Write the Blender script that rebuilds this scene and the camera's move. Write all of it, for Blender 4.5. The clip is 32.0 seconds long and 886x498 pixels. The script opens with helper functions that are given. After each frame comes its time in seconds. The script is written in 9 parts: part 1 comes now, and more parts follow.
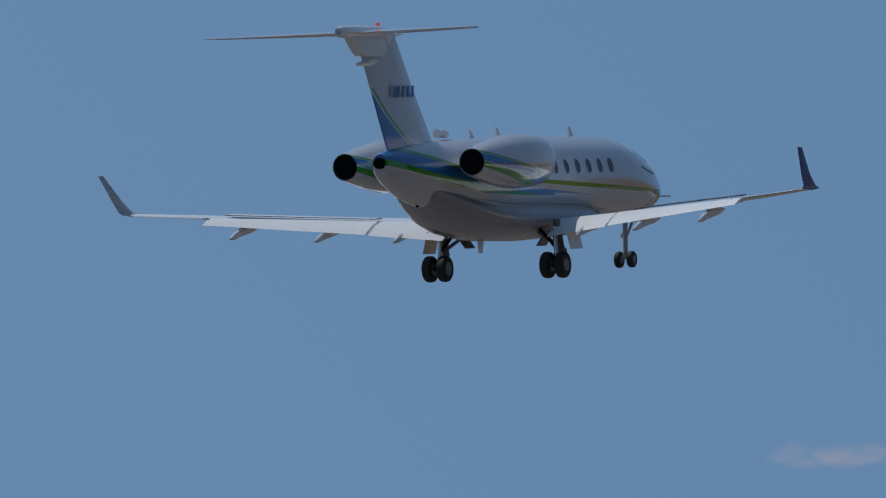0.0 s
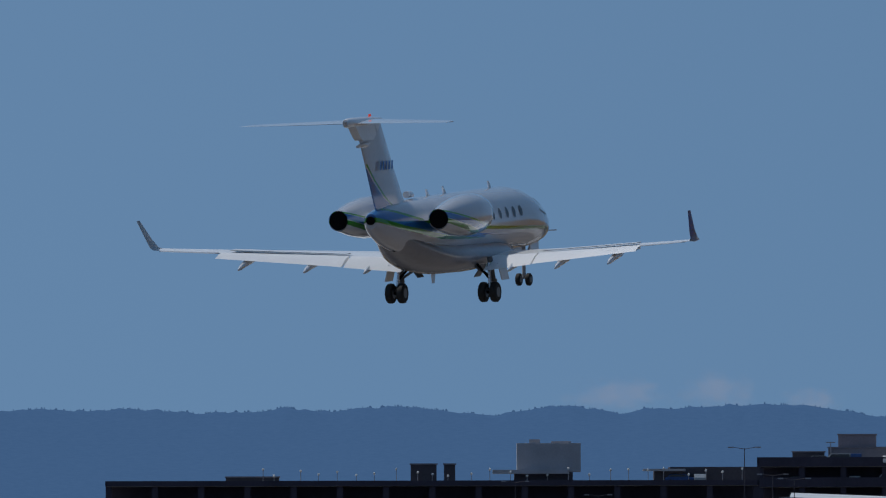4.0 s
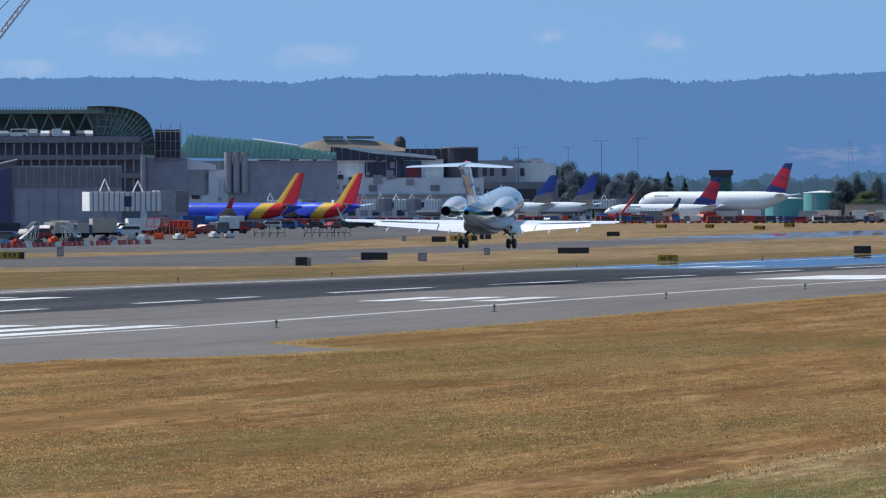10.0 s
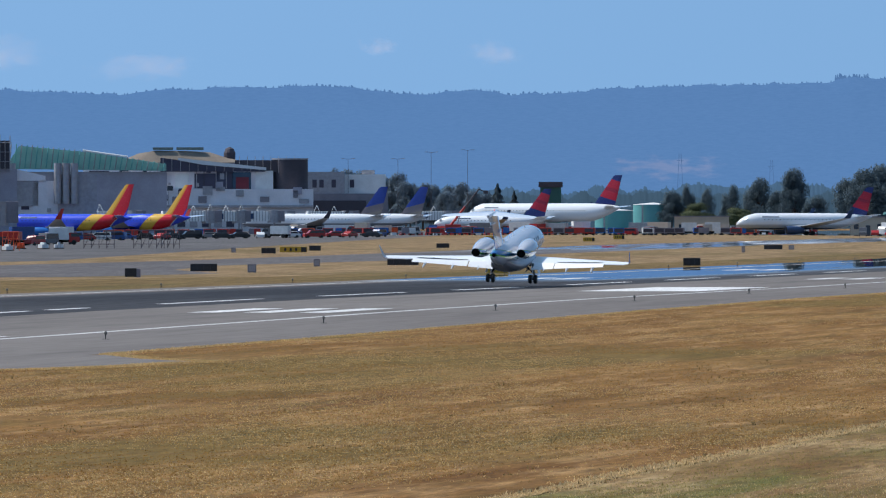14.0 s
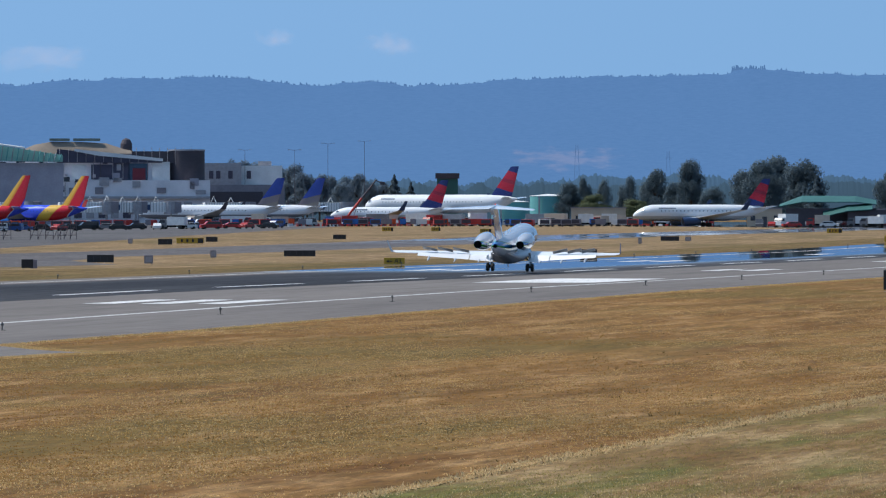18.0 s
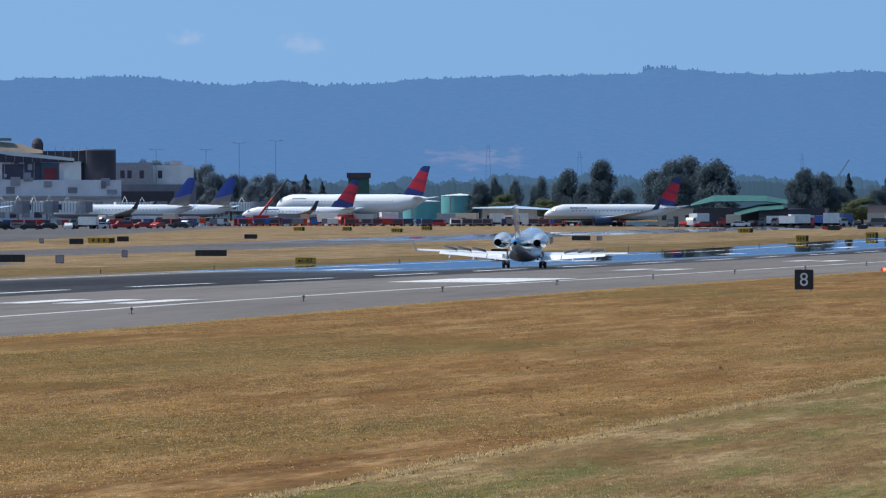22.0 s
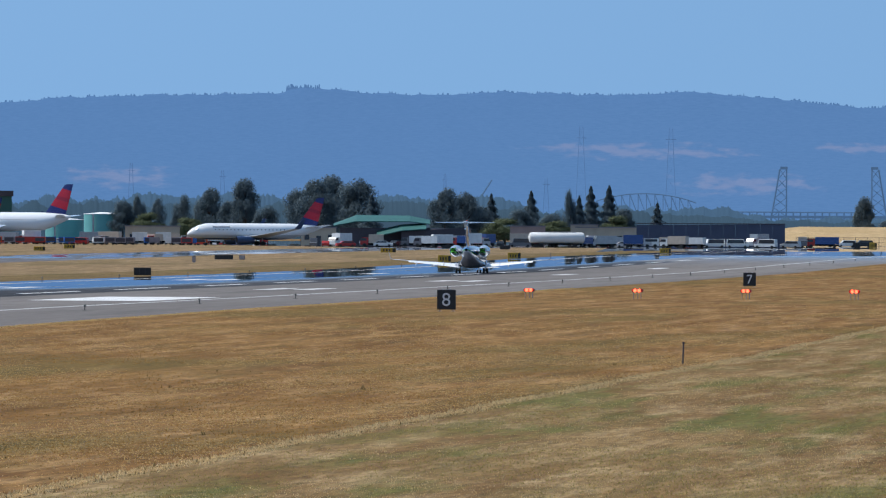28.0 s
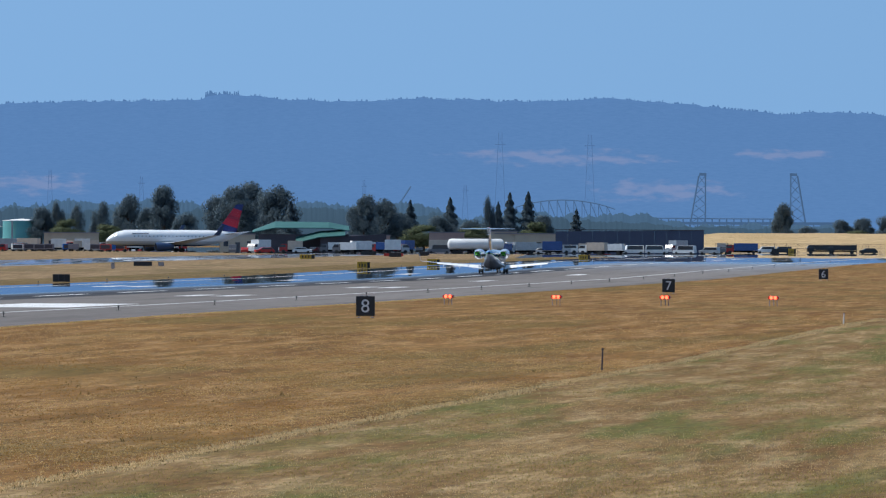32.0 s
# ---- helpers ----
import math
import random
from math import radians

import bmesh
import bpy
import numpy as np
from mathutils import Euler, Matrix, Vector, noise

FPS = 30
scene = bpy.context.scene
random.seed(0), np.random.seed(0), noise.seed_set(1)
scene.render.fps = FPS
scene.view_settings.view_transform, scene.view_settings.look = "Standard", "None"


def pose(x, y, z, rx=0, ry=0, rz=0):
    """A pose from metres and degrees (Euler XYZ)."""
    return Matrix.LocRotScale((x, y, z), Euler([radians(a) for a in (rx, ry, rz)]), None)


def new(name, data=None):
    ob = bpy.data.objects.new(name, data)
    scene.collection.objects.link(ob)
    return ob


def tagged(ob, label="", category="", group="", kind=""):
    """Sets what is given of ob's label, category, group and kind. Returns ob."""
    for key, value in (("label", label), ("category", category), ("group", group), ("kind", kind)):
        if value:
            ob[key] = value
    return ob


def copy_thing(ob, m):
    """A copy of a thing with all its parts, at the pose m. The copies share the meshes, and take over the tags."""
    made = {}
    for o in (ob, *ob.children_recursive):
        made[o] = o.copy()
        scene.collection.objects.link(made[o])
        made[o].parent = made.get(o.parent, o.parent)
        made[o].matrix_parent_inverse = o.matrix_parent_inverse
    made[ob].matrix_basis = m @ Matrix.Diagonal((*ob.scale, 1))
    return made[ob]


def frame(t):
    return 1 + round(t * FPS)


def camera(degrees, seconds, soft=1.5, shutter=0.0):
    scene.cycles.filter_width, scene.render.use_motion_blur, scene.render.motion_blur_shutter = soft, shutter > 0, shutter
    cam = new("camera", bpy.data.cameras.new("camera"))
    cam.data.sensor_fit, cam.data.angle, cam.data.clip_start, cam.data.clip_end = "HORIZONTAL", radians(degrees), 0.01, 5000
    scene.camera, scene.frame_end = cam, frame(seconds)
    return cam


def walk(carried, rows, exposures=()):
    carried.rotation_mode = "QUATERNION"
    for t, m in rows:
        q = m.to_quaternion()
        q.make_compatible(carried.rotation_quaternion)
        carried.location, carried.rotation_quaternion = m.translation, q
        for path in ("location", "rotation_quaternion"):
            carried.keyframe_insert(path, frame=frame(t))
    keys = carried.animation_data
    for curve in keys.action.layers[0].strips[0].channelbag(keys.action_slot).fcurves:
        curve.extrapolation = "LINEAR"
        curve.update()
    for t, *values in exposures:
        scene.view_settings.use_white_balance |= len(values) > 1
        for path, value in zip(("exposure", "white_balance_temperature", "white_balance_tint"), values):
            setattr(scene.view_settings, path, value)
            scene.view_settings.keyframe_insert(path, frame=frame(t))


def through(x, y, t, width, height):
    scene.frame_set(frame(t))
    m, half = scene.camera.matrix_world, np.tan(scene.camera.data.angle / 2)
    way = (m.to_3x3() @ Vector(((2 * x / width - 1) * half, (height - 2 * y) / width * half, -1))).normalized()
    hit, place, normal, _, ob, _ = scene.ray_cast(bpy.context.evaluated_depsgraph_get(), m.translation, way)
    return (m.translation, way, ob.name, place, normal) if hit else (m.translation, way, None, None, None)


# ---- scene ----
# camera: stands still on the airport's edge, 5.5 m above the runway, and pans with the landing jet
EYE = (0.0, 0.0, 5.54)
LENS = 2 * math.degrees(math.atan(784 / 16830))
cam = camera(LENS, 32.0, soft=1.2)
# seconds, bearing to the left of the runway's direction, tilt, lean (degrees)
PATH = [
(0, 26.3400, 2.8670, -0.1200), (0.5, 25.7100, 2.7580, -0.1200), (1, 25.1100, 2.6420, -0.1200), (1.5, 24.5200, 2.5400, -0.1200),
(2, 23.9000, 2.4250, -0.1200), (2.5, 23.3500, 2.3360, -0.1200), (4.5, 17.9963, 1.5410, -0.1225), (5, 16.6562, 1.3065, -0.1255),
(5.5, 15.6752, 1.0406, -0.1310), (6, 14.8342, 0.7558, -0.1368), (6.5, 13.9077, 0.4670, -0.1289), (7, 13.1531, 0.2268, -0.1317),
(7.5, 12.5349, 0.0469, -0.1496), (8, 11.8173, 0.0130, -0.1616), (8.5, 11.1810, 0.0144, -0.1683), (9, 10.7322, -0.0695, -0.1626),
(9.5, 10.2924, -0.1871, -0.1552), (10, 10.0055, -0.2308, -0.1332), (10.5, 9.7188, -0.2147, -0.1193), (11, 9.4966, -0.1975, -0.1029),
(11.5, 9.4139, -0.1902, -0.0857), (12, 9.3296, -0.1844, -0.0709), (12.5, 9.2434, -0.1740, -0.0585), (13, 9.1544, -0.1684, -0.0489),
(13.5, 9.0651, -0.1635, -0.0482), (14, 8.9788, -0.1628, -0.0465), (14.5, 8.8915, -0.1616, -0.0437), (16.5, 8.5638, -0.1865, -0.0303),
(17, 8.4918, -0.1955, -0.0171), (17.5, 8.4229, -0.2049, -0.0079), (18, 8.3567, -0.2158, -0.0188), (18.5, 8.2942, -0.2245, -0.0282),
(19, 8.2373, -0.2303, -0.0298), (19.5, 8.1827, -0.2359, -0.0368), (20, 8.1318, -0.2354, -0.0424), (20.5, 8.0858, -0.2294, -0.0553),
(21, 8.0387, -0.2266, -0.0587), (21.5, 7.9754, -0.2196, -0.0359), (22, 7.8224, -0.2181, -0.0234), (22.5, 7.5772, -0.2155, 0.0156),
(23, 7.3106, -0.2086, 0.0685), (23.5, 7.0844, -0.1865, 0.1010), (24, 6.9148, -0.1705, 0.1261), (24.5, 6.7815, -0.1552, 0.1602),
(25, 6.6384, -0.1404, 0.1805), (25.5, 6.5005, -0.1231, 0.1987), (27.5, 5.8248, -0.1071, 0.2790), (28, 5.6699, -0.0976, 0.2663),
(28.5, 5.4953, -0.0850, 0.2636), (29, 5.3551, -0.0802, 0.2549), (29.5, 5.2712, -0.0826, 0.2398), (30, 5.2006, -0.0780, 0.2407),
(30.5, 5.1685, -0.0719, 0.2428), (31, 5.1499, -0.0589, 0.2322), (31.5, 5.1662, -0.0657, 0.2429), (32, 5.1822, -0.0568, 0.2379),
]
walk(cam, [(t, pose(*EYE, 90 + tilt, 0, turn) @ pose(0, 0, 0, 0, 0, lean)) for t, turn, tilt, lean in PATH],
     exposures=[(0, -0.78), (4.5, -0.78), (5.5, -0.72), (6.0, -0.6), (6.5, -0.36), (7.0, -0.11), (7.5, 0.13), (8.2, 0.24), (32, 0.26)])

# light: midday sun, high and to the left
SUN_TURN, SUN_UP = 84.0, 53.0
world = bpy.data.worlds.new("world")
scene.world = world
world.use_nodes = True
wn, wl = world.node_tree.nodes, world.node_tree.links
sky = wn.new("ShaderNodeTexSky")
sky.sky_type = "NISHITA"
sky.sun_disc = False
sky.sun_elevation = radians(SUN_UP)
sky.sun_rotation = radians(-SUN_TURN)
sky.air_density, sky.dust_density, sky.ozone_density = 1.0, 0.2, 2.6
# clean dry air: the low sky keeps the blue of the sky higher up
co_ = wn.new("ShaderNodeTexCoord")
lift_ = wn.new("ShaderNodeVectorMath")
lift_.operation = "ADD"
lift_.inputs[1].default_value = (0, 0, 0.7)
wl.new(co_.outputs["Generated"], lift_.inputs[0])
norm_ = wn.new("ShaderNodeVectorMath")
norm_.operation = "NORMALIZE"
wl.new(lift_.outputs[0], norm_.inputs[0])
wl.new(norm_.outputs[0], sky.inputs[0])
tone_ = wn.new("ShaderNodeMix")
tone_.data_type, tone_.blend_type = "RGBA", "MULTIPLY"
tone_.inputs[0].default_value = 1.0
tone_.inputs[7].default_value = (0.89, 1.0, 0.915, 1)
wl.new(sky.outputs[0], tone_.inputs[6])
wl.new(tone_.outputs[2], wn["Background"].inputs[0])
wn["Background"].inputs[1].default_value = 0.178
sun = new("sun", bpy.data.lights.new("sun", "SUN"))
sun.data.energy, sun.data.angle, sun.data.color = 3.7, radians(0.5), (1.0, 0.96, 0.9)
sun.matrix_world = pose(0, 0, 200, 90 - SUN_UP, 0, 180 + SUN_TURN)


# ---- small tools ----
def ground_z(y):
    return float(np.interp(y, [-500, 440, 560, 640, 760, 1030, 1240, 1640, 2300, 3000, 6000],
                           [0, 0, 0.22, 0.3, 0.27, 0.33, 0.45, 1.5, 2.3, 2.9, 3.2]))


def polar(bearing, r):
    """The place on the ground at a bearing (degrees to the left of the runway's direction) and a distance."""
    a = radians(bearing)
    return -r * math.sin(a), r * math.cos(a)


def site(bearing, r, turn=0.0, up=0.0):
    """A pose on the ground there, its x to the viewer's right and its y away from him, turned to the left by turn."""
    x, y = polar(bearing, r)
    return pose(x, y, ground_z(y) + up, 0, 0, bearing + turn)


def on(x, y, turn=0.0, up=0.0):
    return pose(x, y, ground_z(y) + up, 0, 0, turn)


def thing(name, m, label, category, group="", kind=""):
    ob = new(name)
    ob.empty_display_size = 0.3
    ob.matrix_world = m
    return tagged(ob, label, category, group, kind)


def mesh_of(name, bm, material, smooth=None):
    me = bpy.data.meshes.new(name)
    if smooth is not None:
        for f in bm.faces:
            f.smooth = smooth > 0
    bm.normal_update()
    bm.to_mesh(me)
    bm.free()
    for m in (material if isinstance(material, (list, tuple)) else [material]):
        me.materials.append(m)
    if smooth:
        me.set_sharp_from_angle(angle=radians(smooth))
    return me


def part(name, bm, material, parent=None, label="", smooth=None, m=None):
    ob = new(name, bm if isinstance(bm, bpy.types.Mesh) else mesh_of(name, bm, material, smooth))
    ob.parent = parent
    if m is not None:
        ob.matrix_basis = m
    return tagged(ob, label)


def solid(name, bm, material, m, label, category, group="", kind="", smooth=None):
    ob = new(name, bm if isinstance(bm, bpy.types.Mesh) else mesh_of(name, bm, material, smooth))
    ob.matrix_world = m
    return tagged(ob, label, category, group, kind)


def add_box(bm, x, y, z, sx, sy, sz, m=None, bevel=0.0):
    """A box centred at x, y that stands on z."""
    t = Matrix.Translation((x, y, z + sz / 2)) @ Matrix.Diagonal((sx, sy, sz, 1))
    r = bmesh.ops.create_cube(bm, size=1, matrix=(m @ t) if m else t)
    if bevel:
        es = list({e for v in r["verts"] for e in v.link_edges})
        bmesh.ops.bevel(bm, geom=es, offset=bevel, segments=2, affect="EDGES", profile=0.6)
    return bm


def box(x, y, z, sx, sy, sz, bevel=0.0):
    return add_box(bmesh.new(), x, y, z, sx, sy, sz, None, bevel)


def add_rod(bm, a, b, r, n=6, r2=None):
    a, b = Vector(a), Vector(b)
    d = b - a
    m = Matrix.Translation((a + b) / 2) @ d.to_track_quat("Z", "Y").to_matrix().to_4x4()
    bmesh.ops.create_cone(bm, cap_ends=True, segments=n, radius1=r, radius2=r if r2 is None else r2, depth=d.length, matrix=m)
    return bm


def rod(a, b, r, n=6, r2=None):
    return add_rod(bmesh.new(), a, b, r, n, r2)


def add_prism(bm, pts, axis, lo, hi):
    """A polygon of 2D points pushed along an axis ('x', 'y' or 'z') from lo to hi."""
    def put(p, h):
        return {"x": (h, p[0], p[1]), "y": (p[0], h, p[1]), "z": (p[0], p[1], h)}[axis]
    a = [bm.verts.new(put(p, lo)) for p in pts]
    b = [bm.verts.new(put(p, hi)) for p in pts]
    n = len(pts)
    fs = [bm.faces.new(a[::-1]), bm.faces.new(b)] + [bm.faces.new((a[i], a[(i + 1) % n], b[(i + 1) % n], b[i])) for i in range(n)]
    bmesh.ops.recalc_face_normals(bm, faces=fs)
    return bm


def prism(pts, axis, lo, hi):
    return add_prism(bmesh.new(), pts, axis, lo, hi)


def add_loft(bm, rings, closed=True, caps=True):
    """Skin a row of rings (lists of points, all as long)."""
    vs = [[bm.verts.new(p) for p in ring] for ring in rings]
    n = len(vs[0])
    fs = []
    for a, b in zip(vs, vs[1:]):
        for i in range(n if closed else n - 1):
            j = (i + 1) % n
            fs.append(bm.faces.new((a[i], a[j], b[j], b[i])))
    if caps and closed:
        fs += [bm.faces.new(vs[0][::-1]), bm.faces.new(vs[-1])]
    bmesh.ops.recalc_face_normals(bm, faces=fs)
    return bm


def loft(rings, closed=True, caps=True):
    return add_loft(bmesh.new(), rings, closed, caps)


def ring(y, zc, rx, rz, n=28, x=0.0, flat=0.0):
    out = []
    for i in range(n):
        a = 2 * math.pi * i / n
        c, s = math.cos(a), math.sin(a)
        out.append((x + rx * c, y, zc + (rz * s if s > 0 or not flat else rz * s * (1 - flat))))
    return out


# ---- materials ----
def mat(name, c1, c2=None, scale=1.0, rough=0.6, metal=0.0, bump=0.0, bscale=None, fine=0.35, stretch=None, emit=None, spec=0.5, alpha=None, random_tint=0.0):
    """A painted or natural surface: two colours mixed by a coarse and a fine noise, with slight relief."""
    m = bpy.data.materials.new(name)
    m.use_nodes = True
    n, l = m.node_tree.nodes, m.node_tree.links
    b = n["Principled BSDF"]
    b.inputs["Metallic"].default_value = metal
    b.inputs["Specular IOR Level"].default_value = spec
    c2 = c2 or tuple(v * 0.82 for v in c1)
    co = n.new("ShaderNodeTexCoord")
    mp = n.new("ShaderNodeMapping")
    l.new(co.outputs["Object"], mp.inputs[0])
    if stretch:
        mp.inputs["Scale"].default_value = stretch
    big = n.new("ShaderNodeTexNoise")
    big.inputs["Scale"].default_value = scale
    big.inputs["Detail"].default_value = 5
    small = n.new("ShaderNodeTexNoise")
    small.inputs["Scale"].default_value = scale * 11
    small.inputs["Detail"].default_value = 3
    l.new(mp.outputs[0], big.inputs[0])
    l.new(mp.outputs[0], small.inputs[0])
    mixv = n.new("ShaderNodeMix")
    mixv.inputs[0].default_value = fine
    l.new(big.outputs[0], mixv.inputs[2])
    l.new(small.outputs[0], mixv.inputs[3])
    ramp = n.new("ShaderNodeValToRGB")
    ramp.color_ramp.elements[0].position, ramp.color_ramp.elements[1].position = 0.36, 0.64
    ramp.color_ramp.elements[0].color, ramp.color_ramp.elements[1].color = (*c2, 1), (*c1, 1)
    l.new(mixv.outputs[0], ramp.inputs[0])
    col = ramp.outputs[0]
    if random_tint:
        oi = n.new("ShaderNodeObjectInfo")
        hs = n.new("ShaderNodeHueSaturation")
        mr = n.new("ShaderNodeMapRange")
        mr.inputs[3].default_value, mr.inputs[4].default_value = 1 - random_tint, 1 + random_tint
        l.new(oi.outputs["Random"], mr.inputs[0])
        l.new(mr.outputs[0], hs.inputs["Value"])
        l.new(col, hs.inputs["Color"])
        col = hs.outputs[0]
    l.new(col, b.inputs["Base Color"])
    rr = n.new("ShaderNodeMapRange")
    rr.inputs[3].default_value, rr.inputs[4].default_value = max(0.02, rough - 0.1), min(1, rough + 0.1)
    l.new(small.outputs[0], rr.inputs[0])
    l.new(rr.outputs[0], b.inputs["Roughness"])
    if bump:
        bp = n.new("ShaderNodeBump")
        bp.inputs["Strength"].default_value = bump
        bp.inputs["Distance"].default_value = 0.05
        l.new(small.outputs[0], bp.inputs["Height"])
        l.new(bp.outputs[0], b.inputs["Normal"])
    if emit:
        b.inputs["Emission Color"].default_value = (*emit[:3], 1)
        b.inputs["Emission Strength"].default_value = emit[3]
    if alpha is not None:
        b.inputs["Alpha"].default_value = alpha
    return m


def glass(name, c=(0.02, 0.03, 0.04), rough=0.06):
    m = mat(name, c, tuple(v * 0.7 for v in c), 0.4, rough, 0.0)
    m.node_tree.nodes["Principled BSDF"].inputs["Specular IOR Level"].default_value = 0.8
    return m


M_WHITE = mat("white_aircraft_paint", (0.8, 0.81, 0.83), (0.74, 0.75, 0.78), 0.6, 0.22)
M_BLUE = mat("blue_aircraft_paint", (0.015, 0.13, 0.42), (0.012, 0.1, 0.36), 0.8, 0.2)
M_GREEN = mat("green_aircraft_paint", (0.07, 0.33, 0.03), (0.05, 0.27, 0.025), 0.8, 0.2)
M_ALU = mat("polished_metal", (0.6, 0.6, 0.62), (0.5, 0.5, 0.52), 2, 0.25, 1.0)
M_GREYPAINT = mat("grey_aircraft_paint", (0.42, 0.43, 0.45), (0.36, 0.37, 0.39), 1, 0.35)
M_RUBBER = mat("black_rubber", (0.02, 0.02, 0.02), (0.012, 0.012, 0.012), 6, 0.75)
M_DARK = mat("sooty_metal", (0.008, 0.008, 0.009), (0.005, 0.005, 0.005), 3, 0.9, 0.0, spec=0.05)
M_CABINGLASS = glass("cabin_glass", (0.035, 0.033, 0.038), 0.15)
M_CONC = mat("concrete", (0.42, 0.4, 0.37), (0.32, 0.31, 0.29), 0.3, 0.85, bump=0.2, spec=0.2)
M_STEEL = mat("galvanised_steel", (0.41, 0.39, 0.41), (0.31, 0.295, 0.31), 1.5, 0.5, 0.7)
M_BLACK = mat("black_board", (0.02, 0.02, 0.022), (0.012, 0.012, 0.013), 2, 0.55)
M_YELLOW = mat("yellow_board", (0.55, 0.33, 0.02), (0.45, 0.27, 0.02), 2, 0.5)
M_ORANGE = mat("orange_cloth", (0.75, 0.1, 0.02), (0.62, 0.07, 0.015), 2, 0.7)
M_RED = mat("red_plastic", (0.5, 0.03, 0.02), (0.36, 0.02, 0.015), 2, 0.5)
M_WHITEBOX = mat("white_panel", (0.75, 0.75, 0.74), (0.62, 0.62, 0.61), 0.4, 0.55, spec=0.2)
M_GREYBOX = mat("grey_panel", (0.27, 0.245, 0.27), (0.2, 0.183, 0.205), 0.3, 0.6, spec=0.2)
M_DARKWALL = mat("dark_cladding", (0.086, 0.076, 0.09), (0.062, 0.055, 0.066), 0.25, 0.6, spec=0.2)
M_GLASSWALL = glass("window_glass", (0.02, 0.03, 0.045), 0.08)
M_BARK = mat("bark", (0.1, 0.07, 0.05), (0.06, 0.04, 0.03), 3, 0.9, bump=0.5)


# ---- node shorthands ----
def node_math(n, l, op, a, b=0.0):
    t = n.new("ShaderNodeMath")
    t.operation = op
    for i, v in enumerate((a, b)):
        if isinstance(v, (int, float)):
            t.inputs[i].default_value = v
        else:
            l.new(v, t.inputs[i])
    return t.outputs[0]


def node_curve(n, l, x, lo, hi, pts, top=5.0):
    """A height z that follows x by straight pieces. pts: rows of (x, z)."""
    mr = n.new("ShaderNodeMapRange")
    mr.inputs[1].default_value, mr.inputs[2].default_value = lo, hi
    l.new(x, mr.inputs[0])
    r = n.new("ShaderNodeValToRGB")
    e = r.color_ramp.elements
    while len(e) < len(pts):
        e.new(0.5)
    for k, (px, pz) in zip(e, sorted(pts)):
        k.position = (px - lo) / (hi - lo)
        k.color = (pz / top, pz / top, pz / top, 1)
    l.new(mr.outputs[0], r.inputs[0])
    return node_math(n, l, "MULTIPLY", r.outputs[0], top)


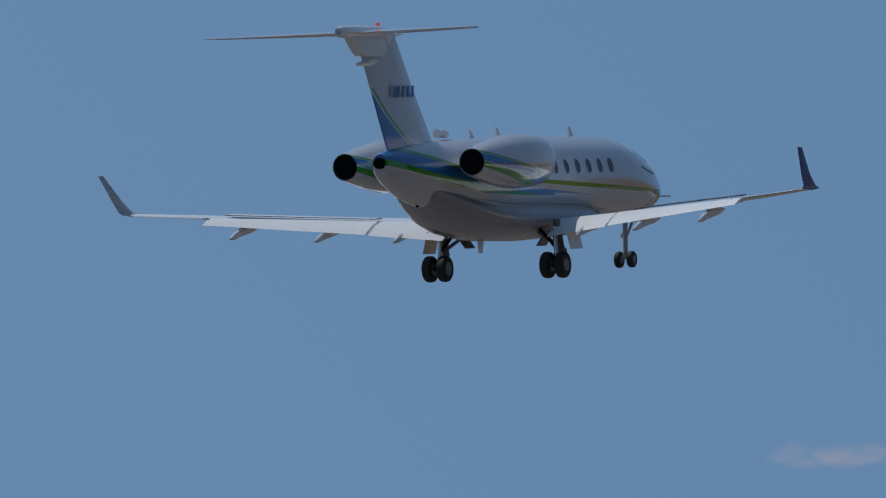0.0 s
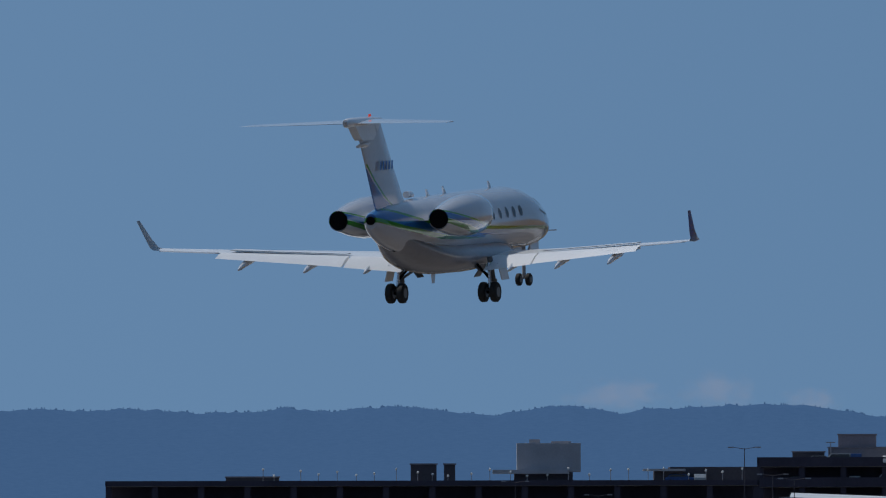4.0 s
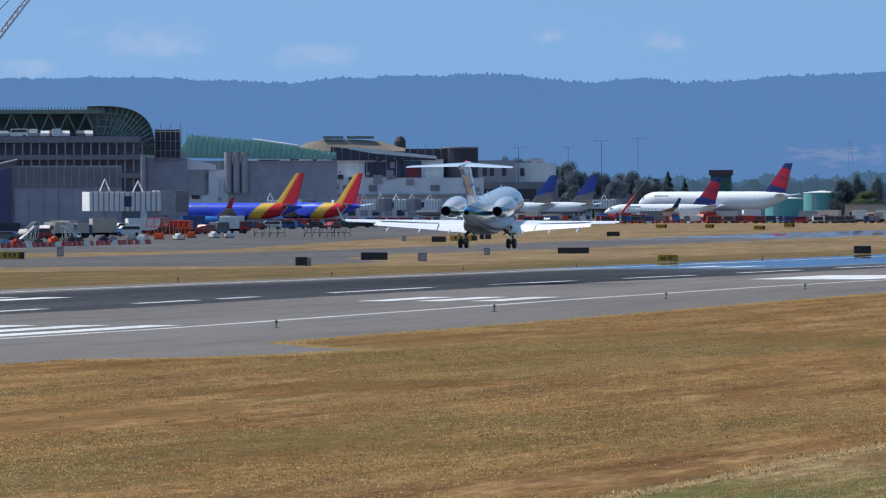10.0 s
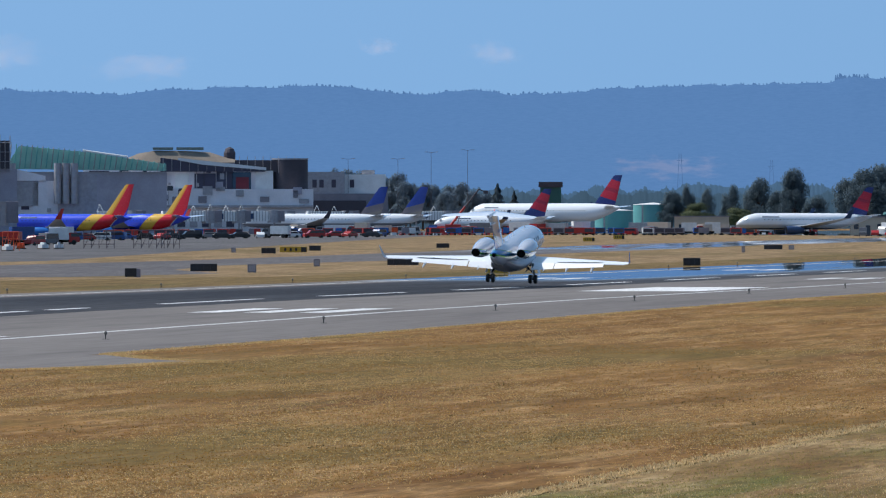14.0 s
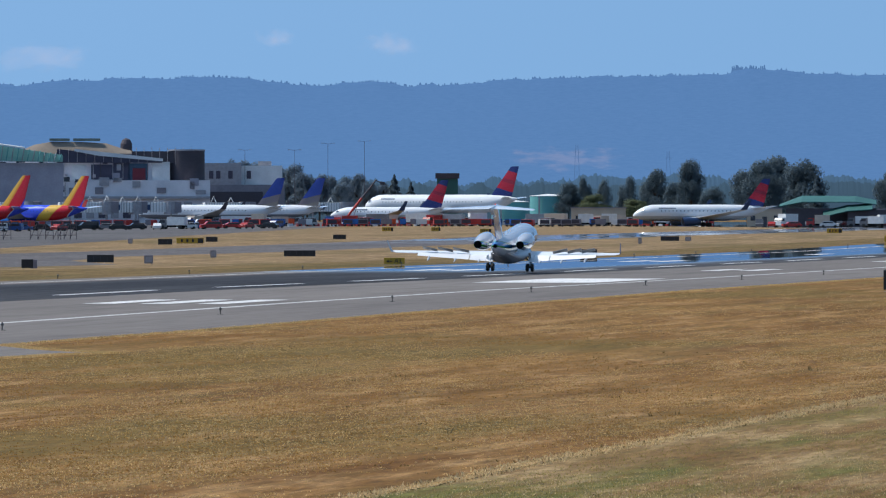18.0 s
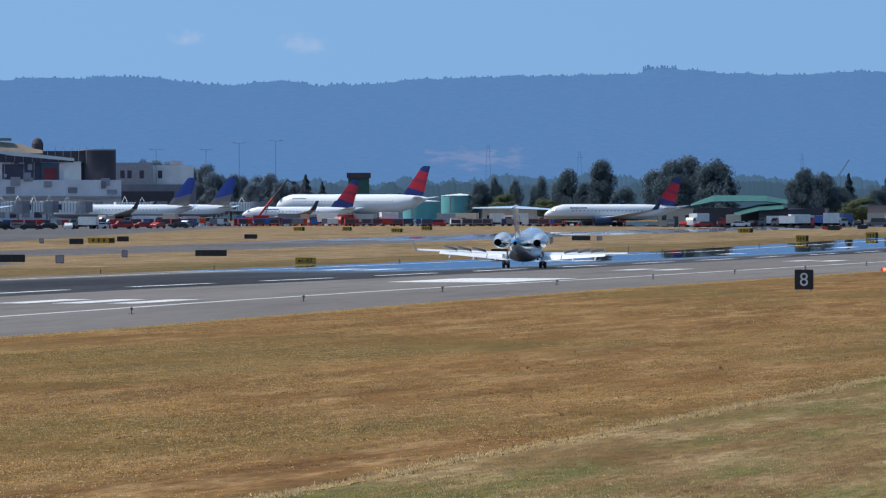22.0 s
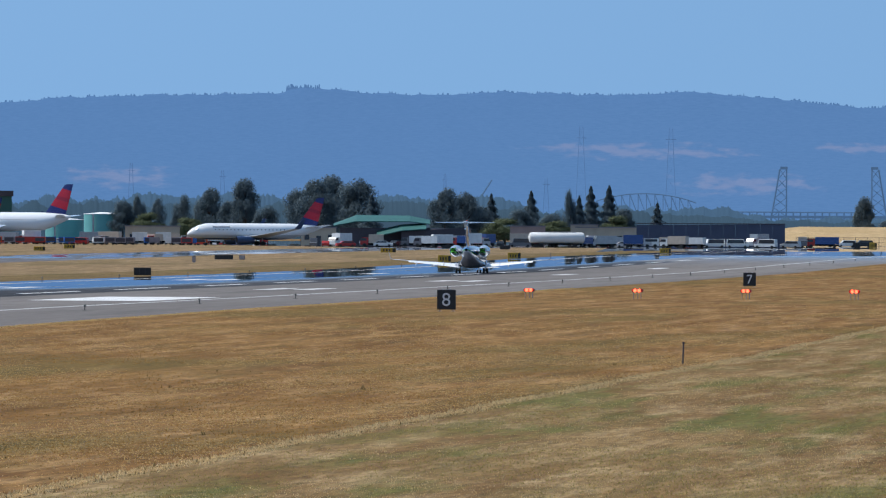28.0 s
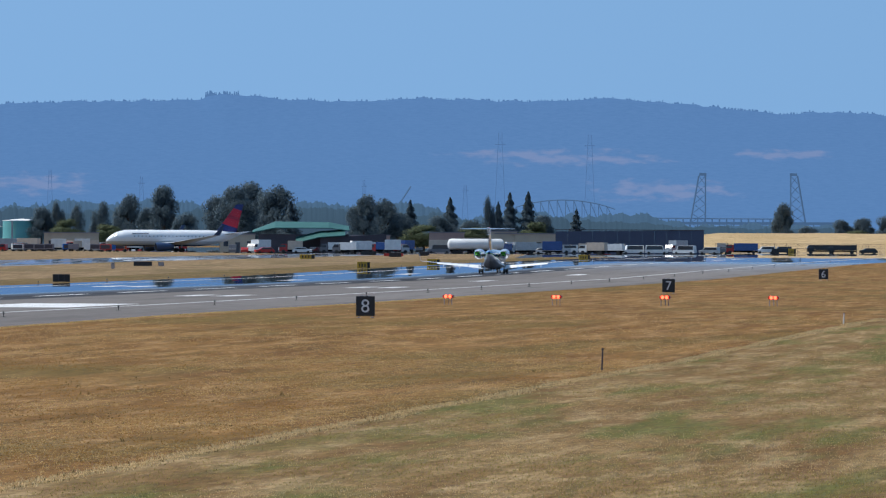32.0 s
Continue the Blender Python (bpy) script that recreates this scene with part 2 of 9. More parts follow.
# ---- ground, runway and taxiways ----
def ground_material(name, tints, scale, stretch, gloss=None, rough=0.9, bump=0.4, grain=0.38, start=(810, 860), side_x=(-114, -121), cover=(0.31, 0.37)):
    """Turf or paving: three colours over stretched noises, at two scales."""
    m = bpy.data.materials.new(name)
    m.use_nodes = True
    n, l = m.node_tree.nodes, m.node_tree.links
    b = n["Principled BSDF"]
    geo = n.new("ShaderNodeNewGeometry")
    mp = n.new("ShaderNodeMapping")
    mp.inputs["Scale"].default_value = stretch
    l.new(geo.outputs["Position"], mp.inputs[0])
    noises = []
    for s, d in ((scale, 5), (scale * 7, 4), (scale * 45, 3)):
        t = n.new("ShaderNodeTexNoise")
        t.inputs["Scale"].default_value = s
        t.inputs["Detail"].default_value = d
        t.inputs["Roughness"].default_value = 0.6
        l.new(mp.outputs[0], t.inputs[0])
        noises.append(t)
    r1 = n.new("ShaderNodeValToRGB")
    r1.color_ramp.elements[0].position, r1.color_ramp.elements[1].position = 0.4, 0.62
    r1.color_ramp.elements[0].color, r1.color_ramp.elements[1].color = (*tints[0], 1), (*tints[1], 1)
    l.new(noises[0].outputs[0], r1.inputs[0])
    r2 = n.new("ShaderNodeValToRGB")
    r2.color_ramp.elements[0].position, r2.color_ramp.elements[1].position = 0.5, 0.7
    r2.color_ramp.elements[0].color, r2.color_ramp.elements[1].color = (0, 0, 0, 1), (1, 1, 1, 1)
    l.new(noises[1].outputs[0], r2.inputs[0])
    mx = n.new("ShaderNodeMix")
    mx.data_type = "RGBA"
    l.new(r2.outputs[0], mx.inputs[0])
    l.new(r1.outputs[0], mx.inputs[6])
    mx.inputs[7].default_value = (*tints[2], 1)
    hs = n.new("ShaderNodeHueSaturation")
    mr = n.new("ShaderNodeMapRange")
    mr.inputs[1].default_value, mr.inputs[2].default_value = 0.3, 0.7
    mr.inputs[3].default_value, mr.inputs[4].default_value = 1 - grain, 1 + grain
    l.new(noises[2].outputs[0], mr.inputs[0])
    l.new(mr.outputs[0], hs.inputs["Value"])
    l.new(mx.outputs[2], hs.inputs["Color"])
    l.new(hs.outputs[0], b.inputs["Base Color"])
    b.inputs["Roughness"].default_value = rough
    b.inputs["Specular IOR Level"].default_value = 0.08
    bp = n.new("ShaderNodeBump")
    bp.inputs["Strength"].default_value = bump
    bp.inputs["Distance"].default_value = 0.1
    l.new(noises[2].outputs[0], bp.inputs["Height"])
    if not gloss:
        l.new(bp.outputs[0], b.inputs["Normal"])
    else:
        g = gloss(n, l, geo, start, side_x, cover)
        # hot air bends the view unevenly, in thin level streaks
        wave = n.new("ShaderNodeMapping")
        wave.inputs["Scale"].default_value = (0.06, 0.06, 0.0)
        l.new(geo.outputs["Position"], wave.inputs[0])
        shim = n.new("ShaderNodeTexNoise")
        shim.inputs["Scale"].default_value = 1.0
        shim.inputs["Detail"].default_value = 4
        l.new(wave.outputs[0], shim.inputs[0])
        flat = n.new("ShaderNodeCombineXYZ")
        sep = n.new("ShaderNodeSeparateXYZ")
        l.new(geo.outputs["Position"], sep.inputs[0])
        # the air bends more the farther the view skims over it
        bend = node_math(n, l, "SUBTRACT", node_math(n, l, "DIVIDE", 2.3, sep.outputs[1]), 0.0044)
        l.new(node_math(n, l, "ADD", bend, node_math(n, l, "MULTIPLY", shim.outputs[0], -0.0022)), flat.inputs[1])
        flat.inputs[2].default_value = 1.0
        l.new(flat.outputs[0], b.inputs["Normal"])
        l.new(g, b.inputs["Roughness"])
        wet = n.new("ShaderNodeMapRange")
        wet.inputs[1].default_value, wet.inputs[2].default_value = 0.9, 0.02
        wet.inputs[3].default_value, wet.inputs[4].default_value = 0.06, 0.5
        l.new(g, wet.inputs[0])
        l.new(wet.outputs[0], b.inputs["Specular IOR Level"])
    return m


def glassy_air(n, l, geo, start, side_x, cover):
    """Hot paving far down the runway mirrors the sky at a grazing view, in long uneven patches."""
    sep = n.new("ShaderNodeSeparateXYZ")
    l.new(geo.outputs["Position"], sep.inputs[0])
    far = n.new("ShaderNodeMapRange")
    far.inputs[1].default_value, far.inputs[2].default_value = start
    l.new(sep.outputs[1], far.inputs[0])
    side = n.new("ShaderNodeMapRange")
    side.inputs[1].default_value, side.inputs[2].default_value = side_x
    l.new(sep.outputs[0], side.inputs[0])
    reach = n.new("ShaderNodeMapRange")
    reach.inputs[1].default_value, reach.inputs[2].default_value = 1350, 1750
    l.new(sep.outputs[1], reach.inputs[0])
    either = n.new("ShaderNodeMath")
    either.operation = "MAXIMUM"
    l.new(side.outputs[0], either.inputs[0])
    l.new(reach.outputs[0], either.inputs[1])
    mp = n.new("ShaderNodeMapping")
    mp.inputs["Scale"].default_value = (0.25, 0.022, 0.0)
    l.new(geo.outputs["Position"], mp.inputs[0])
    t = n.new("ShaderNodeTexNoise")
    t.inputs["Scale"].default_value = 1.0
    t.inputs["Detail"].default_value = 4
    l.new(mp.outputs[0], t.inputs[0])
    patch = n.new("ShaderNodeMapRange")
    patch.inputs[1].default_value, patch.inputs[2].default_value = cover
    l.new(t.outputs[0], patch.inputs[0])
    a = n.new("ShaderNodeMath")
    a.operation = "MULTIPLY"
    l.new(far.outputs[0], a.inputs[0])
    l.new(either.outputs[0], a.inputs[1])
    b = n.new("ShaderNodeMath")
    b.operation = "MULTIPLY"
    l.new(a.outputs[0], b.inputs[0])
    l.new(patch.outputs[0], b.inputs[1])
    out = n.new("ShaderNodeMapRange")
    out.inputs[3].default_value, out.inputs[4].default_value = 0.9, 0.008
    l.new(b.outputs[0], out.inputs[0])
    return out.outputs[0]


def turf_material(name, pale, mid, brown, green, amount, bump=0.5, gx=0.06, gy=0.009, dark=0.6):
    """Mown dry grass: long swaths along the runway, patches of brown and green, and fine mottling."""
    m = bpy.data.materials.new(name)
    m.use_nodes = True
    n, l = m.node_tree.nodes, m.node_tree.links
    b = n["Principled BSDF"]
    b.inputs["Roughness"].default_value = 0.95
    b.inputs["Specular IOR Level"].default_value = 0.1
    geo = n.new("ShaderNodeNewGeometry")

    def veil(sx, sy, detail, lo, hi, off):
        mp = n.new("ShaderNodeMapping")
        mp.inputs["Scale"].default_value = (sx, sy, 0)
        mp.inputs["Location"].default_value = (off, off * 1.7, off)
        l.new(geo.outputs["Position"], mp.inputs[0])
        t = n.new("ShaderNodeTexNoise")
        t.inputs["Scale"].default_value = 1.0
        t.inputs["Detail"].default_value = detail
        t.inputs["Roughness"].default_value = 0.7
        l.new(mp.outputs[0], t.inputs[0])
        r = n.new("ShaderNodeMapRange")
        r.inputs[1].default_value, r.inputs[2].default_value = lo, hi
        l.new(t.outputs[0], r.inputs[0])
        return r.outputs[0]

    def blend(f, a, c):
        x = n.new("ShaderNodeMix")
        x.data_type = "RGBA"
        l.new(f, x.inputs[0])
        if isinstance(a, tuple):
            x.inputs[6].default_value = (*a, 1)
        else:
            l.new(a, x.inputs[6])
        x.inputs[7].default_value = (*c, 1)
        return x.outputs[2]
    col = blend(veil(0.3, 0.018, 8, 0.4, 0.63, 3.0), mid, brown)
    col = blend(node_math(n, l, "MULTIPLY", veil(0.55, 0.05, 8, 0.48, 0.66, 11.0), 0.8), col, pale)
    col = blend(node_math(n, l, "MULTIPLY", veil(gx, gy, 4, 0.5, 0.62, 23.0), amount), col, green)
    col = blend(node_math(n, l, "MULTIPLY", veil(2.2, 0.16, 6, 0.5, 0.66, 31.0), 0.65), col, brown)
    col = blend(node_math(n, l, "MULTIPLY", veil(0.7, 0.035, 8, 0.5, 0.66, 61.0), dark), col, tuple(v * 0.62 for v in green))
    fine = node_math(n, l, "ADD", node_math(n, l, "MULTIPLY", veil(3.2, 0.4, 4, 0.3, 0.7, 41.0), 0.55), node_math(n, l, "MULTIPLY", veil(12, 0.8, 3, 0.2, 0.8, 53.0), 0.6))
    hs = n.new("ShaderNodeHueSaturation")
    mr = n.new("ShaderNodeMapRange")
    mr.inputs[1].default_value, mr.inputs[2].default_value = 0.2, 0.8
    mr.inputs[3].default_value, mr.inputs[4].default_value = 0.5, 1.5
    l.new(fine, mr.inputs[0])
    l.new(mr.outputs[0], hs.inputs["Value"])
    l.new(col, hs.inputs["Color"])
    l.new(hs.outputs[0], b.inputs["Base Color"])
    bp = n.new("ShaderNodeBump")
    bp.inputs["Strength"].default_value = bump
    bp.inputs["Distance"].default_value = 0.1
    l.new(fine, bp.inputs["Height"])
    l.new(bp.outputs[0], b.inputs["Normal"])
    return m


M_TURF = turf_material("dry_turf", (0.335, 0.203, 0.088), (0.205, 0.108, 0.033), (0.112, 0.05, 0.012), (0.108, 0.076, 0.019), 0.7)
M_ROUGH = turf_material("rough_grass", (0.34, 0.24, 0.122), (0.19, 0.118, 0.046), (0.12, 0.06, 0.018), (0.09, 0.092, 0.02), 0.85, 0.6, 0.22, 0.02, 0.45)
M_VERGE = turf_material("mown_verge", (0.36, 0.255, 0.145), (0.235, 0.155, 0.08), (0.13, 0.08, 0.038), (0.12, 0.088, 0.037), 0.8)
M_VERGEGREEN = turf_material("olive_verge", (0.22, 0.15, 0.068), (0.152, 0.1, 0.038), (0.095, 0.058, 0.021), (0.085, 0.069, 0.022), 0.8)
M_VERGEBROWN = turf_material("dark_brown_verge", (0.17, 0.115, 0.056), (0.118, 0.074, 0.031), (0.074, 0.042, 0.016), (0.066, 0.05, 0.018), 0.7)
M_ASPHALT = ground_material("runway_asphalt", ((0.1469, 0.1314, 0.1218), (0.1781, 0.1605, 0.1484), (0.1202, 0.1081, 0.1016)), 0.05, (1, 0.05, 1), glassy_air, 0.9, 0.1, 0.13)
M_TAXI = ground_material("taxiway_asphalt", ((0.1, 0.092, 0.094), (0.128, 0.118, 0.118), (0.08, 0.074, 0.075)), 0.04, (1, 0.2, 1), glassy_air, 0.85, 0.1, 0.38, (1380, 1560), (-150, -180), (0.42, 0.5))
M_APRON = ground_material("apron_concrete", ((0.088, 0.082, 0.083), (0.128, 0.118, 0.115), (0.064, 0.06, 0.061)), 0.03, (1, 0.6, 1), None, 0.8, 0.1)
M_RUBBERMARK = ground_material("tyre_rubber", ((0.03, 0.031, 0.036), (0.065, 0.065, 0.07), (0.042, 0.043, 0.048)), 0.06, (1.5, 0.06, 1), glassy_air, 0.8, 0.1)
M_LOT = ground_material("bright_concrete", ((0.38, 0.37, 0.35), (0.46, 0.45, 0.43), (0.28, 0.27, 0.26)), 0.08, (1, 0.4, 1), None, 0.85, 0.1)
M_MARKWORN = ground_material("worn_white_line_paint", ((0.5, 0.49, 0.48), (0.62, 0.61, 0.6), (0.34, 0.33, 0.32)), 0.3, (1, 0.3, 1), None, 0.8, 0.05)
M_MARK = ground_material("white_runway_paint", ((0.6, 0.59, 0.58), (0.68, 0.67, 0.66), (0.45, 0.45, 0.44)), 0.15, (1, 0.3, 1), None, 0.7, 0.05)


def sheet(name, bands, mtl, lift, label, category, kind="structure", step=20.0):
    """Ground-following paving. bands: rows of (y, left x, right x)."""
    bm = bmesh.new()
    prev = None
    for (ya, la, ra), (yb, lb, rb) in zip(bands, bands[1:]):
        n = max(1, int((yb - ya) / step))
        for i in range(n + 1 if (yb, lb, rb) == bands[-1] else n):
            f = i / n
            y = ya + (yb - ya) * f
            z = ground_z(y) + lift
            row = (bm.verts.new((la + (lb - la) * f, y, z)), bm.verts.new((ra + (rb - ra) * f, y, z)))
            foot = bm.verts.new((row[1].co.x + 0.05, y, ground_z(y) - 0.02))
            if prev:
                bm.faces.new((prev[0], prev[1], row[1], row[0]))
                bm.faces.new((prev[1], prev[2], foot, row[1]))
            prev = (*row, foot)
    bmesh.ops.recalc_face_normals(bm, faces=bm.faces[:])
    if bm.faces[0].normal.z < 0:
        bmesh.ops.reverse_faces(bm, faces=bm.faces[:])
    return solid(name, bm, mtl, Matrix(), label, category, "", kind)


def build_ground():
    bm = bmesh.new()
    ys = sorted(set([-4940, -3000, -1500, -500, 440, 560, 640, 760, 1030, 1240, 1640, 3200, 3600, 4200, 4940] + list(range(-400, 3001, 20))))
    xs = [-4940, -3000, -1500, -800, -400, -260, -146, -78, -28, 0, 150, 800, 2400, 4940]
    rows = [[bm.verts.new((x, y, ground_z(y))) for x in xs] for y in ys]
    for a, b in zip(rows, rows[1:]):
        for i in range(len(xs) - 1):
            bm.faces.new((a[i], a[i + 1], b[i + 1], b[i]))
    solid("ground", bm, M_TURF, Matrix(), "dry brown mown airfield grass", "ground", "", "structure")


build_ground()
CL = -113.0
sheet("runway", [(-420, -260, -77), (372, -260, -77), (388, -150, -76.5), (420, -146, -77), (2900, -146, -78)], M_ASPHALT, 0.03,
      "grey asphalt runway with worn white markings", "runway")
sheet("near_grass", [(90, -28.3, 14), (780, -28.3, 14)], M_ROUGH, 0.03, "rough grass, straw and green, outside the mown edge", "grass")
sheet("taxiway_tongue", [(318, -77.5, -76.6), (345, -77, -75.6), (350, -77, -71.4), (357, -77, -69.7), (366, -77, -69.2), (370.2, -77, -68), (373, -77, -70), (378, -77, -72.2), (388, -77, -75.5)], M_ASPHALT, 0.028, "narrow grey asphalt strip in the grass", "pavement")
sheet("grass_verge", [(700, -202.2, -200), (900, -202.2, -158), (1300, -202.2, -158), (1900, -202.2, -158), (2200, -202.2, -180)], M_VERGE, 0.02, "mown straw-coloured grass strip beside the taxiway", "grass")
sheet("threshold_verge", [(425, -202.2, -140), (540, -201.6, -140)], M_VERGEBROWN, 0.034, "darker brown grass strip beside the runway threshold", "grass")
sheet("runway_verge", [(540, -201.6, -140), (700, -201, -140), (900, -158, -140), (1250, -158, -142), (2000, -158, -144)], M_VERGEGREEN, 0.034, "olive-brown grass strip beside the runway", "grass")
sheet("taxiway", [(-420, -400, -260.2), (372, -400, -260.2), (420, -230, -202.4), (2900, -230, -202.4)], M_TAXI, 0.024, "grey asphalt taxiway between dry grass strips", "taxiway")
sheet("taxiway_connector", [(860, -206, -203), (890, -206, -177), (950, -206, -173), (1020, -206, -191), (1110, -206, -202.6)], M_TAXI, 0.027, "grey asphalt taxiway turn-off", "taxiway")
sheet("grass_island", [(500, -262, -230.2), (900, -262, -230.2), (1150, -254, -230.2), (1220, -246, -230.2), (1617, -285, -230.2), (2154, -346, -230.2), (2450, -360, -330)], M_VERGE, 0.02, "dry yellow grass strip between taxiways", "grass")
sheet("apron", [(500, -1500, -262.2), (900, -1480, -262.2), (1150, -1470, -254.2), (1220, -1460, -246.2), (1617, -1420, -285.2), (2154, -1360, -346.2), (2900, -1300, -430.2)], M_APRON, 0.022, "pale concrete apron before the terminal", "apron")
# rubber left by landing wheels
sheet("far_paving", [(1200, -202, -146.2), (1600, -202, -146.2), (2200, -330, -146.2), (2900, -430, -146.2)], M_ASPHALT, 0.012, "grey paving at the far end of the runway", "pavement")
sheet("concrete_lot", [(1066, -290, -280), (1100, -308, -272), (1148, -324, -286), (1341, -378, -336), (1400, -394, -352)], M_LOT, 0.03, "bright concrete lot before the terminal road", "pavement")
sheet("tyre_marks", [(300, CL - 24, CL - 14), (390, CL - 24, CL - 8), (430, CL - 20, CL + 1), (520, CL - 20, CL + 4), (900, CL - 20, CL + 4), (1250, CL - 18, CL + 3), (1500, CL - 10, CL + 2)], M_RUBBERMARK, 0.036,
      "black tyre rubber on the touchdown zone", "tyre marks")


def build_markings():
    root = thing("runway_markings", Matrix(), "white painted runway markings on the asphalt", "markings", "", "structure")

    def bar(name, x0, x1, y0, y1, paint=M_MARK):
        bm = bmesh.new()
        n = max(1, int((y1 - y0) / 20))
        prev = None
        for i in range(n + 1):
            y = y0 + (y1 - y0) * i / n
            row = [bm.verts.new((x, y, ground_z(y) + 0.042)) for x in (x0, x1)]
            if prev:
                bm.faces.new((prev[0], prev[1], row[1], row[0]))
            prev = row
        part(name, bm, paint, root)
    th = 397.0
    for i in range(6):
        for s in (-1, 1):
            xc = CL + s * (2.63 + i * 3.5)
            bar("threshold_bar", xc - 0.88, xc + 0.88, th + 6, th + 52, M_MARK if s > 0 else M_MARKWORN)
    bar("threshold_line", CL - 22, CL + 22, th - 1, th + 2)
    for s in (-1, 1):
        for i in range(3):
            a = CL + s * (11.9 + i * 3.35)
            bar("touchdown_bar", a - 0.92, a + 0.92, th + 152, th + 175)
        if s > 0:
            bar("aiming_point", CL + 15.8 - 4.6, CL + 15.8 + 4.6, th + 311, th + 357)
        for y0, k in ((457, 2), (610, 2), (762, 1), (914, 1)):
            for i in range(k):
                a = CL + s * (11.9 + i * 3.35)
                bar("touchdown_bar", a - 0.92, a + 0.92, th + y0, th + y0 + 23)
        bar("edge_line", CL + s * 22.5 - 0.3, CL + s * 22.5 + 0.3, th - 180, 2700, M_MARKWORN)
    y = th + 80
    while y < 1900:
        bar("centre_dash", CL - 0.4, CL + 0.4, y, y + 36.6)
        y += 61
    # arrow head on the displaced paving before the threshold
    bm = bmesh.new()
    z = ground_z(380) + 0.042
    bm.faces.new([bm.verts.new(p) for p in ((CL + 18.3, 368, z), (CL + 20.7, 368, z), (CL + 19.5, 384, z))])
    part("arrow_head", bm, M_MARK, root)


build_markings()


# ---- far hills, one ridge of forested high ground ----
CREST = []


def build_hills():
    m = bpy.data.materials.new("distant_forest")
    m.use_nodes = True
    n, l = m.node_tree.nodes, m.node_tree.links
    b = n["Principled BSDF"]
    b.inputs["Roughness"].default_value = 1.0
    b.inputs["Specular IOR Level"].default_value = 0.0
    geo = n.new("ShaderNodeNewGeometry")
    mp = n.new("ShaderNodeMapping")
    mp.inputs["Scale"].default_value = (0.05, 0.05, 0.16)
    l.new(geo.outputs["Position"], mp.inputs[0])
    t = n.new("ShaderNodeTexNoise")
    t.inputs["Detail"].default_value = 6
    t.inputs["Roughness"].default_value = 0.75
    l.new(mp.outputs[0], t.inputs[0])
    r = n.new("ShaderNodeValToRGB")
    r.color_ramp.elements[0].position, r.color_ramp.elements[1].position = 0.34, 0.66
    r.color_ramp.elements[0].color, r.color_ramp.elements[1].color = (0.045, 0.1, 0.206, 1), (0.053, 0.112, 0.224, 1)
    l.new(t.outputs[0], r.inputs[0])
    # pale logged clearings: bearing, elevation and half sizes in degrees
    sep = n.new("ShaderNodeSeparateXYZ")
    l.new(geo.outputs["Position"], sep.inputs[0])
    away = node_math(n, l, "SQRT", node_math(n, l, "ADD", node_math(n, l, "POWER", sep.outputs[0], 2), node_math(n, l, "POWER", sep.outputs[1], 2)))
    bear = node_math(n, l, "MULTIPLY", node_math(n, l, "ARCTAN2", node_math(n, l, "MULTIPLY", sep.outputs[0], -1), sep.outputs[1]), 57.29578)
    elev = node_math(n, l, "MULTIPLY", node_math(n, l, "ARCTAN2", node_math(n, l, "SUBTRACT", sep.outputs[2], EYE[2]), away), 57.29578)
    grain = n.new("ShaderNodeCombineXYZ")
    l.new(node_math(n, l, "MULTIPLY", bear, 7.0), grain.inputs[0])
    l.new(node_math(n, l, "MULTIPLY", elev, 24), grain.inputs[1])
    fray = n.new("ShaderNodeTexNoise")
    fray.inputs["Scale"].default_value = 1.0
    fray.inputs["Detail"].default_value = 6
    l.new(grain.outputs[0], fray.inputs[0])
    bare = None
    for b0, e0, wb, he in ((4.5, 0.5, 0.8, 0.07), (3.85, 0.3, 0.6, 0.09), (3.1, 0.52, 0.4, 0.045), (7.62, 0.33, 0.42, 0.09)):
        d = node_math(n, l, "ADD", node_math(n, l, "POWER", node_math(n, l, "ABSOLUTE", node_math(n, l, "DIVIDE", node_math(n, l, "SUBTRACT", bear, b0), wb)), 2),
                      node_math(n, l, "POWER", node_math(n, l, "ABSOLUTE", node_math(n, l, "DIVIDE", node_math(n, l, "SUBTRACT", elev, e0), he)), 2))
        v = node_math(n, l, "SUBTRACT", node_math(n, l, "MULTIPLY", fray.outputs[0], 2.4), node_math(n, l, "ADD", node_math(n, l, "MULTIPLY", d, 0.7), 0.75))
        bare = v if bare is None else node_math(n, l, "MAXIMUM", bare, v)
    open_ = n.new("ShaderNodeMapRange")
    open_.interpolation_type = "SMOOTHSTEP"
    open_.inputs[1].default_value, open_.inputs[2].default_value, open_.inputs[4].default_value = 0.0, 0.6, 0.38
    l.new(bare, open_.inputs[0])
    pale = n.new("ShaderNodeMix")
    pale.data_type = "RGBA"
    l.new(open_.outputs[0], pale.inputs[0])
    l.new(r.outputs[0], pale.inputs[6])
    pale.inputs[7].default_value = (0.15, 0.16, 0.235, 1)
    # dark forest; air light before the ridge is put into blue colour and glow
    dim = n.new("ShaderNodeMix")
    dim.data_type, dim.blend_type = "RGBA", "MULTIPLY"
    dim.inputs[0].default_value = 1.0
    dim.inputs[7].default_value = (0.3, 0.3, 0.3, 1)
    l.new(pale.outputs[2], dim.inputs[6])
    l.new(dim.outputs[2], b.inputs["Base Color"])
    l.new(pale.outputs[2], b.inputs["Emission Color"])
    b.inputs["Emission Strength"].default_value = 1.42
    az = HILL_B
    el = HILL_E
    rng = random.Random(5)
    bm = bmesh.new()
    cols = []
    nb = 1500
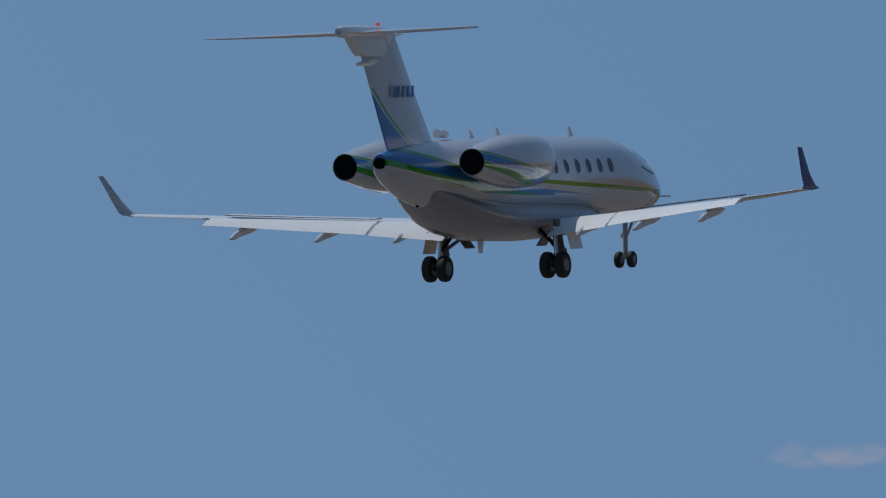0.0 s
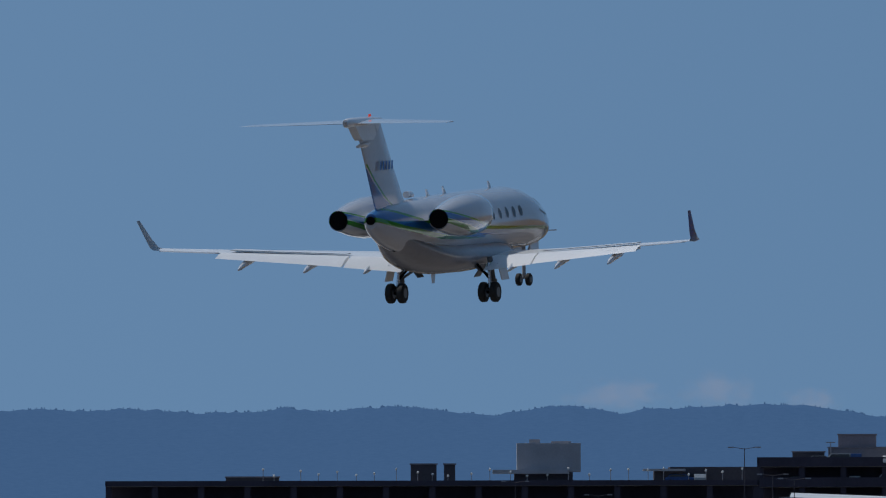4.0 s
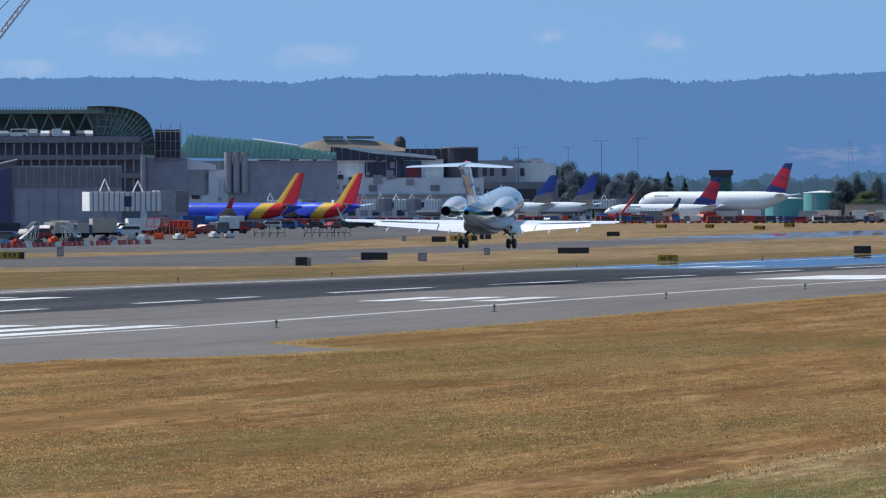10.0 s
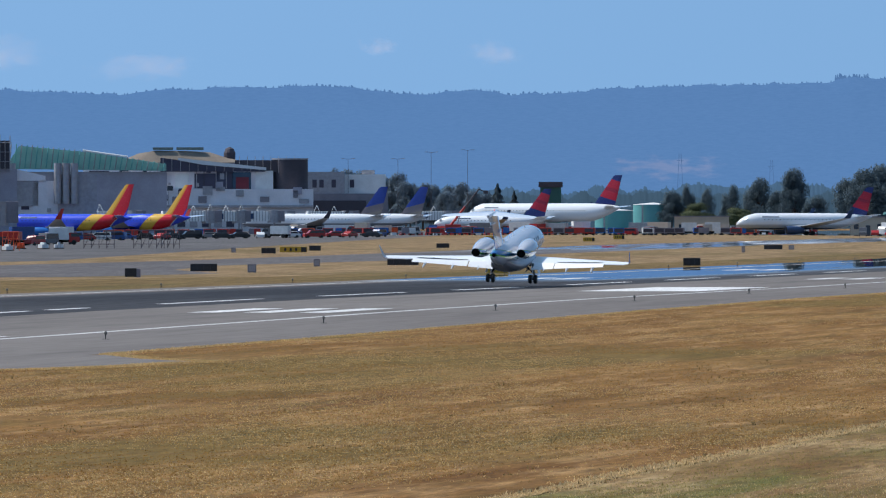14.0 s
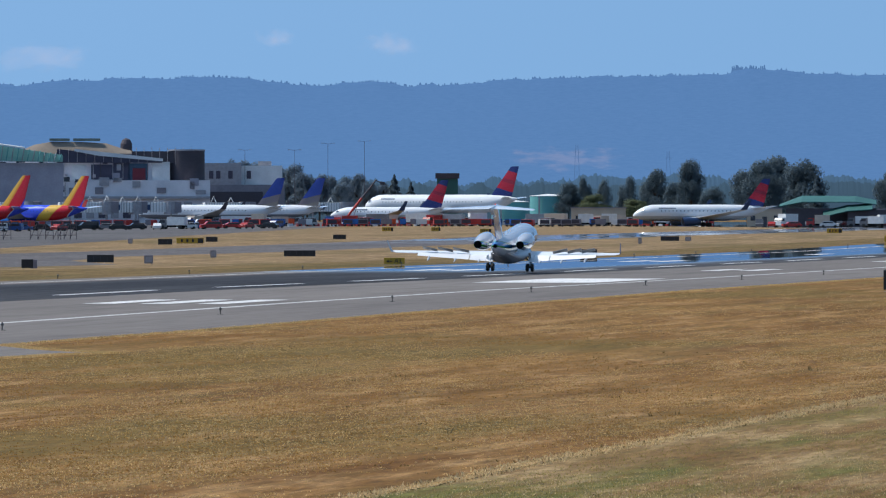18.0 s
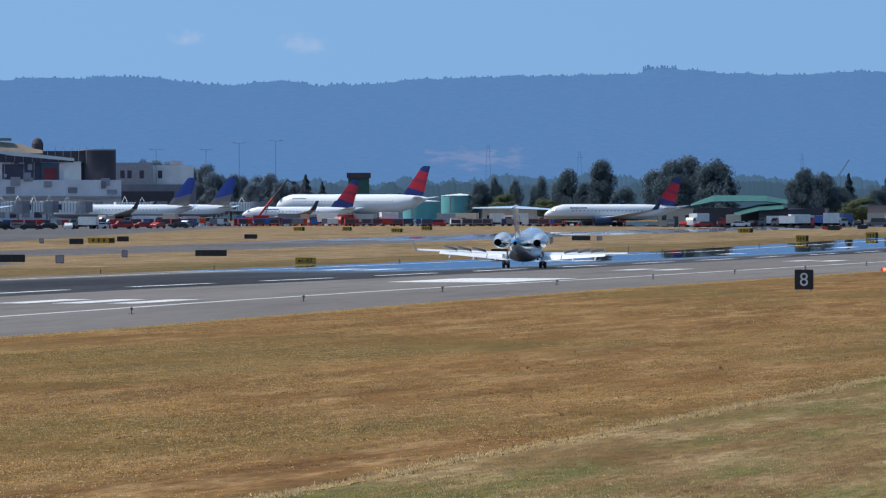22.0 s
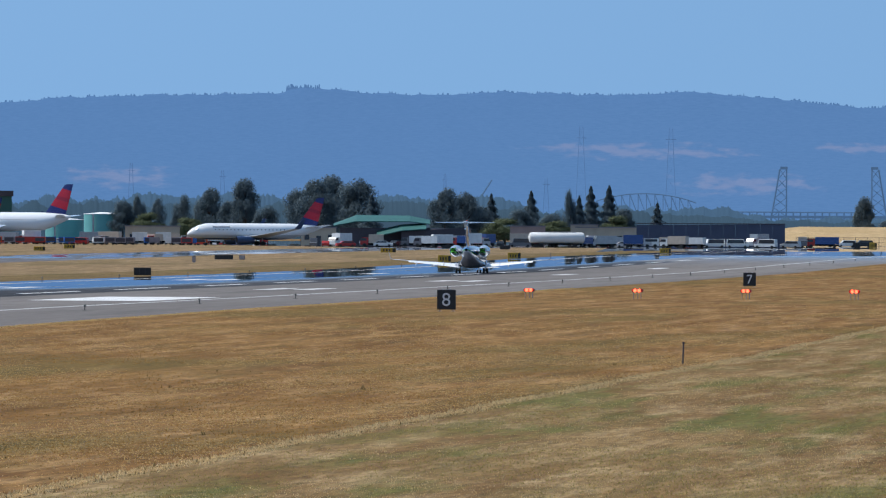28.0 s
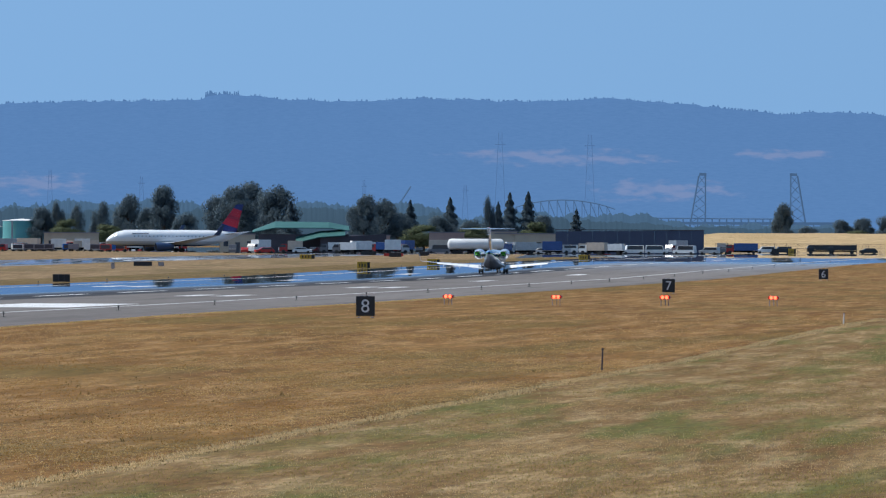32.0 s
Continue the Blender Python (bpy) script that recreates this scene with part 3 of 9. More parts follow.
    for i in range(nb + 1):
        a = -12 + (46 + 12) * i / nb
        e = float(np.interp(a, az, el))
        wob = noise.noise((a * 3, 1.5, 0)) * 0.012 + noise.noise((a * 14, 7.5, 0)) * 0.01
        tree = max(0.0, noise.noise((a * 30, 3.1, 0))) * 0.035 + rng.random() * 0.016 * (1 if noise.noise((a * 5, 9, 0)) > -0.1 else 0.4)
        flat_e = sum(float(np.interp(a + d, az, el)) for d in (-1.2, -0.8, -0.4, 0, 0.4, 0.8, 1.2)) / 7
        smooth, ridge = (4760 * math.tan(radians(v)) + EYE[2] for v in (flat_e, e + wob))
        col = []
        for r_, f in ((4300, -0.02), (4420, 0.22), (4530, 0.48), (4640, 0.72), (4720, 0.9), (4740, 0.955), (4752, 0.985), (4760, 1.0), (4800, 0.8)):
            x, y = polar(a, r_)
            z = 3 + ((ridge if f > 0.93 else smooth) - 3) * f
            if f == 1.0:
                z += 4760 * radians(tree) * 0.5
                CREST.append((x, y, z))
            col.append(bm.verts.new((x, y, z)))
        cols.append(col)
    for a, b2 in zip(cols, cols[1:]):
        for i in range(len(a) - 1):
            bm.faces.new((a[i], a[i + 1], b2[i + 1], b2[i]))
    bmesh.ops.recalc_face_normals(bm, faces=bm.faces[:])
    # single firs standing up from the crest
    tb = bmesh.new()
    for (xa, ya, za), (xb, yb, zb) in zip(CREST, CREST[1:]):
        for k in range(4):
            f = rng.random()
            x, y, z = xa + (xb - xa) * f, ya + (yb - ya) * f, za + (zb - za) * f
            dens = noise.noise((x * 0.012, y * 0.012, 2.0)) + 0.5 * noise.noise((x * 0.07, y * 0.07, 5.0))
            if rng.random() < 0.55 + 0.6 * dens:
                h = rng.uniform(0.15, 0.95) * (1 + 0.9 * max(0.0, dens))
                w = rng.uniform(0.7, 1.5)
                bmesh.ops.create_cone(tb, cap_ends=False, segments=5, radius1=w, radius2=w * rng.choice((0.05, 0.15, 0.3)), depth=h + 2, matrix=Matrix.Translation((x, y, z + h / 2 - 1)))
    # the wooded knoll that tops the ridge
    for k in range(40):
        x, y = polar(6.53 + rng.gauss(0, 0.05), 4762)
        h = rng.uniform(0.6, 2.4)
        bmesh.ops.create_cone(tb, cap_ends=False, segments=5, radius1=0.8, radius2=0.25, depth=h + 3, matrix=Matrix.Translation((x, y, EYE[2] + 4760 * math.tan(radians(0.865)) + h / 2 - 1.5)))
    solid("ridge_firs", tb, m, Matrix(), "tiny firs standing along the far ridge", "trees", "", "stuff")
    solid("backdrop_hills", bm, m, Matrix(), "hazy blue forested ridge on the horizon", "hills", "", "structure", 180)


# ridge line: bearings and heights in degrees
HILL_B = [-15.00, 2.52, 2.82, 3.16, 3.50, 3.77, 4.35, 4.79, 5.27, 5.87, 6.41, 6.53, 6.63, 7.47, 7.98, 8.52, 8.73, 9.08, 9.17, 9.41, 9.55, 9.88, 10.32, 10.95, 11.42, 11.93, 12.38, 12.65, 13.06, 15.90, 16.41, 16.92, 17.33, 17.71, 18.22, 18.45, 18.79, 18.96, 19.24, 19.65, 19.99, 20.26, 20.46, 20.67, 23.57, 24.05, 25.17, 25.68, 26.02, 40.00, 50.00]
HILL_E = [0.600, 0.753, 0.773, 0.755, 0.797, 0.830, 0.852, 0.833, 0.838, 0.823, 0.854, 0.873, 0.836, 0.814, 0.794, 0.760, 0.784, 0.763, 0.761, 0.795, 0.809, 0.812, 0.804, 0.772, 0.787, 0.809, 0.789, 0.807, 0.791, 0.688, 0.714, 0.766, 0.831, 0.829, 0.813, 0.773, 0.838, 0.811, 0.771, 0.812, 0.823, 0.793, 0.814, 0.794, 0.825, 0.874, 0.849, 0.877, 0.853, 1.000, 1.100]
build_hills()


def livery(name, build):
    """White aircraft paint with blue and green bands; build(n, l, x, y, z) gives the masks of blue and green."""
    m = mat(name, (0.54, 0.545, 0.585), (0.49, 0.495, 0.53), 0.6, 0.16)
    n, l = m.node_tree.nodes, m.node_tree.links
    b = n["Principled BSDF"]
    b.inputs["Coat Weight"].default_value, b.inputs["Coat Roughness"].default_value = 1.0, 0.03
    co = n.new("ShaderNodeTexCoord")
    sep = n.new("ShaderNodeSeparateXYZ")
    l.new(co.outputs["Object"], sep.inputs[0])
    blue, green = build(n, l, *sep.outputs)
    col = b.inputs["Base Color"].links[0].from_socket
    for mask, c in ((blue, (0.02, 0.14, 0.4, 1)), (green, (0.05, 0.27, 0.026, 1))):
        mx = n.new("ShaderNodeMix")
        mx.data_type = "RGBA"
        l.new(mask, mx.inputs[0])
        l.new(col, mx.inputs[6])
        mx.inputs[7].default_value = c
        col = mx.outputs[2]
    l.new(col, b.inputs["Base Color"])
    return m


def near(n, l, a, b, w):
    return node_math(n, l, "LESS_THAN", node_math(n, l, "ABSOLUTE", node_math(n, l, "SUBTRACT", a, b)), w)


def fuselage_bands(n, l, x, y, z):
    low = node_curve(n, l, y, -8, 11, [(-7.1, 3.16), (-6.5, 3.02), (-5.5, 2.8), (-2.8, 2.36), (0, 2.18), (1.5, 2.14)])
    top = node_curve(n, l, y, -8, 11, [(-7.1, 3.6), (-6.3, 3.5), (-5.5, 3.3), (-3.5, 2.85), (-1, 2.42), (1.5, 2.2)])
    front = node_curve(n, l, y, -8, 11, [(-1, 2.58), (0.5, 2.53), (9.3, 2.12), (10.4, 2.05)])
    aft = node_math(n, l, "LESS_THAN", y, 1.5)
    blue = node_math(n, l, "MULTIPLY", node_math(n, l, "MULTIPLY", node_math(n, l, "GREATER_THAN", z, low), node_math(n, l, "LESS_THAN", z, top)), aft)
    blue2 = node_math(n, l, "MULTIPLY", near(n, l, z, node_math(n, l, "SUBTRACT", front, 0.24), node_math(n, l, "MULTIPLY", node_math(n, l, "SUBTRACT", 4.2, y), 0.013)), node_math(n, l, "LESS_THAN", y, 4.2))
    blue = node_math(n, l, "MAXIMUM", blue, node_math(n, l, "MULTIPLY", blue2, node_math(n, l, "GREATER_THAN", y, -0.5)))
    slim = node_math(n, l, "MINIMUM", 0.085, node_math(n, l, "MULTIPLY", node_math(n, l, "SUBTRACT", 1.5, y), 0.02))
    g1 = node_math(n, l, "MULTIPLY", near(n, l, z, low, slim), aft)
    g2 = node_math(n, l, "MULTIPLY", near(n, l, z, top, 0.05), node_math(n, l, "LESS_THAN", y, -2))
    g3 = node_math(n, l, "MULTIPLY", near(n, l, z, front, 0.055), node_math(n, l, "GREATER_THAN", y, -0.5))
    return blue, node_math(n, l, "MAXIMUM", g1, node_math(n, l, "MAXIMUM", g2, g3))


def fin_bands(n, l, x, y, z):
    edge = node_curve(n, l, z, 3, 7, [(3.4, 1.55), (3.9, 0.95), (4.5, 0.5), (5.3, 0.12), (5.6, 0.0)], 5.0)
    aft = node_curve(n, l, z, 3, 7, [(3.4, 1.0), (6.3, 2.8)], 5.0)
    d = node_math(n, l, "ADD", y, node_math(n, l, "ADD", aft, 5.75))
    blue = node_math(n, l, "LESS_THAN", d, edge)
    green = near(n, l, d, node_math(n, l, "ADD", edge, 0.16), 0.06)
    return blue, node_math(n, l, "MULTIPLY", green, node_math(n, l, "LESS_THAN", z, 5.1))


def nacelle_bands(n, l, x, y, z):
    line = node_math(n, l, "MULTIPLY", y, -0.2)
    blue = near(n, l, z, node_math(n, l, "SUBTRACT", line, 0.3), 0.1)
    green = node_math(n, l, "MAXIMUM", near(n, l, z, node_math(n, l, "SUBTRACT", line, 0.16), 0.03), near(n, l, z, node_math(n, l, "SUBTRACT", line, 0.5), 0.08))
    return blue, green


M_FUSE = livery("jet_fuselage_paint", fuselage_bands)
M_FIN = livery("jet_fin_paint", fin_bands)
M_NAC = livery("jet_nacelle_paint", nacelle_bands)
# white belly paint darkened to stand in for shade under the fuselage
M_BELLY = mat("belly_paint_shade", (0.3, 0.295, 0.315), (0.25, 0.247, 0.265), 0.5, 0.18)
# grey of the landing gear, also the painted shade on spoiler undersides
M_SPOILER = mat("gear_grey_spoiler_shade", (0.16, 0.165, 0.175), (0.11, 0.115, 0.12), 1.5, 0.4)
_n = M_WHITE.node_tree.nodes["Principled BSDF"]
_n.inputs["Coat Weight"].default_value, _n.inputs["Coat Roughness"].default_value = 1.0, 0.04
M_WINGWHITE = mat("wing_paint", (0.9, 0.9, 0.9), (0.84, 0.84, 0.85), 0.8, 0.18)
M_LITRED = mat("red_beacon", (0.6, 0.03, 0.02), None, 2, 0.3, emit=(1, 0.1, 0.05, 0.5))


def airfoil(y_le, y_te, thick, n=9):
    """Section in (y, z), leading edge ahead, of a chord from y_le back to y_te."""
    c = y_le - y_te
    up, dn = [], []
    for i in range(n):
        f = (1 - math.cos(math.pi * i / (n - 1))) / 2
        t = thick * 2.6 * (0.2969 * math.sqrt(f) - 0.126 * f - 0.3516 * f * f + 0.2843 * f ** 3 - 0.1036 * f ** 4)
        up.append((y_le - c * f, t * 1.15))
        dn.append((y_le - c * f, -t * 0.75))
    return up + dn[-2:0:-1]


def wing_skin(stations):
    """stations: (x, leading y, trailing y, z, thickness)."""
    rings = []
    for x, yl, yt, z, th in stations:
        rings.append([(x, y, z + dz) for y, dz in airfoil(yl, yt, th)])
    return loft(rings)


def wheel_mesh(r, w):
    prof = [(-w / 2, r * 0.55), (-w / 2, r * 0.86), (-w * 0.36, r * 0.97), (0, r), (w * 0.36, r * 0.97), (w / 2, r * 0.86), (w / 2, r * 0.55)]
    n = 20
    rings = [[(px, pr * math.cos(2 * math.pi * i / n), pr * math.sin(2 * math.pi * i / n)) for i in range(n)] for px, pr in prof]
    return loft(rings)


def wheel(parent, x, y, z, r, w):
    tyre = part("wheel", wheel_mesh(r, w), M_RUBBER, parent, "black rubber tyre on a grey hub", 40, Matrix.Translation((x, y, z)))
    hub = bmesh.new()
    add_rod(hub, (-w * 0.52, 0, 0), (w * 0.52, 0, 0), r * 0.5, 14)
    part("rim", hub, M_SPOILER, tyre, "grey metal rim", 40)
    return tyre


def business_jet():
    jet = thing("business_jet", Matrix(), "white business jet with blue and green stripes, wheels down", "aircraft")
    st = [(10.45, 2.1, 0.03, 0.03), (10.3, 2.11, 0.25, 0.22), (9.9, 2.15, 0.47, 0.42), (9.3, 2.24, 0.7, 0.64), (8.6, 2.36, 0.88, 0.85),
          (7.8, 2.47, 1.02, 1.0), (7.0, 2.57, 1.1, 1.09), (6.0, 2.64, 1.15, 1.12), (3.0, 2.64, 1.16, 1.12), (0.0, 2.64, 1.16, 1.12), (-1.6, 2.65, 1.14, 1.11),
          (-3.0, 2.7, 1.05, 1.04), (-4.4, 2.78, 0.87, 0.92), (-5.6, 2.88, 0.66, 0.74), (-6.4, 2.98, 0.5, 0.52), (-6.9, 3.07, 0.34, 0.36), (-7.1, 3.11, 0.22, 0.26)]
    part("fuselage", loft([ring(y, z, a, b, 36) for y, z, a, b in st]), M_FUSE, jet, "glossy white fuselage with blue and green bands", 50)
    part("tail_exhaust", rod((0, -6.9, 3.12), (0, -7.2, 3.14), 0.15, 16), M_DARK, jet, "sooty black exhaust", 40)
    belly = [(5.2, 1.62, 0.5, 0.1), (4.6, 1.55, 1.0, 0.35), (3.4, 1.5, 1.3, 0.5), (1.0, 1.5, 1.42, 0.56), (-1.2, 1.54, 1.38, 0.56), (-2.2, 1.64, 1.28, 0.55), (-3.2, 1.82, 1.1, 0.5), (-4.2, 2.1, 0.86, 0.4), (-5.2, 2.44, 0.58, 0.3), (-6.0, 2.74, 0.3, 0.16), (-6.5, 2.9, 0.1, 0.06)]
    part("belly_fairing", loft([ring(y, z, a, b, 28) for y, z, a, b in belly]), M_BELLY, jet, "belly fairing, its white paint darkened for shade", 180)
    # cabin windows, windscreen
    for s in (-1, 1):
        for y in (-0.74, -0.01, 0.72, 1.45, 2.18, 2.91, 3.64, 4.37, 5.1):
            dz, rr = 0.27, 1.16
            bm = bmesh.new()
            vs = []
            for i in range(12):
                a = 2 * math.pi * i / 12
                zz2 = dz + 0.2 * math.sin(a)
                vs.append(bm.verts.new((s * (rr * math.sqrt(1 - (zz2 / 1.12) ** 2) + 0.012), y + 0.13 * math.cos(a), 2.64 + zz2)))
            f = bm.faces.new(vs)
            f.normal_update()
            if f.normal.x * s < 0:
                bmesh.ops.reverse_faces(bm, faces=[f])
            part("cabin_window", bm, M_CABINGLASS, jet, "dark oval cabin window")
        bm = bmesh.new()
        row = []
        for y, z0, z1 in ((8.9, 2.6, 2.83), (8.45, 2.64, 3.0), (7.95, 2.72, 3.18), (7.5, 2.82, 3.28)):
            pr = []
            for z in (z0, z1):
                k = np.interp(-y, [-9.3, -8.6, -7.8, -7.0], [0, 1, 2, 3])
                zc, a, b = (float(np.interp(k, [0, 1, 2, 3], v)) for v in ((2.24, 2.36, 2.47, 2.57), (0.7, 0.88, 1.02, 1.1), (0.64, 0.85, 1.0, 1.09)))
                q = min(0.98, (z - zc) / b)
                pr.append(bm.verts.new((s * (a * math.sqrt(1 - q * q) + 0.02), y, z)))
            row.append(pr)
        for a, b in zip(row, row[1:]):
            bm.faces.new((a[0], b[0], b[1], a[1]) if s > 0 else (a[1], b[1], b[0], a[0]))
        part("windscreen", bm, M_CABINGLASS, jet, "dark cockpit window")
    # wings
    for s, side in ((1, "right_wing"), (-1, "left_wing")):
        def stn(rows):
            return [(s * x, a, b, z, t) for x, a, b, z, t in rows]
        wing = part(side, wing_skin(stn([(1.0, 4.6, 0.9, 1.42, 0.42), (1.8, 4.1, 0.75, 1.47, 0.36), (3.6, 3.0, 0.05, 1.58, 0.3), (7.9, 0.1, -1.45, 1.87, 0.19), (10.0, -1.35, -2.45, 2.04, 0.12)])),
                    M_WINGWHITE, jet, "white swept wing", 30)
        wl_ = loft([[(s * x, y, z) for y, z, x in pts] for pts in (
            [(-1.30, 2.04, 10.00), (-1.85, 2.09, 10.00), (-2.48, 2.04, 10.00), (-1.85, 1.99, 10.00)],
            [(-1.75, 2.12, 10.08), (-2.12, 2.15, 10.066), (-2.56, 2.12, 10.08), (-2.12, 2.09, 10.094)],
            [(-2.2, 2.4, 10.13), (-2.47, 2.4, 10.105), (-2.8, 2.4, 10.13), (-2.47, 2.4, 10.155)],
            [(-3.02, 3.13, 10.27), (-3.14, 3.13, 10.258), (-3.32, 3.13, 10.27), (-3.14, 3.13, 10.282)])])
        part("winglet", wl_, M_GREYPAINT if s < 0 else M_BLUE, wing, "upswept wing tip", 40)
        # flaps, lowered
        for x0, x1, ya, yb, za, zb, c0, c1, d0, d1 in ((1.55, 3.5, 0.78, 0.1, 1.46, 1.57, 0.98, 0.86, 0.5, 0.42), (3.58, 7.85, 0.08, -1.4, 1.57, 1.85, 0.85, 0.62, 0.42, 0.3)):
            fl = loft([[(s * x, y, z), (s * x, y - c * 0.45, z - c * d * 0.3), (s * x, y - c, z - c * d), (s * x, y - c * 0.55, z - c * d * 0.8), (s * x, y - 0.02, z - 0.12)]
                       for x, y, z, c, d in ((x0, ya, za + 0.05, c0, d0), (x1, yb, zb + 0.03, c1, d1))])
            part("flap", fl, M_WINGWHITE, wing, "white lowered flap", 40)
        ail = wing_skin(stn([(7.95, -1.3, -1.85, 1.86, 0.09), (9.75, -2.15, -2.62, 2.0, 0.06)]))
        part("aileron", ail, M_GREYPAINT, wing, "", 40)
        for x, y, z in ((2.7, 0.0, 1.34), (4.7, -0.7, 1.44), (6.9, -1.4, 1.6)):
            fr = loft([ring(y + d, z - dz, a, b, 10, s * x) for d, dz, a, b in ((0.9, 0.02, 0.03, 0.03), (0.5, 0.05, 0.09, 0.1), (-0.15, 0.12, 0.11, 0.12), (-0.6, 0.24, 0.07, 0.09), (-0.85, 0.31, 0.02, 0.03))])
            part("flap_fairing", fr, M_WHITE, wing, "", 50)
        for x0, x1 in ((3.7, 5.04), (5.06, 6.34), (6.36, 7.6)):
            def zz(x):
                return float(np.interp(x, [1.8, 3.6, 7.6], [1.48, 1.58, 1.85])) + 0.1

            def yy(x):
                return float(np.interp(x, [3.6, 7.6], [0.62, -0.62]))
            bm = loft([[(s * (x - x0), 0, 0.02), (s * (x - x0), -0.5, 0.0), (s * (x - x0), -0.5, -0.02), (s * (x - x0), 0, -0.02)] for x in (x0, x1)])
            for v in bm.verts:
                f = abs(v.co.x) / (x1 - x0)
                v.co.y += (yy(x1) - yy(x0)) * f
                v.co.z += (zz(x1) - zz(x0)) * f
            bm.normal_update()
            # faces not turned up get a darker colour for the panel's shade
            for f in bm.faces:
                f.material_index = 0 if f.normal.z > 0.5 else 1
            sp = part("spoiler", bm, [M_WINGWHITE, M_SPOILER], wing, "white hinged spoiler panel, shade painted on its underside", None, Matrix.Translation((s * x0, yy(x0), zz(x0))))
            SPOILERS.append((sp, s))
        part("landing_light", rod((s * 1.75, 4.05, 1.36), (s * 1.75, 4.16, 1.36), 0.08, 10), M_ALU, wing)
        # engines
        nac = part("engine_nacelle", loft([ring(y, z, r, r, 28) for y, z, r in ((1.85, 0.02, 0.5), (1.98, 0.02, 0.57), (1.9, 0.02, 0.64), (1.6, 0.02, 0.7), (0.8, 0.01, 0.74), (0.0, 0.0, 0.72), (-1.0, 0.0, 0.6), (-1.9, 0.0, 0.43), (-2.25, 0.0, 0.36), (-2.2, 0.0, 0.32))]),
                   M_NAC, jet, "white engine nacelle with blue and green stripes", 40, pose(s * 1.795, -3.15, 3.08, 0, 0, s * 1.5))
        part("intake", rod((0, 1.9, 0.02), (0, 1.6, 0.02), 0.5, 24), M_DARK, nac, "dark engine intake")
        part("intake_lip", loft([ring(y, 0.02, r, r, 28) for y, r in ((1.9, 0.52), (2.0, 0.57), (1.96, 0.61), (1.82, 0.655))], True, False), M_ALU, nac, "bright metal intake lip", 60)
        part("exhaust", rod((0, -2.26, 0), (0, -2.1, 0), 0.325, 24), M_DARK, nac, "sooty black engine exhaust")
        for sg in (-1, 1):
            bm = loft([[(0.37 * math.cos(a) * k, y, sg * 0.37 * math.sin(a) * k) for a in [math.pi * i / 10 for i in range(11)]] +
                       [(0.34 * math.cos(a) * k, y, sg * 0.34 * math.sin(a) * k) for a in [math.pi * i / 10 for i in range(10, -1, -1)]]
                       for y, k in ((0.0, 1.2), (-0.4, 1.06), (-0.78, 0.9))])
            rv = part("thrust_reverser_door", bm, M_GREEN, nac, "green inside of a thrust reverser door", 50, Matrix.Translation((0, -1.42, 0)))
            REVERSERS.append((rv, sg))
        part("pylon", loft([[(s * x, y, z) for y, z in ((-1.5, 2.98), (-2.6, 3.08), (-4.8, 3.02), (-2.6, 2.92))] for x in (0.8, 1.6)]), M_WHITE, jet, "", 40)
        # main gear
        gear = part("main_gear", rod((s * 1.72, 0.35, 0.62), (s * 1.66, 0.2, 1.5), 0.1, 10), M_SPOILER, jet, "grey landing gear leg", 40)
        part("trailing_link", rod((s * 1.74, 0.45, 0.66), (s * 1.745, -0.15, 0.28), 0.1, 8), M_SPOILER, gear)
        part("shock_strut", rod((s * 1.74, -0.05, 0.36), (s * 1.68, 0.05, 1.3), 0.06, 8), M_ALU, gear, "bright shock absorber")
        part("brace", rod((s * 1.72, 0.3, 0.75), (s * 0.85, 0.3, 1.3), 0.05, 8), M_SPOILER, gear)
        part("axle", rod((s * 1.43, -0.15, 0.27), (s * 2.06, -0.15, 0.27), 0.055, 8), M_DARK, gear)
        LEGS.append((gear, 0.38))
        wheel(gear, s * 1.53, -0.15, 0.27, 0.36, 0.24)
        wheel(gear, s * 1.96, -0.15, 0.27, 0.36, 0.24)
        part("gear_door", box(0, 0, -0.31, 0.04, 0.75, 0.62, 0.01), M_WHITE, gear, "white gear door", None, pose(s * 2.12, 0.3, 0.98, 0, s * -14, 0))
        part("inner_gear_door", box(0, 0, -0.25, 0.04, 0.6, 0.5, 0.01), M_SPOILER, gear, "grey gear door", None, pose(s * 1.2, 0.5, 1.0, 0, s * 35, 0))
        part("side_brace", rod((s * 1.72, 0.0, 0.72), (s * 1.2, 0.05, 1.3), 0.045, 6), M_DARK, gear)
        # tailplane
        part("tailplane", wing_skin([(s * 0.1, -6.2, -8.75, 6.56, 0.34), (s * 1.9, -7.25, -9.15, 6.55, 0.24), (s * 3.62, -8.35, -9.6, 6.55, 0.14), (s * 3.8, -8.8, -9.62, 6.55, 0.06)]), M_WHITE, jet, "white swept tailplane", 30)
    # fin
    part("fin", loft([[(x * f, y, z) for y, x in ((yl, 0.0), (yl - (yl - yt) * 0.12, w), (yl - (yl - yt) * 0.4, w * 1.25), (yt, 0.02), (yt, -0.02), (yl - (yl - yt) * 0.4, -w * 1.25), (yl - (yl - yt) * 0.12, -w))]
                      for f, yl, yt, z, w in ((1, -3.2, -6.5, 3.35, 0.2), (1, -3.9, -6.75, 3.7, 0.17), (1, -4.95, -7.5, 5.1, 0.14), (1, -5.95, -8.3, 6.54, 0.12))]), M_FIN, jet, "white fin with a blue and green trailing edge", 40)
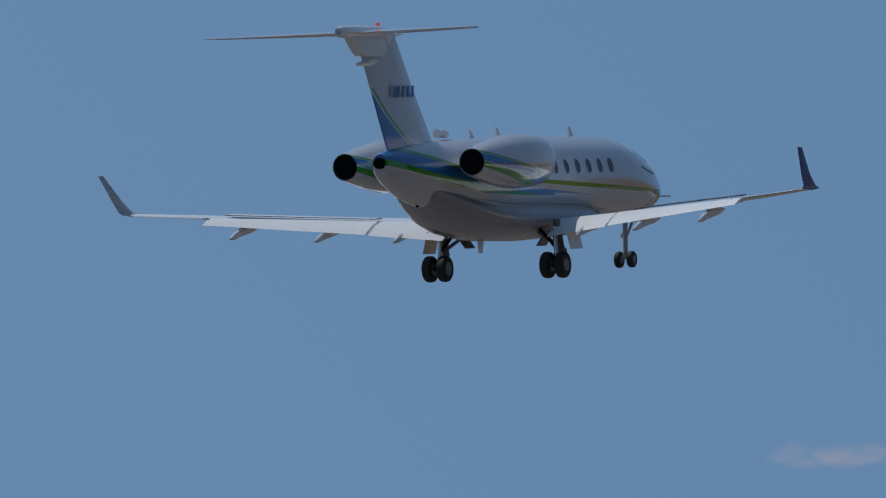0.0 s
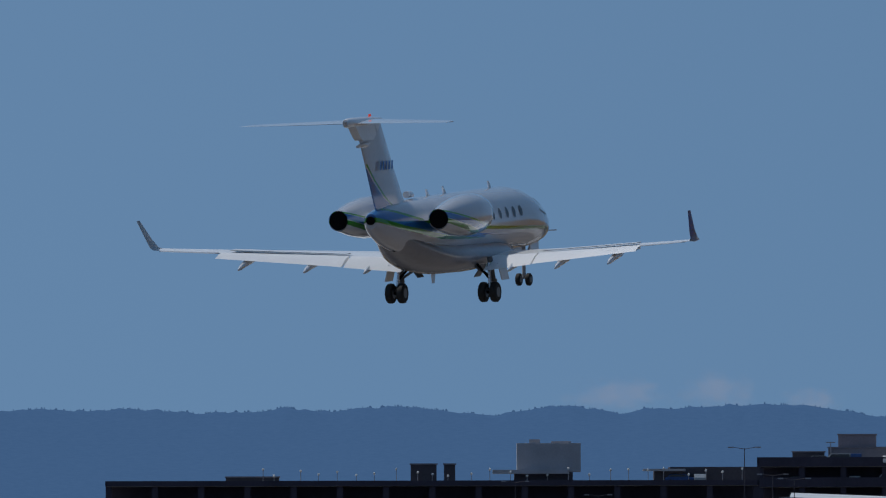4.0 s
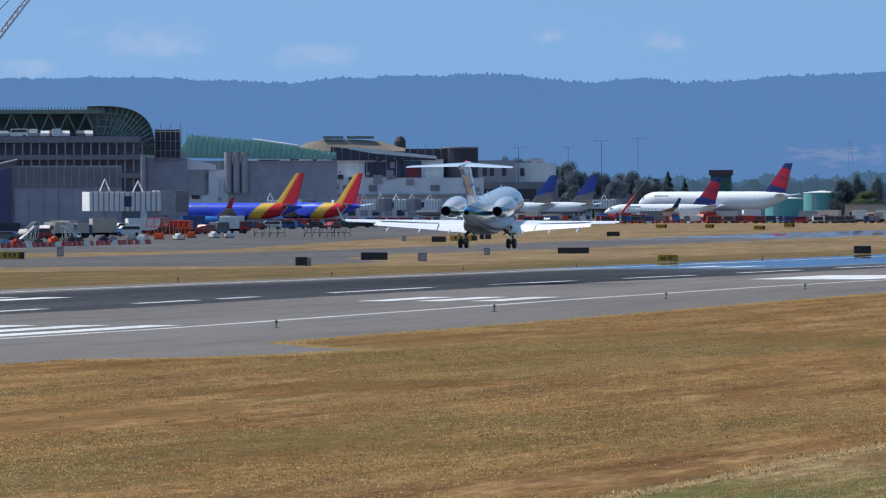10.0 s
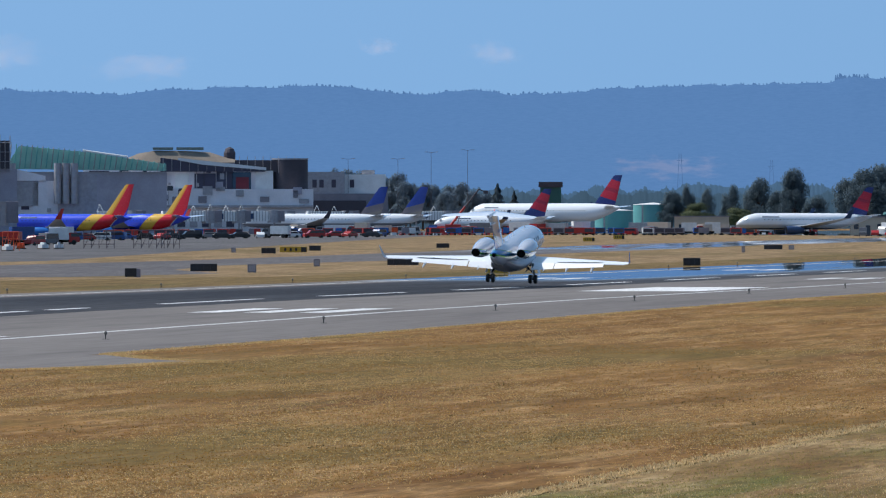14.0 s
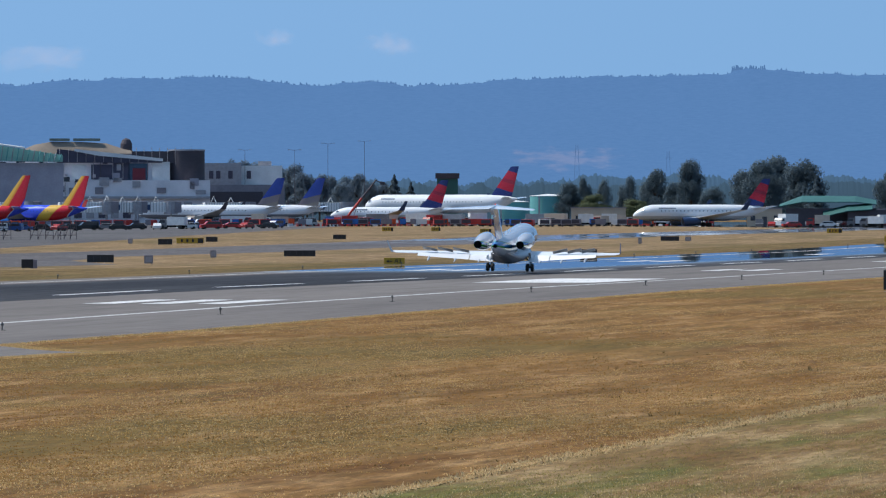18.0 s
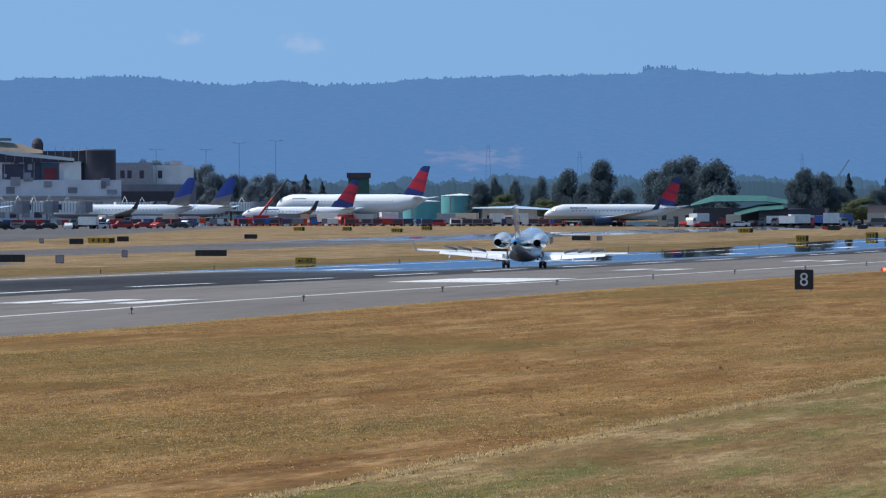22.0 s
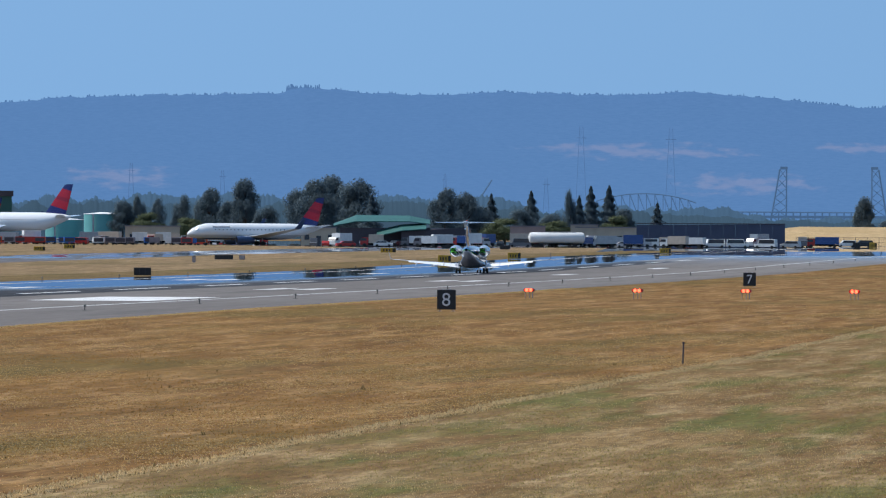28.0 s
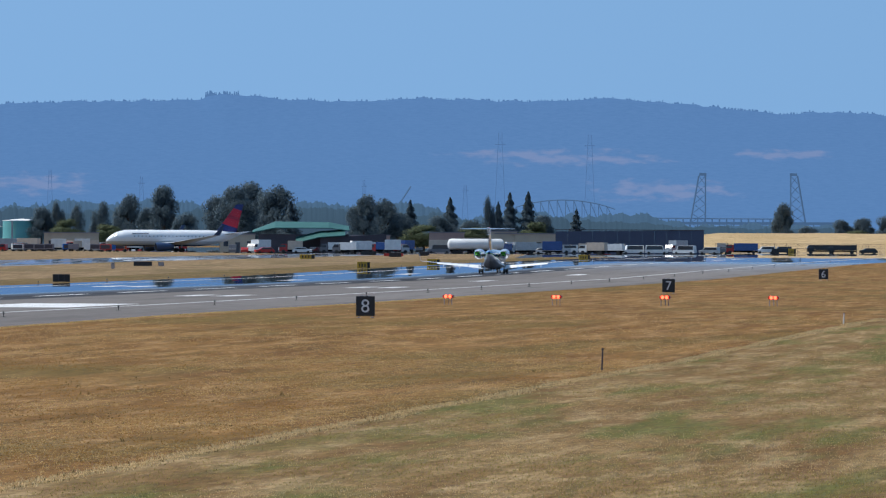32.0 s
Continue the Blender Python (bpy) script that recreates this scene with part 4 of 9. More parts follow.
    part("bullet_fairing", loft([ring(y, z, a, b, 16) for y, z, a, b in ((-5.5, 6.54, 0.03, 0.03), (-6.0, 6.57, 0.16, 0.12), (-7.2, 6.58, 0.21, 0.17), (-8.6, 6.58, 0.19, 0.18), (-9.2, 6.58, 0.14, 0.16), (-9.3, 6.58, 0.1, 0.12))]), M_WHITE, jet, "", 50)
    arc = [(-8.75 + 2.5 * i / 14, 6.5 - 0.56 * min(1.0, 1.3 * math.sin(math.pi * i / 14))) for i in range(15)]
    part("fin_cap", loft([[(x, y, z) for y, z in arc] for x in (-0.15, 0.15)]), M_WHITE, jet, "white fairing where the fin meets the tailplane", 60)
    part("rudder_fairing", loft([ring(y, z, a, b, 12) for y, z, a, b in ((-6.9, 5.86, 0.04, 0.05), (-7.6, 5.78, 0.2, 0.1), (-8.2, 5.74, 0.05, 0.05))]), M_WHITE, jet, "", 50)
    part("beacon", rod((0, -6.9, 6.74), (0, -6.9, 6.82), 0.05, 8), M_LITRED, jet, "red flashing beacon")
    part("tail_light", rod((0, -9.3, 6.58), (0, -9.37, 6.58), 0.07, 8), M_ALU, jet)
    part("air_scoop", loft([ring(y, z, a, b, 12) for y, z, a, b in ((-3.0, 3.84, 0.1, 0.08), (-3.2, 3.88, 0.14, 0.12), (-3.55, 3.88, 0.13, 0.12))]), M_WHITE, jet, "", 50)
    # registration on both sides of the fin, as plain bars
    for s in (-1, 1):
        for i in range(5):
            y0 = -5.25 - i * 0.28
            bm = bmesh.new()
            vs = [bm.verts.new((s * 0.19, y, z)) for y, z in ((y0, 5.16), (y0 - 0.14, 5.16), (y0 - 0.2, 4.86), (y0 - 0.06, 4.86))]
            bm.faces.new(vs if s < 0 else vs[::-1])
            part("registration_bar", bm, M_BLUE, jet, "blue painted bar")
    # nose gear
    ng = part("nose_gear", rod((0, 8.34, 0.3), (0, 8.42, 1.6), 0.07, 10), M_GREYPAINT, jet, "grey nose gear leg", 40)
    LEGS.append((ng, 0.36))
    wheel(ng, -0.19, 8.34, 0.29, 0.23, 0.16)
    wheel(ng, 0.19, 8.34, 0.29, 0.23, 0.16)
    part("nose_gear_door", box(-0.3, 8.70, 1.3, 0.03, 0.9, 0.35), M_WHITE, ng)
    part("nose_gear_door", box(0.3, 8.70, 1.3, 0.03, 0.9, 0.35), M_WHITE, ng)
    part("drag_link", rod((0, 8.45, 0.9), (0, 9.10, 1.5), 0.035, 6), M_GREYPAINT, ng)
    part("taxi_light", rod((-0.12, 8.50, 0.95), (-0.12, 8.60, 0.95), 0.08, 8), M_ALU, ng)
    # aerials
    for y, h in ((-1.2, 0.24), (0.5, 0.28), (5.2, 0.26)):
        part("aerial", prism([(y, 3.72), (y - 0.28, 3.72), (y - 0.4, 3.74 + h), (y - 0.28, 3.74 + h)], "x", -0.015, 0.015), M_WHITE, jet)
    part("belly_aerial", prism([(-0.9, 0.98), (-1.25, 0.98), (-1.2, 0.66), (-1.02, 0.66)], "x", -0.02, 0.02), M_WHITE, jet)
    part("drain_mast", prism([(-4.6, 2.2), (-4.9, 2.25), (-5.0, 1.95), (-4.85, 1.95)], "x", -0.015, 0.015), M_DARK, jet)
    for y, z in ((-5.0, 2.2), (-5.25, 2.3)):
        part("tail_vent", box(0.0, 0.0, 0.0, 0.34, 0.16, 0.04), M_DARK, jet, "dark louvre under the tail", None, pose(-0.3, y, z, 18, 34, 0))
    part("pitot_probe", rod((0.6, 9.5, 2.0), (0.8, 9.75, 2.0), 0.02, 6), M_ALU, jet)
    return jet


SPOILERS, REVERSERS, LEGS = [], [], []
JET = business_jet()


# ---- airport buildings ----
M_TOWER = mat("tower_concrete", (0.37, 0.365, 0.375), (0.3, 0.297, 0.305), 0.12, 0.9, bump=0.15, stretch=(1, 1, 0.25))
M_TOWERROOF = mat("tower_roof_shingle", (0.2, 0.18, 0.172), (0.15, 0.137, 0.132), 0.5, 0.85)
M_GARAGE = mat("garage_concrete", (0.078, 0.067, 0.09), (0.056, 0.049, 0.067), 0.2, 0.9, stretch=(1, 1, 0.3), spec=0.12)
# dark colour standing in for the shade inside bays and openings
M_VOID = mat("interior_shade_paint", (0.085, 0.072, 0.1), (0.062, 0.054, 0.076), 0.3, 0.9)
M_ROOFWHITE = mat("white_metal_roof", (0.7, 0.71, 0.72), (0.6, 0.61, 0.62), 0.15, 0.45)
M_ROOFDULL = mat("dull_weathered_roof", (0.44, 0.43, 0.46), (0.35, 0.345, 0.37), 0.3, 0.7, spec=0.15)
M_HANGAR = mat("dark_grey_metal_cladding", (0.027, 0.024, 0.037), (0.02, 0.018, 0.028), 0.2, 0.5, stretch=(6, 1, 0.3), spec=0.12)
M_HANGARDOOR = mat("brown_hangar_door", (0.078, 0.062, 0.062), (0.06, 0.048, 0.05), 0.2, 0.6, stretch=(5, 1, 0.3), spec=0.12)
M_BRONZE = mat("bronze_cladding", (0.43, 0.31, 0.2), (0.29, 0.21, 0.145), 0.4, 0.45, 0.3)
M_SIGNBLUE = mat("dark_blue_sign_sheet", (0.02, 0.05, 0.13), (0.015, 0.04, 0.1), 0.5, 0.5)
M_BRONZEPALE = mat("pale_bronze_cladding", (0.56, 0.43, 0.29), (0.42, 0.32, 0.22), 0.4, 0.45, 0.3)
# dimmer panes, reflected sky mixed into their slate colour
M_SLATEGLASS = mat("slate_glass_sky_tint", (0.22, 0.24, 0.31), (0.15, 0.17, 0.23), 0.8, 0.2, 0.3, random_tint=0.3)
M_NAVYWALL = mat("navy_panel", (0.066, 0.062, 0.098), (0.048, 0.046, 0.074), 0.4, 0.35, spec=0.3)
M_RAKEBLUE = mat("raked_blue_panel", (0.105, 0.102, 0.2), (0.085, 0.083, 0.165), 0.25, 0.5, spec=0.3)
M_BRONZEGLASS = glass("bronze_glass", (0.05, 0.035, 0.02), 0.15)
# the sky mirrored in these panes is painted as a pale base colour
M_PALEGLASS = mat("pale_glass_sky_tint", (0.4, 0.43, 0.46), (0.27, 0.3, 0.33), 0.8, 0.25, 0.3, random_tint=0.3)
M_BLUEGLASS = mat("blue_curtain_glass", (0.06, 0.11, 0.17), (0.04, 0.08, 0.13), 0.3, 0.08, 0.3, random_tint=0.25)
M_NETDARK = mat("dark_green_roof_mesh", (0.17, 0.2, 0.185), (0.125, 0.15, 0.14), 0.6, 0.8, spec=0.2)
M_LATTICEPALE = mat("pale_green_lattice", (0.3, 0.4, 0.36), (0.22, 0.3, 0.27), 0.6, 0.6, spec=0.3)
M_NETCLOTH = mat("teal_net_cloth", (0.36, 0.56, 0.53), (0.27, 0.45, 0.43), 0.5, 0.9)
_n = M_NETCLOTH.node_tree.nodes
_t, _x = _n.new("ShaderNodeBsdfTranslucent"), _n.new("ShaderNodeMixShader")
_x.inputs[0].default_value = 0.6
M_NETCLOTH.node_tree.links.new(_n["Principled BSDF"].inputs["Base Color"].links[0].from_socket, _t.inputs[0])
M_NETCLOTH.node_tree.links.new(_n["Principled BSDF"].outputs[0], _x.inputs[1])
M_NETCLOTH.node_tree.links.new(_t.outputs[0], _x.inputs[2])
M_NETCLOTH.node_tree.links.new(_x.outputs[0], _n["Material Output"].inputs[0])
M_TAN = mat("tan_membrane_roof", (0.25, 0.205, 0.16), (0.19, 0.155, 0.125), 0.2, 0.9)
M_TEAL = mat("teal_metal", (0.12, 0.36, 0.36), (0.09, 0.3, 0.3), 0.2, 0.6)
M_TEALROOF = mat("teal_roofing", (0.025, 0.12, 0.105), (0.018, 0.09, 0.08), 0.2, 0.6)
M_CANOPYBLUE = mat("blue_canopy", (0.08, 0.28, 0.5), (0.06, 0.23, 0.43), 0.4, 0.6)
M_LATTICE = mat("grey_green_steel", (0.2, 0.25, 0.22), (0.14, 0.17, 0.15), 0.6, 0.6, 0.3)
M_CRANERED = mat("crane_paint", (0.66, 0.42, 0.38), (0.56, 0.35, 0.31), 0.5, 0.5)


def ngon(n, r, z, turn=0.0, cx=0.0, cy=0.0, squash=1.0):
    return [(cx + r * math.cos(turn + 2 * math.pi * i / n), cy + squash * r * math.sin(turn + 2 * math.pi * i / n), z) for i in range(n)]


def cut_square(half, z, cut, turn):
    """A square with cut corners."""
    h, c = half, half * cut
    pts = [(h, -h + c), (h, h - c), (h - c, h), (-h + c, h), (-h, h - c), (-h, -h + c), (-h + c, -h), (h - c, -h)]
    a = radians(turn)
    return [(x * math.cos(a) - y * math.sin(a), x * math.sin(a) + y * math.cos(a), z) for x, y in pts]


def control_tower():
    t = thing("control_tower", site(15.68, 1480, 0), "tall concrete airport control tower with two glazed cabs", "control tower")
    tw = 24.0
    shaft = [cut_square(h, z, c, tw) for z, h, c in ((0, 4.3, 0.1), (9.5, 4.1, 0.1), (10.6, 3.62, 0.1), (38.5, 3.62, 0.1), (40.5, 3.8, 0.16), (42.5, 4.3, 0.24), (44.6, 5.2, 0.3), (46.2, 5.75, 0.34))]
    part("shaft", loft(shaft), M_TOWER, t, "fluted concrete shaft flaring at the top")
    part("collar", loft([cut_square(h, z, 0.36, tw) for z, h in ((46.2, 5.95), (47.2, 6.0))]), M_TOWER, t)
    part("lower_cab", loft([cut_square(h, z, 0.36, tw) for z, h in ((47.2, 5.55), (49.4, 5.75))]), M_GLASSWALL, t, "dark lower cab glazing")
    for i, p in enumerate(cut_square(5.85, 47.2, 0.36, tw)):
        part("mullion", rod(p, (p[0], p[1], 49.4), 0.32, 6), M_TOWER, t)
    part("lower_roof", loft([cut_square(h, z, 0.36, tw) for z, h in ((49.3, 6.3), (49.6, 6.35), (51.5, 4.2))]), M_TOWERROOF, t, "brown hipped roof")
    part("upper_cab", loft([cut_square(h, z, 0.4, tw) for z, h in ((51.5, 3.75), (53.6, 4.15))]), M_GLASSWALL, t, "dark slanted upper cab glazing")
    for p, q in list(zip(cut_square(3.78, 51.5, 0.4, tw), cut_square(4.18, 53.6, 0.4, tw)))[::2]:
        part("mullion", rod(p, q, 0.12, 5), M_TOWER, t)
    part("parapet", loft([cut_square(h, z, 0.4, tw) for z, h in ((53.6, 4.3), (55.3, 4.75), (55.35, 4.3), (54.9, 4.2))]), M_TOWER, t, "pale concrete parapet")
    part("roof_room", loft([ngon(10, r, z) for z, r in ((54.9, 3.0), (56.2, 2.9))]), M_GREYBOX, t)
    dome = [ngon(16, 1.95 * math.cos(a), 57.0 + 1.0 * math.sin(a)) for a in [radians(d) for d in (-50, -20, 0, 20, 40, 60, 80)]]
    part("radar_dome", loft(dome), M_WHITEBOX, t, "white radar dome", 60)
    part("dome_stand", loft([ngon(10, 1.4, z) for z in (55.8, 56.6)]), M_GREYBOX, t)
    for x, h in ((-4.4, 3.0), (-3.9, 2.7), (-2.7, 1.2), (2.2, 2.2), (3.4, 1.4), (4.3, 3.1), (4.7, 2.8), (0.3, 3.6)):
        part("antenna", rod((x, 0.5, 55.2), (x, 0.5, 55.2 + h), 0.06, 5), M_STEEL, t)
    for x in np.linspace(-3.2, 3.2, 9):
        part("rail_post", rod((x, -2.9, 55.2), (x, -2.9, 56.1), 0.04, 4), M_STEEL, t)
    part("handrail", rod((-3.2, -2.9, 56.1), (3.2, -2.9, 56.1), 0.05, 4), M_STEEL, t)


def deck_building(name, m, w, d, zs, ph, pitch, label, category, mtl=None):
    """An open parking structure: slabs, parapets, columns, a dark back."""
    t = thing(name, m, label, category)
    mtl = mtl or M_GARAGE
    for z in zs:
        part("floor_slab", box(0, d / 2, z - 0.35, w - 0.2, d - 0.2, 0.35), M_CONC, t)
        part("parapet", box(0, 0.15, z - 0.3, w, 0.3, ph), mtl, t)
        part("side_parapet", box(-w / 2 + 0.15, d / 2, z - 0.3, 0.3, d, ph), mtl, t)
        part("side_parapet", box(w / 2 - 0.15, d / 2, z - 0.3, 0.3, d, ph), mtl, t)
    n = int(w / pitch)
    for i in range(n + 1):
        x = -w / 2 + 0.5 + (w - 1.0) * i / n
        part("column", box(x, 0.9, 0, 0.9, 0.9, zs[-1] - 0.3), mtl, t)
        part("column", box(x, d * 0.35, 0, 0.7, 0.7, zs[-1] - 0.3), mtl, t)
    # added wall close behind the bays, it sets how dark they look
    part("inner_wall", box(0, 6.5, 0, w - 0.8, 0.4, zs[-1] - 0.36), M_VOID, t, "added wall, toned dark for the shade inside the bays")
    part("back_wall", box(0, d - 0.4, 0, w, 0.4, zs[-1]), mtl, t)
    part("ground_wall", box(0, 1.6, 0, w - 0.4, 0.3, zs[0] - 0.4), mtl, t)
    return t


def car(m, paint, kind, group):
    """A parked road vehicle: car, van or pickup."""
    names = {"car": "parked car", "van": "parked van", "suv": "parked car"}
    t = thing({"car": "car", "van": "van", "suv": "car"}[kind], m, "%s, small and far off on the paving" % names[kind].replace("parked", "parked " + paint[1]), {"car": "car", "van": "van", "suv": "car"}[kind], group)
    key = (kind, paint[1])
    if key not in CAR_MESH:
        L, h, hood = {"car": (4.5, 1.42, 0.9), "van": (5.4, 2.1, 1.0), "suv": (4.8, 1.75, 1.0)}[kind]
        prof = [(-L / 2, 0.3), (-L / 2, hood), (-L / 2 + 0.9, hood + 0.08), (-L / 2 + (1.5 if kind != "van" else 1.2), h), (L / 2 - (0.9 if kind == "car" else 0.15), h), (L / 2 - (0.25 if kind == "car" else 0.05), hood), (L / 2, hood - 0.05), (L / 2, 0.3)]
        body = prism(prof, "y", -0.88, 0.88)
        bmesh.ops.bevel(body, geom=[e for e in body.edges], offset=0.05, segments=1, affect="EDGES")
        g = [(-L / 2 + 1.15, hood + 0.12), (-L / 2 + (1.6 if kind != "van" else 1.35), h - 0.08), (L / 2 - (1.0 if kind == "car" else 0.4), h - 0.08), (L / 2 - (0.45 if kind == "car" else 0.3), hood + 0.1)]
        win = prism(g, "y", -0.9, 0.9)
        CAR_MESH[key] = (mesh_of("body", body, paint[0]), mesh_of("glazing", win, M_CABINGLASS), L)
    if "wheel" not in CAR_MESH:
        CAR_MESH["wheel"] = mesh_of("wheel", rod((0, -0.11, 0), (0, 0.11, 0), 0.32, 10), M_RUBBER)
    b, w, L = CAR_MESH[key]
    part("body", b, None, t)
    part("glazing", w, None, t, "dark car windows")
    for sx in (-1, 1):
        for sy in (-1, 1):
            part("wheel", CAR_MESH["wheel"], None, t, "", None, Matrix.Translation((sx * (L / 2 - 0.85), sy * 0.8, 0.32)))
    return t


CAR_MESH = {}
PAINTS = [(mat("white_car_paint", (0.75, 0.75, 0.74), None, 1, 0.25), "white"), (mat("silver_car_paint", (0.42, 0.43, 0.44), None, 1, 0.3, 0.5), "silver"),
          (mat("black_car_paint", (0.02, 0.02, 0.022), None, 1, 0.2), "black"), (mat("blue_car_paint", (0.03, 0.08, 0.25), None, 1, 0.25), "blue"),
          (mat("red_car_paint", (0.4, 0.03, 0.025), None, 1, 0.25), "red"), (mat("grey_car_paint", (0.15, 0.15, 0.16), None, 1, 0.3), "grey"),
          (mat("yellow_car_paint", (0.6, 0.38, 0.03), None, 1, 0.3), "yellow"), (mat("cream_van_paint", (0.55, 0.45, 0.36), None, 1, 0.4), "cream")]


def parked_row(m, w, n, group, seed, up=0.0, tints=(0, 0, 0, 1, 1, 2, 3, 5, 4)):
    """Cars along a deck, ends to the viewer or sideways."""
    rng = random.Random(seed)
    for i in range(n):
        x = -w / 2 + w * (i + 0.5) / n + rng.uniform(-0.6, 0.6)
        if rng.random() < 0.25:
            continue
        car(m @ pose(x, rng.uniform(-0.5, 0.5), up, 0, 0, rng.choice((0, 180, 90, 90) if n < 20 else (90, 90, 90, 270, 0))), PAINTS[rng.choice(tints)], rng.choice(("car", "suv", "car", "car")), group)


def roof_box(parent, x, y, z, w, d, h, mtl, name="roof_room"):
    b = part(name, box(x, y, z, w, d, h, 0.05), mtl, parent)
    part("coping", box(x, y, z + h, w + 0.3, d + 0.3, 0.18), M_GREYBOX, parent)
    return b


def garages():
    g = deck_building("parking_garage", site(16.25, 1500), 73, 45, [3.9, 7.2, 10.5, 13.8, 17.0], 1.5, 6.1, "large dark concrete parking garage with open decks", "parking garage")
    # (x, z, w, h) rooms on the top deck
    for x, w, h, mt, y in ((-28.5, 5.0, 2.0, M_DARKWALL, 6), (-20.3, 10.2, 2.7, M_GREYBOX, 9), (-20.9, 6.0, 4.8, M_GREYBOX, 14), (7.0, 2.6, 4.6, M_DARKWALL, 8)):
        roof_box(g, x, y, 17.0, w, 5, h, mt)
    core = roof_box(g, -7.2, 8, 17.0, 10.2, 6, 5.6, M_GREYBOX, "stair_core")
    for sx in (-1, 1):
        part("core_pier", box(-7.2 + sx * 4.5, 4.9, 17.0, 1.4, 0.5, 5.5), M_DARKWALL, core)
    for x, h in ((-10.5, 1.3), (-8.2, 2.2), (-6.2, 1.2), (-4.6, 2.3), (-3.6, 2.2), (-9.6, 1.0)):
        part("antenna", rod((x, 8, 22.6), (x, 8, 22.8 + h), 0.12, 5), M_STEEL, core)
    for x in (-15, 0.5, 3.5, 11, -25):
        lp = part("deck_lamp", rod((x, 6, 17), (x, 6, 20.5), 0.07, 5), M_STEEL, g)
        part("lamp_head", box(x, 6, 20.5, 1.4, 0.3, 0.15), M_STEEL, lp)
    part("red_board", box(3.0, 5, 19.2, 1.8, 0.1, 1.2), M_RED, g)
    parked_row(site(16.25, 1500) @ pose(-2, 2.2, 17.0), 52, 20, "cars on the garage roof", 3)
    parked_row(site(16.25, 1500) @ pose(0, 2.8, 10.5), 66, 16, "cars inside the garage", 4)
    parked_row(site(16.25, 1500) @ pose(0, 2.8, 13.8), 66, 14, "cars inside the garage", 9)
    # nearer, lower garage with lamp globes
    a = deck_building("terminal_road_deck", site(19.6, 1425), 98, 30, [3.6, 7.0, 10.4, 13.9], 0.8, 7.0, "dark elevated parking deck with globe lamps", "parking deck")
    for x, w, h, mt in ((-1.3, 3.9, 2.9, M_DARKWALL), (2.6, 1.7, 2.9, M_DARKWALL), (-27, 8, 1.0, M_DARKWALL)):
        roof_box(a, x, 4, 13.9, w, 4, h, mt, "stair_tower")
    for x, w, z0, h, mt in ((17.5, 9.6, 15.7, 4.3, M_ROOFDULL), (16.7, 8.8, 13.9, 1.75, M_DARKWALL), (35.6, 4.6, 13.9, 1.9, M_DARKWALL)):
        part("roof_room", box(x, 6, z0, w, 6, h, 0.05), mt, a)
    part("room_canopy", box(14.8, 3, 15.4, 11.5, 3, 0.6), M_ROOFDULL, a)
    part("room_canopy", box(34.8, 3, 15.75, 6.4, 2, 0.35), M_ROOFDULL, a)
    part("chiller", box(15.4, 6, 20.0, 1.6, 1, 0.6), M_STEEL, a)
    part("chiller", box(19.4, 6, 20.0, 3.0, 1, 0.3), M_STEEL, a)
    rng = random.Random(2)
    for i in range(26):
        x = -26 + i * 2.9 + rng.uniform(-0.7, 0.7)
        h = rng.uniform(1.0, 2.1)
        lp = part("deck_lamp", rod((x, 1.5, 13.9), (x, 1.5, 13.9 + h), 0.05, 5), M_STEEL, a)
        bm = bmesh.new()
        bmesh.ops.create_icosphere(bm, subdivisions=1, radius=0.22, matrix=Matrix.Translation((x, 1.5, 13.9 + h + 0.15)))
        part("lamp_globe", bm, M_WHITEBOX, lp, "pale lamp globe")
    part("upper_wall", box(42.5, 12, 13.9, 13.5, 14, 2.5), M_DARKWALL, a)
    parked_row(site(19.6, 1425) @ pose(42, 3.5, 13.9), 12, 5, "cars on the deck", 12)


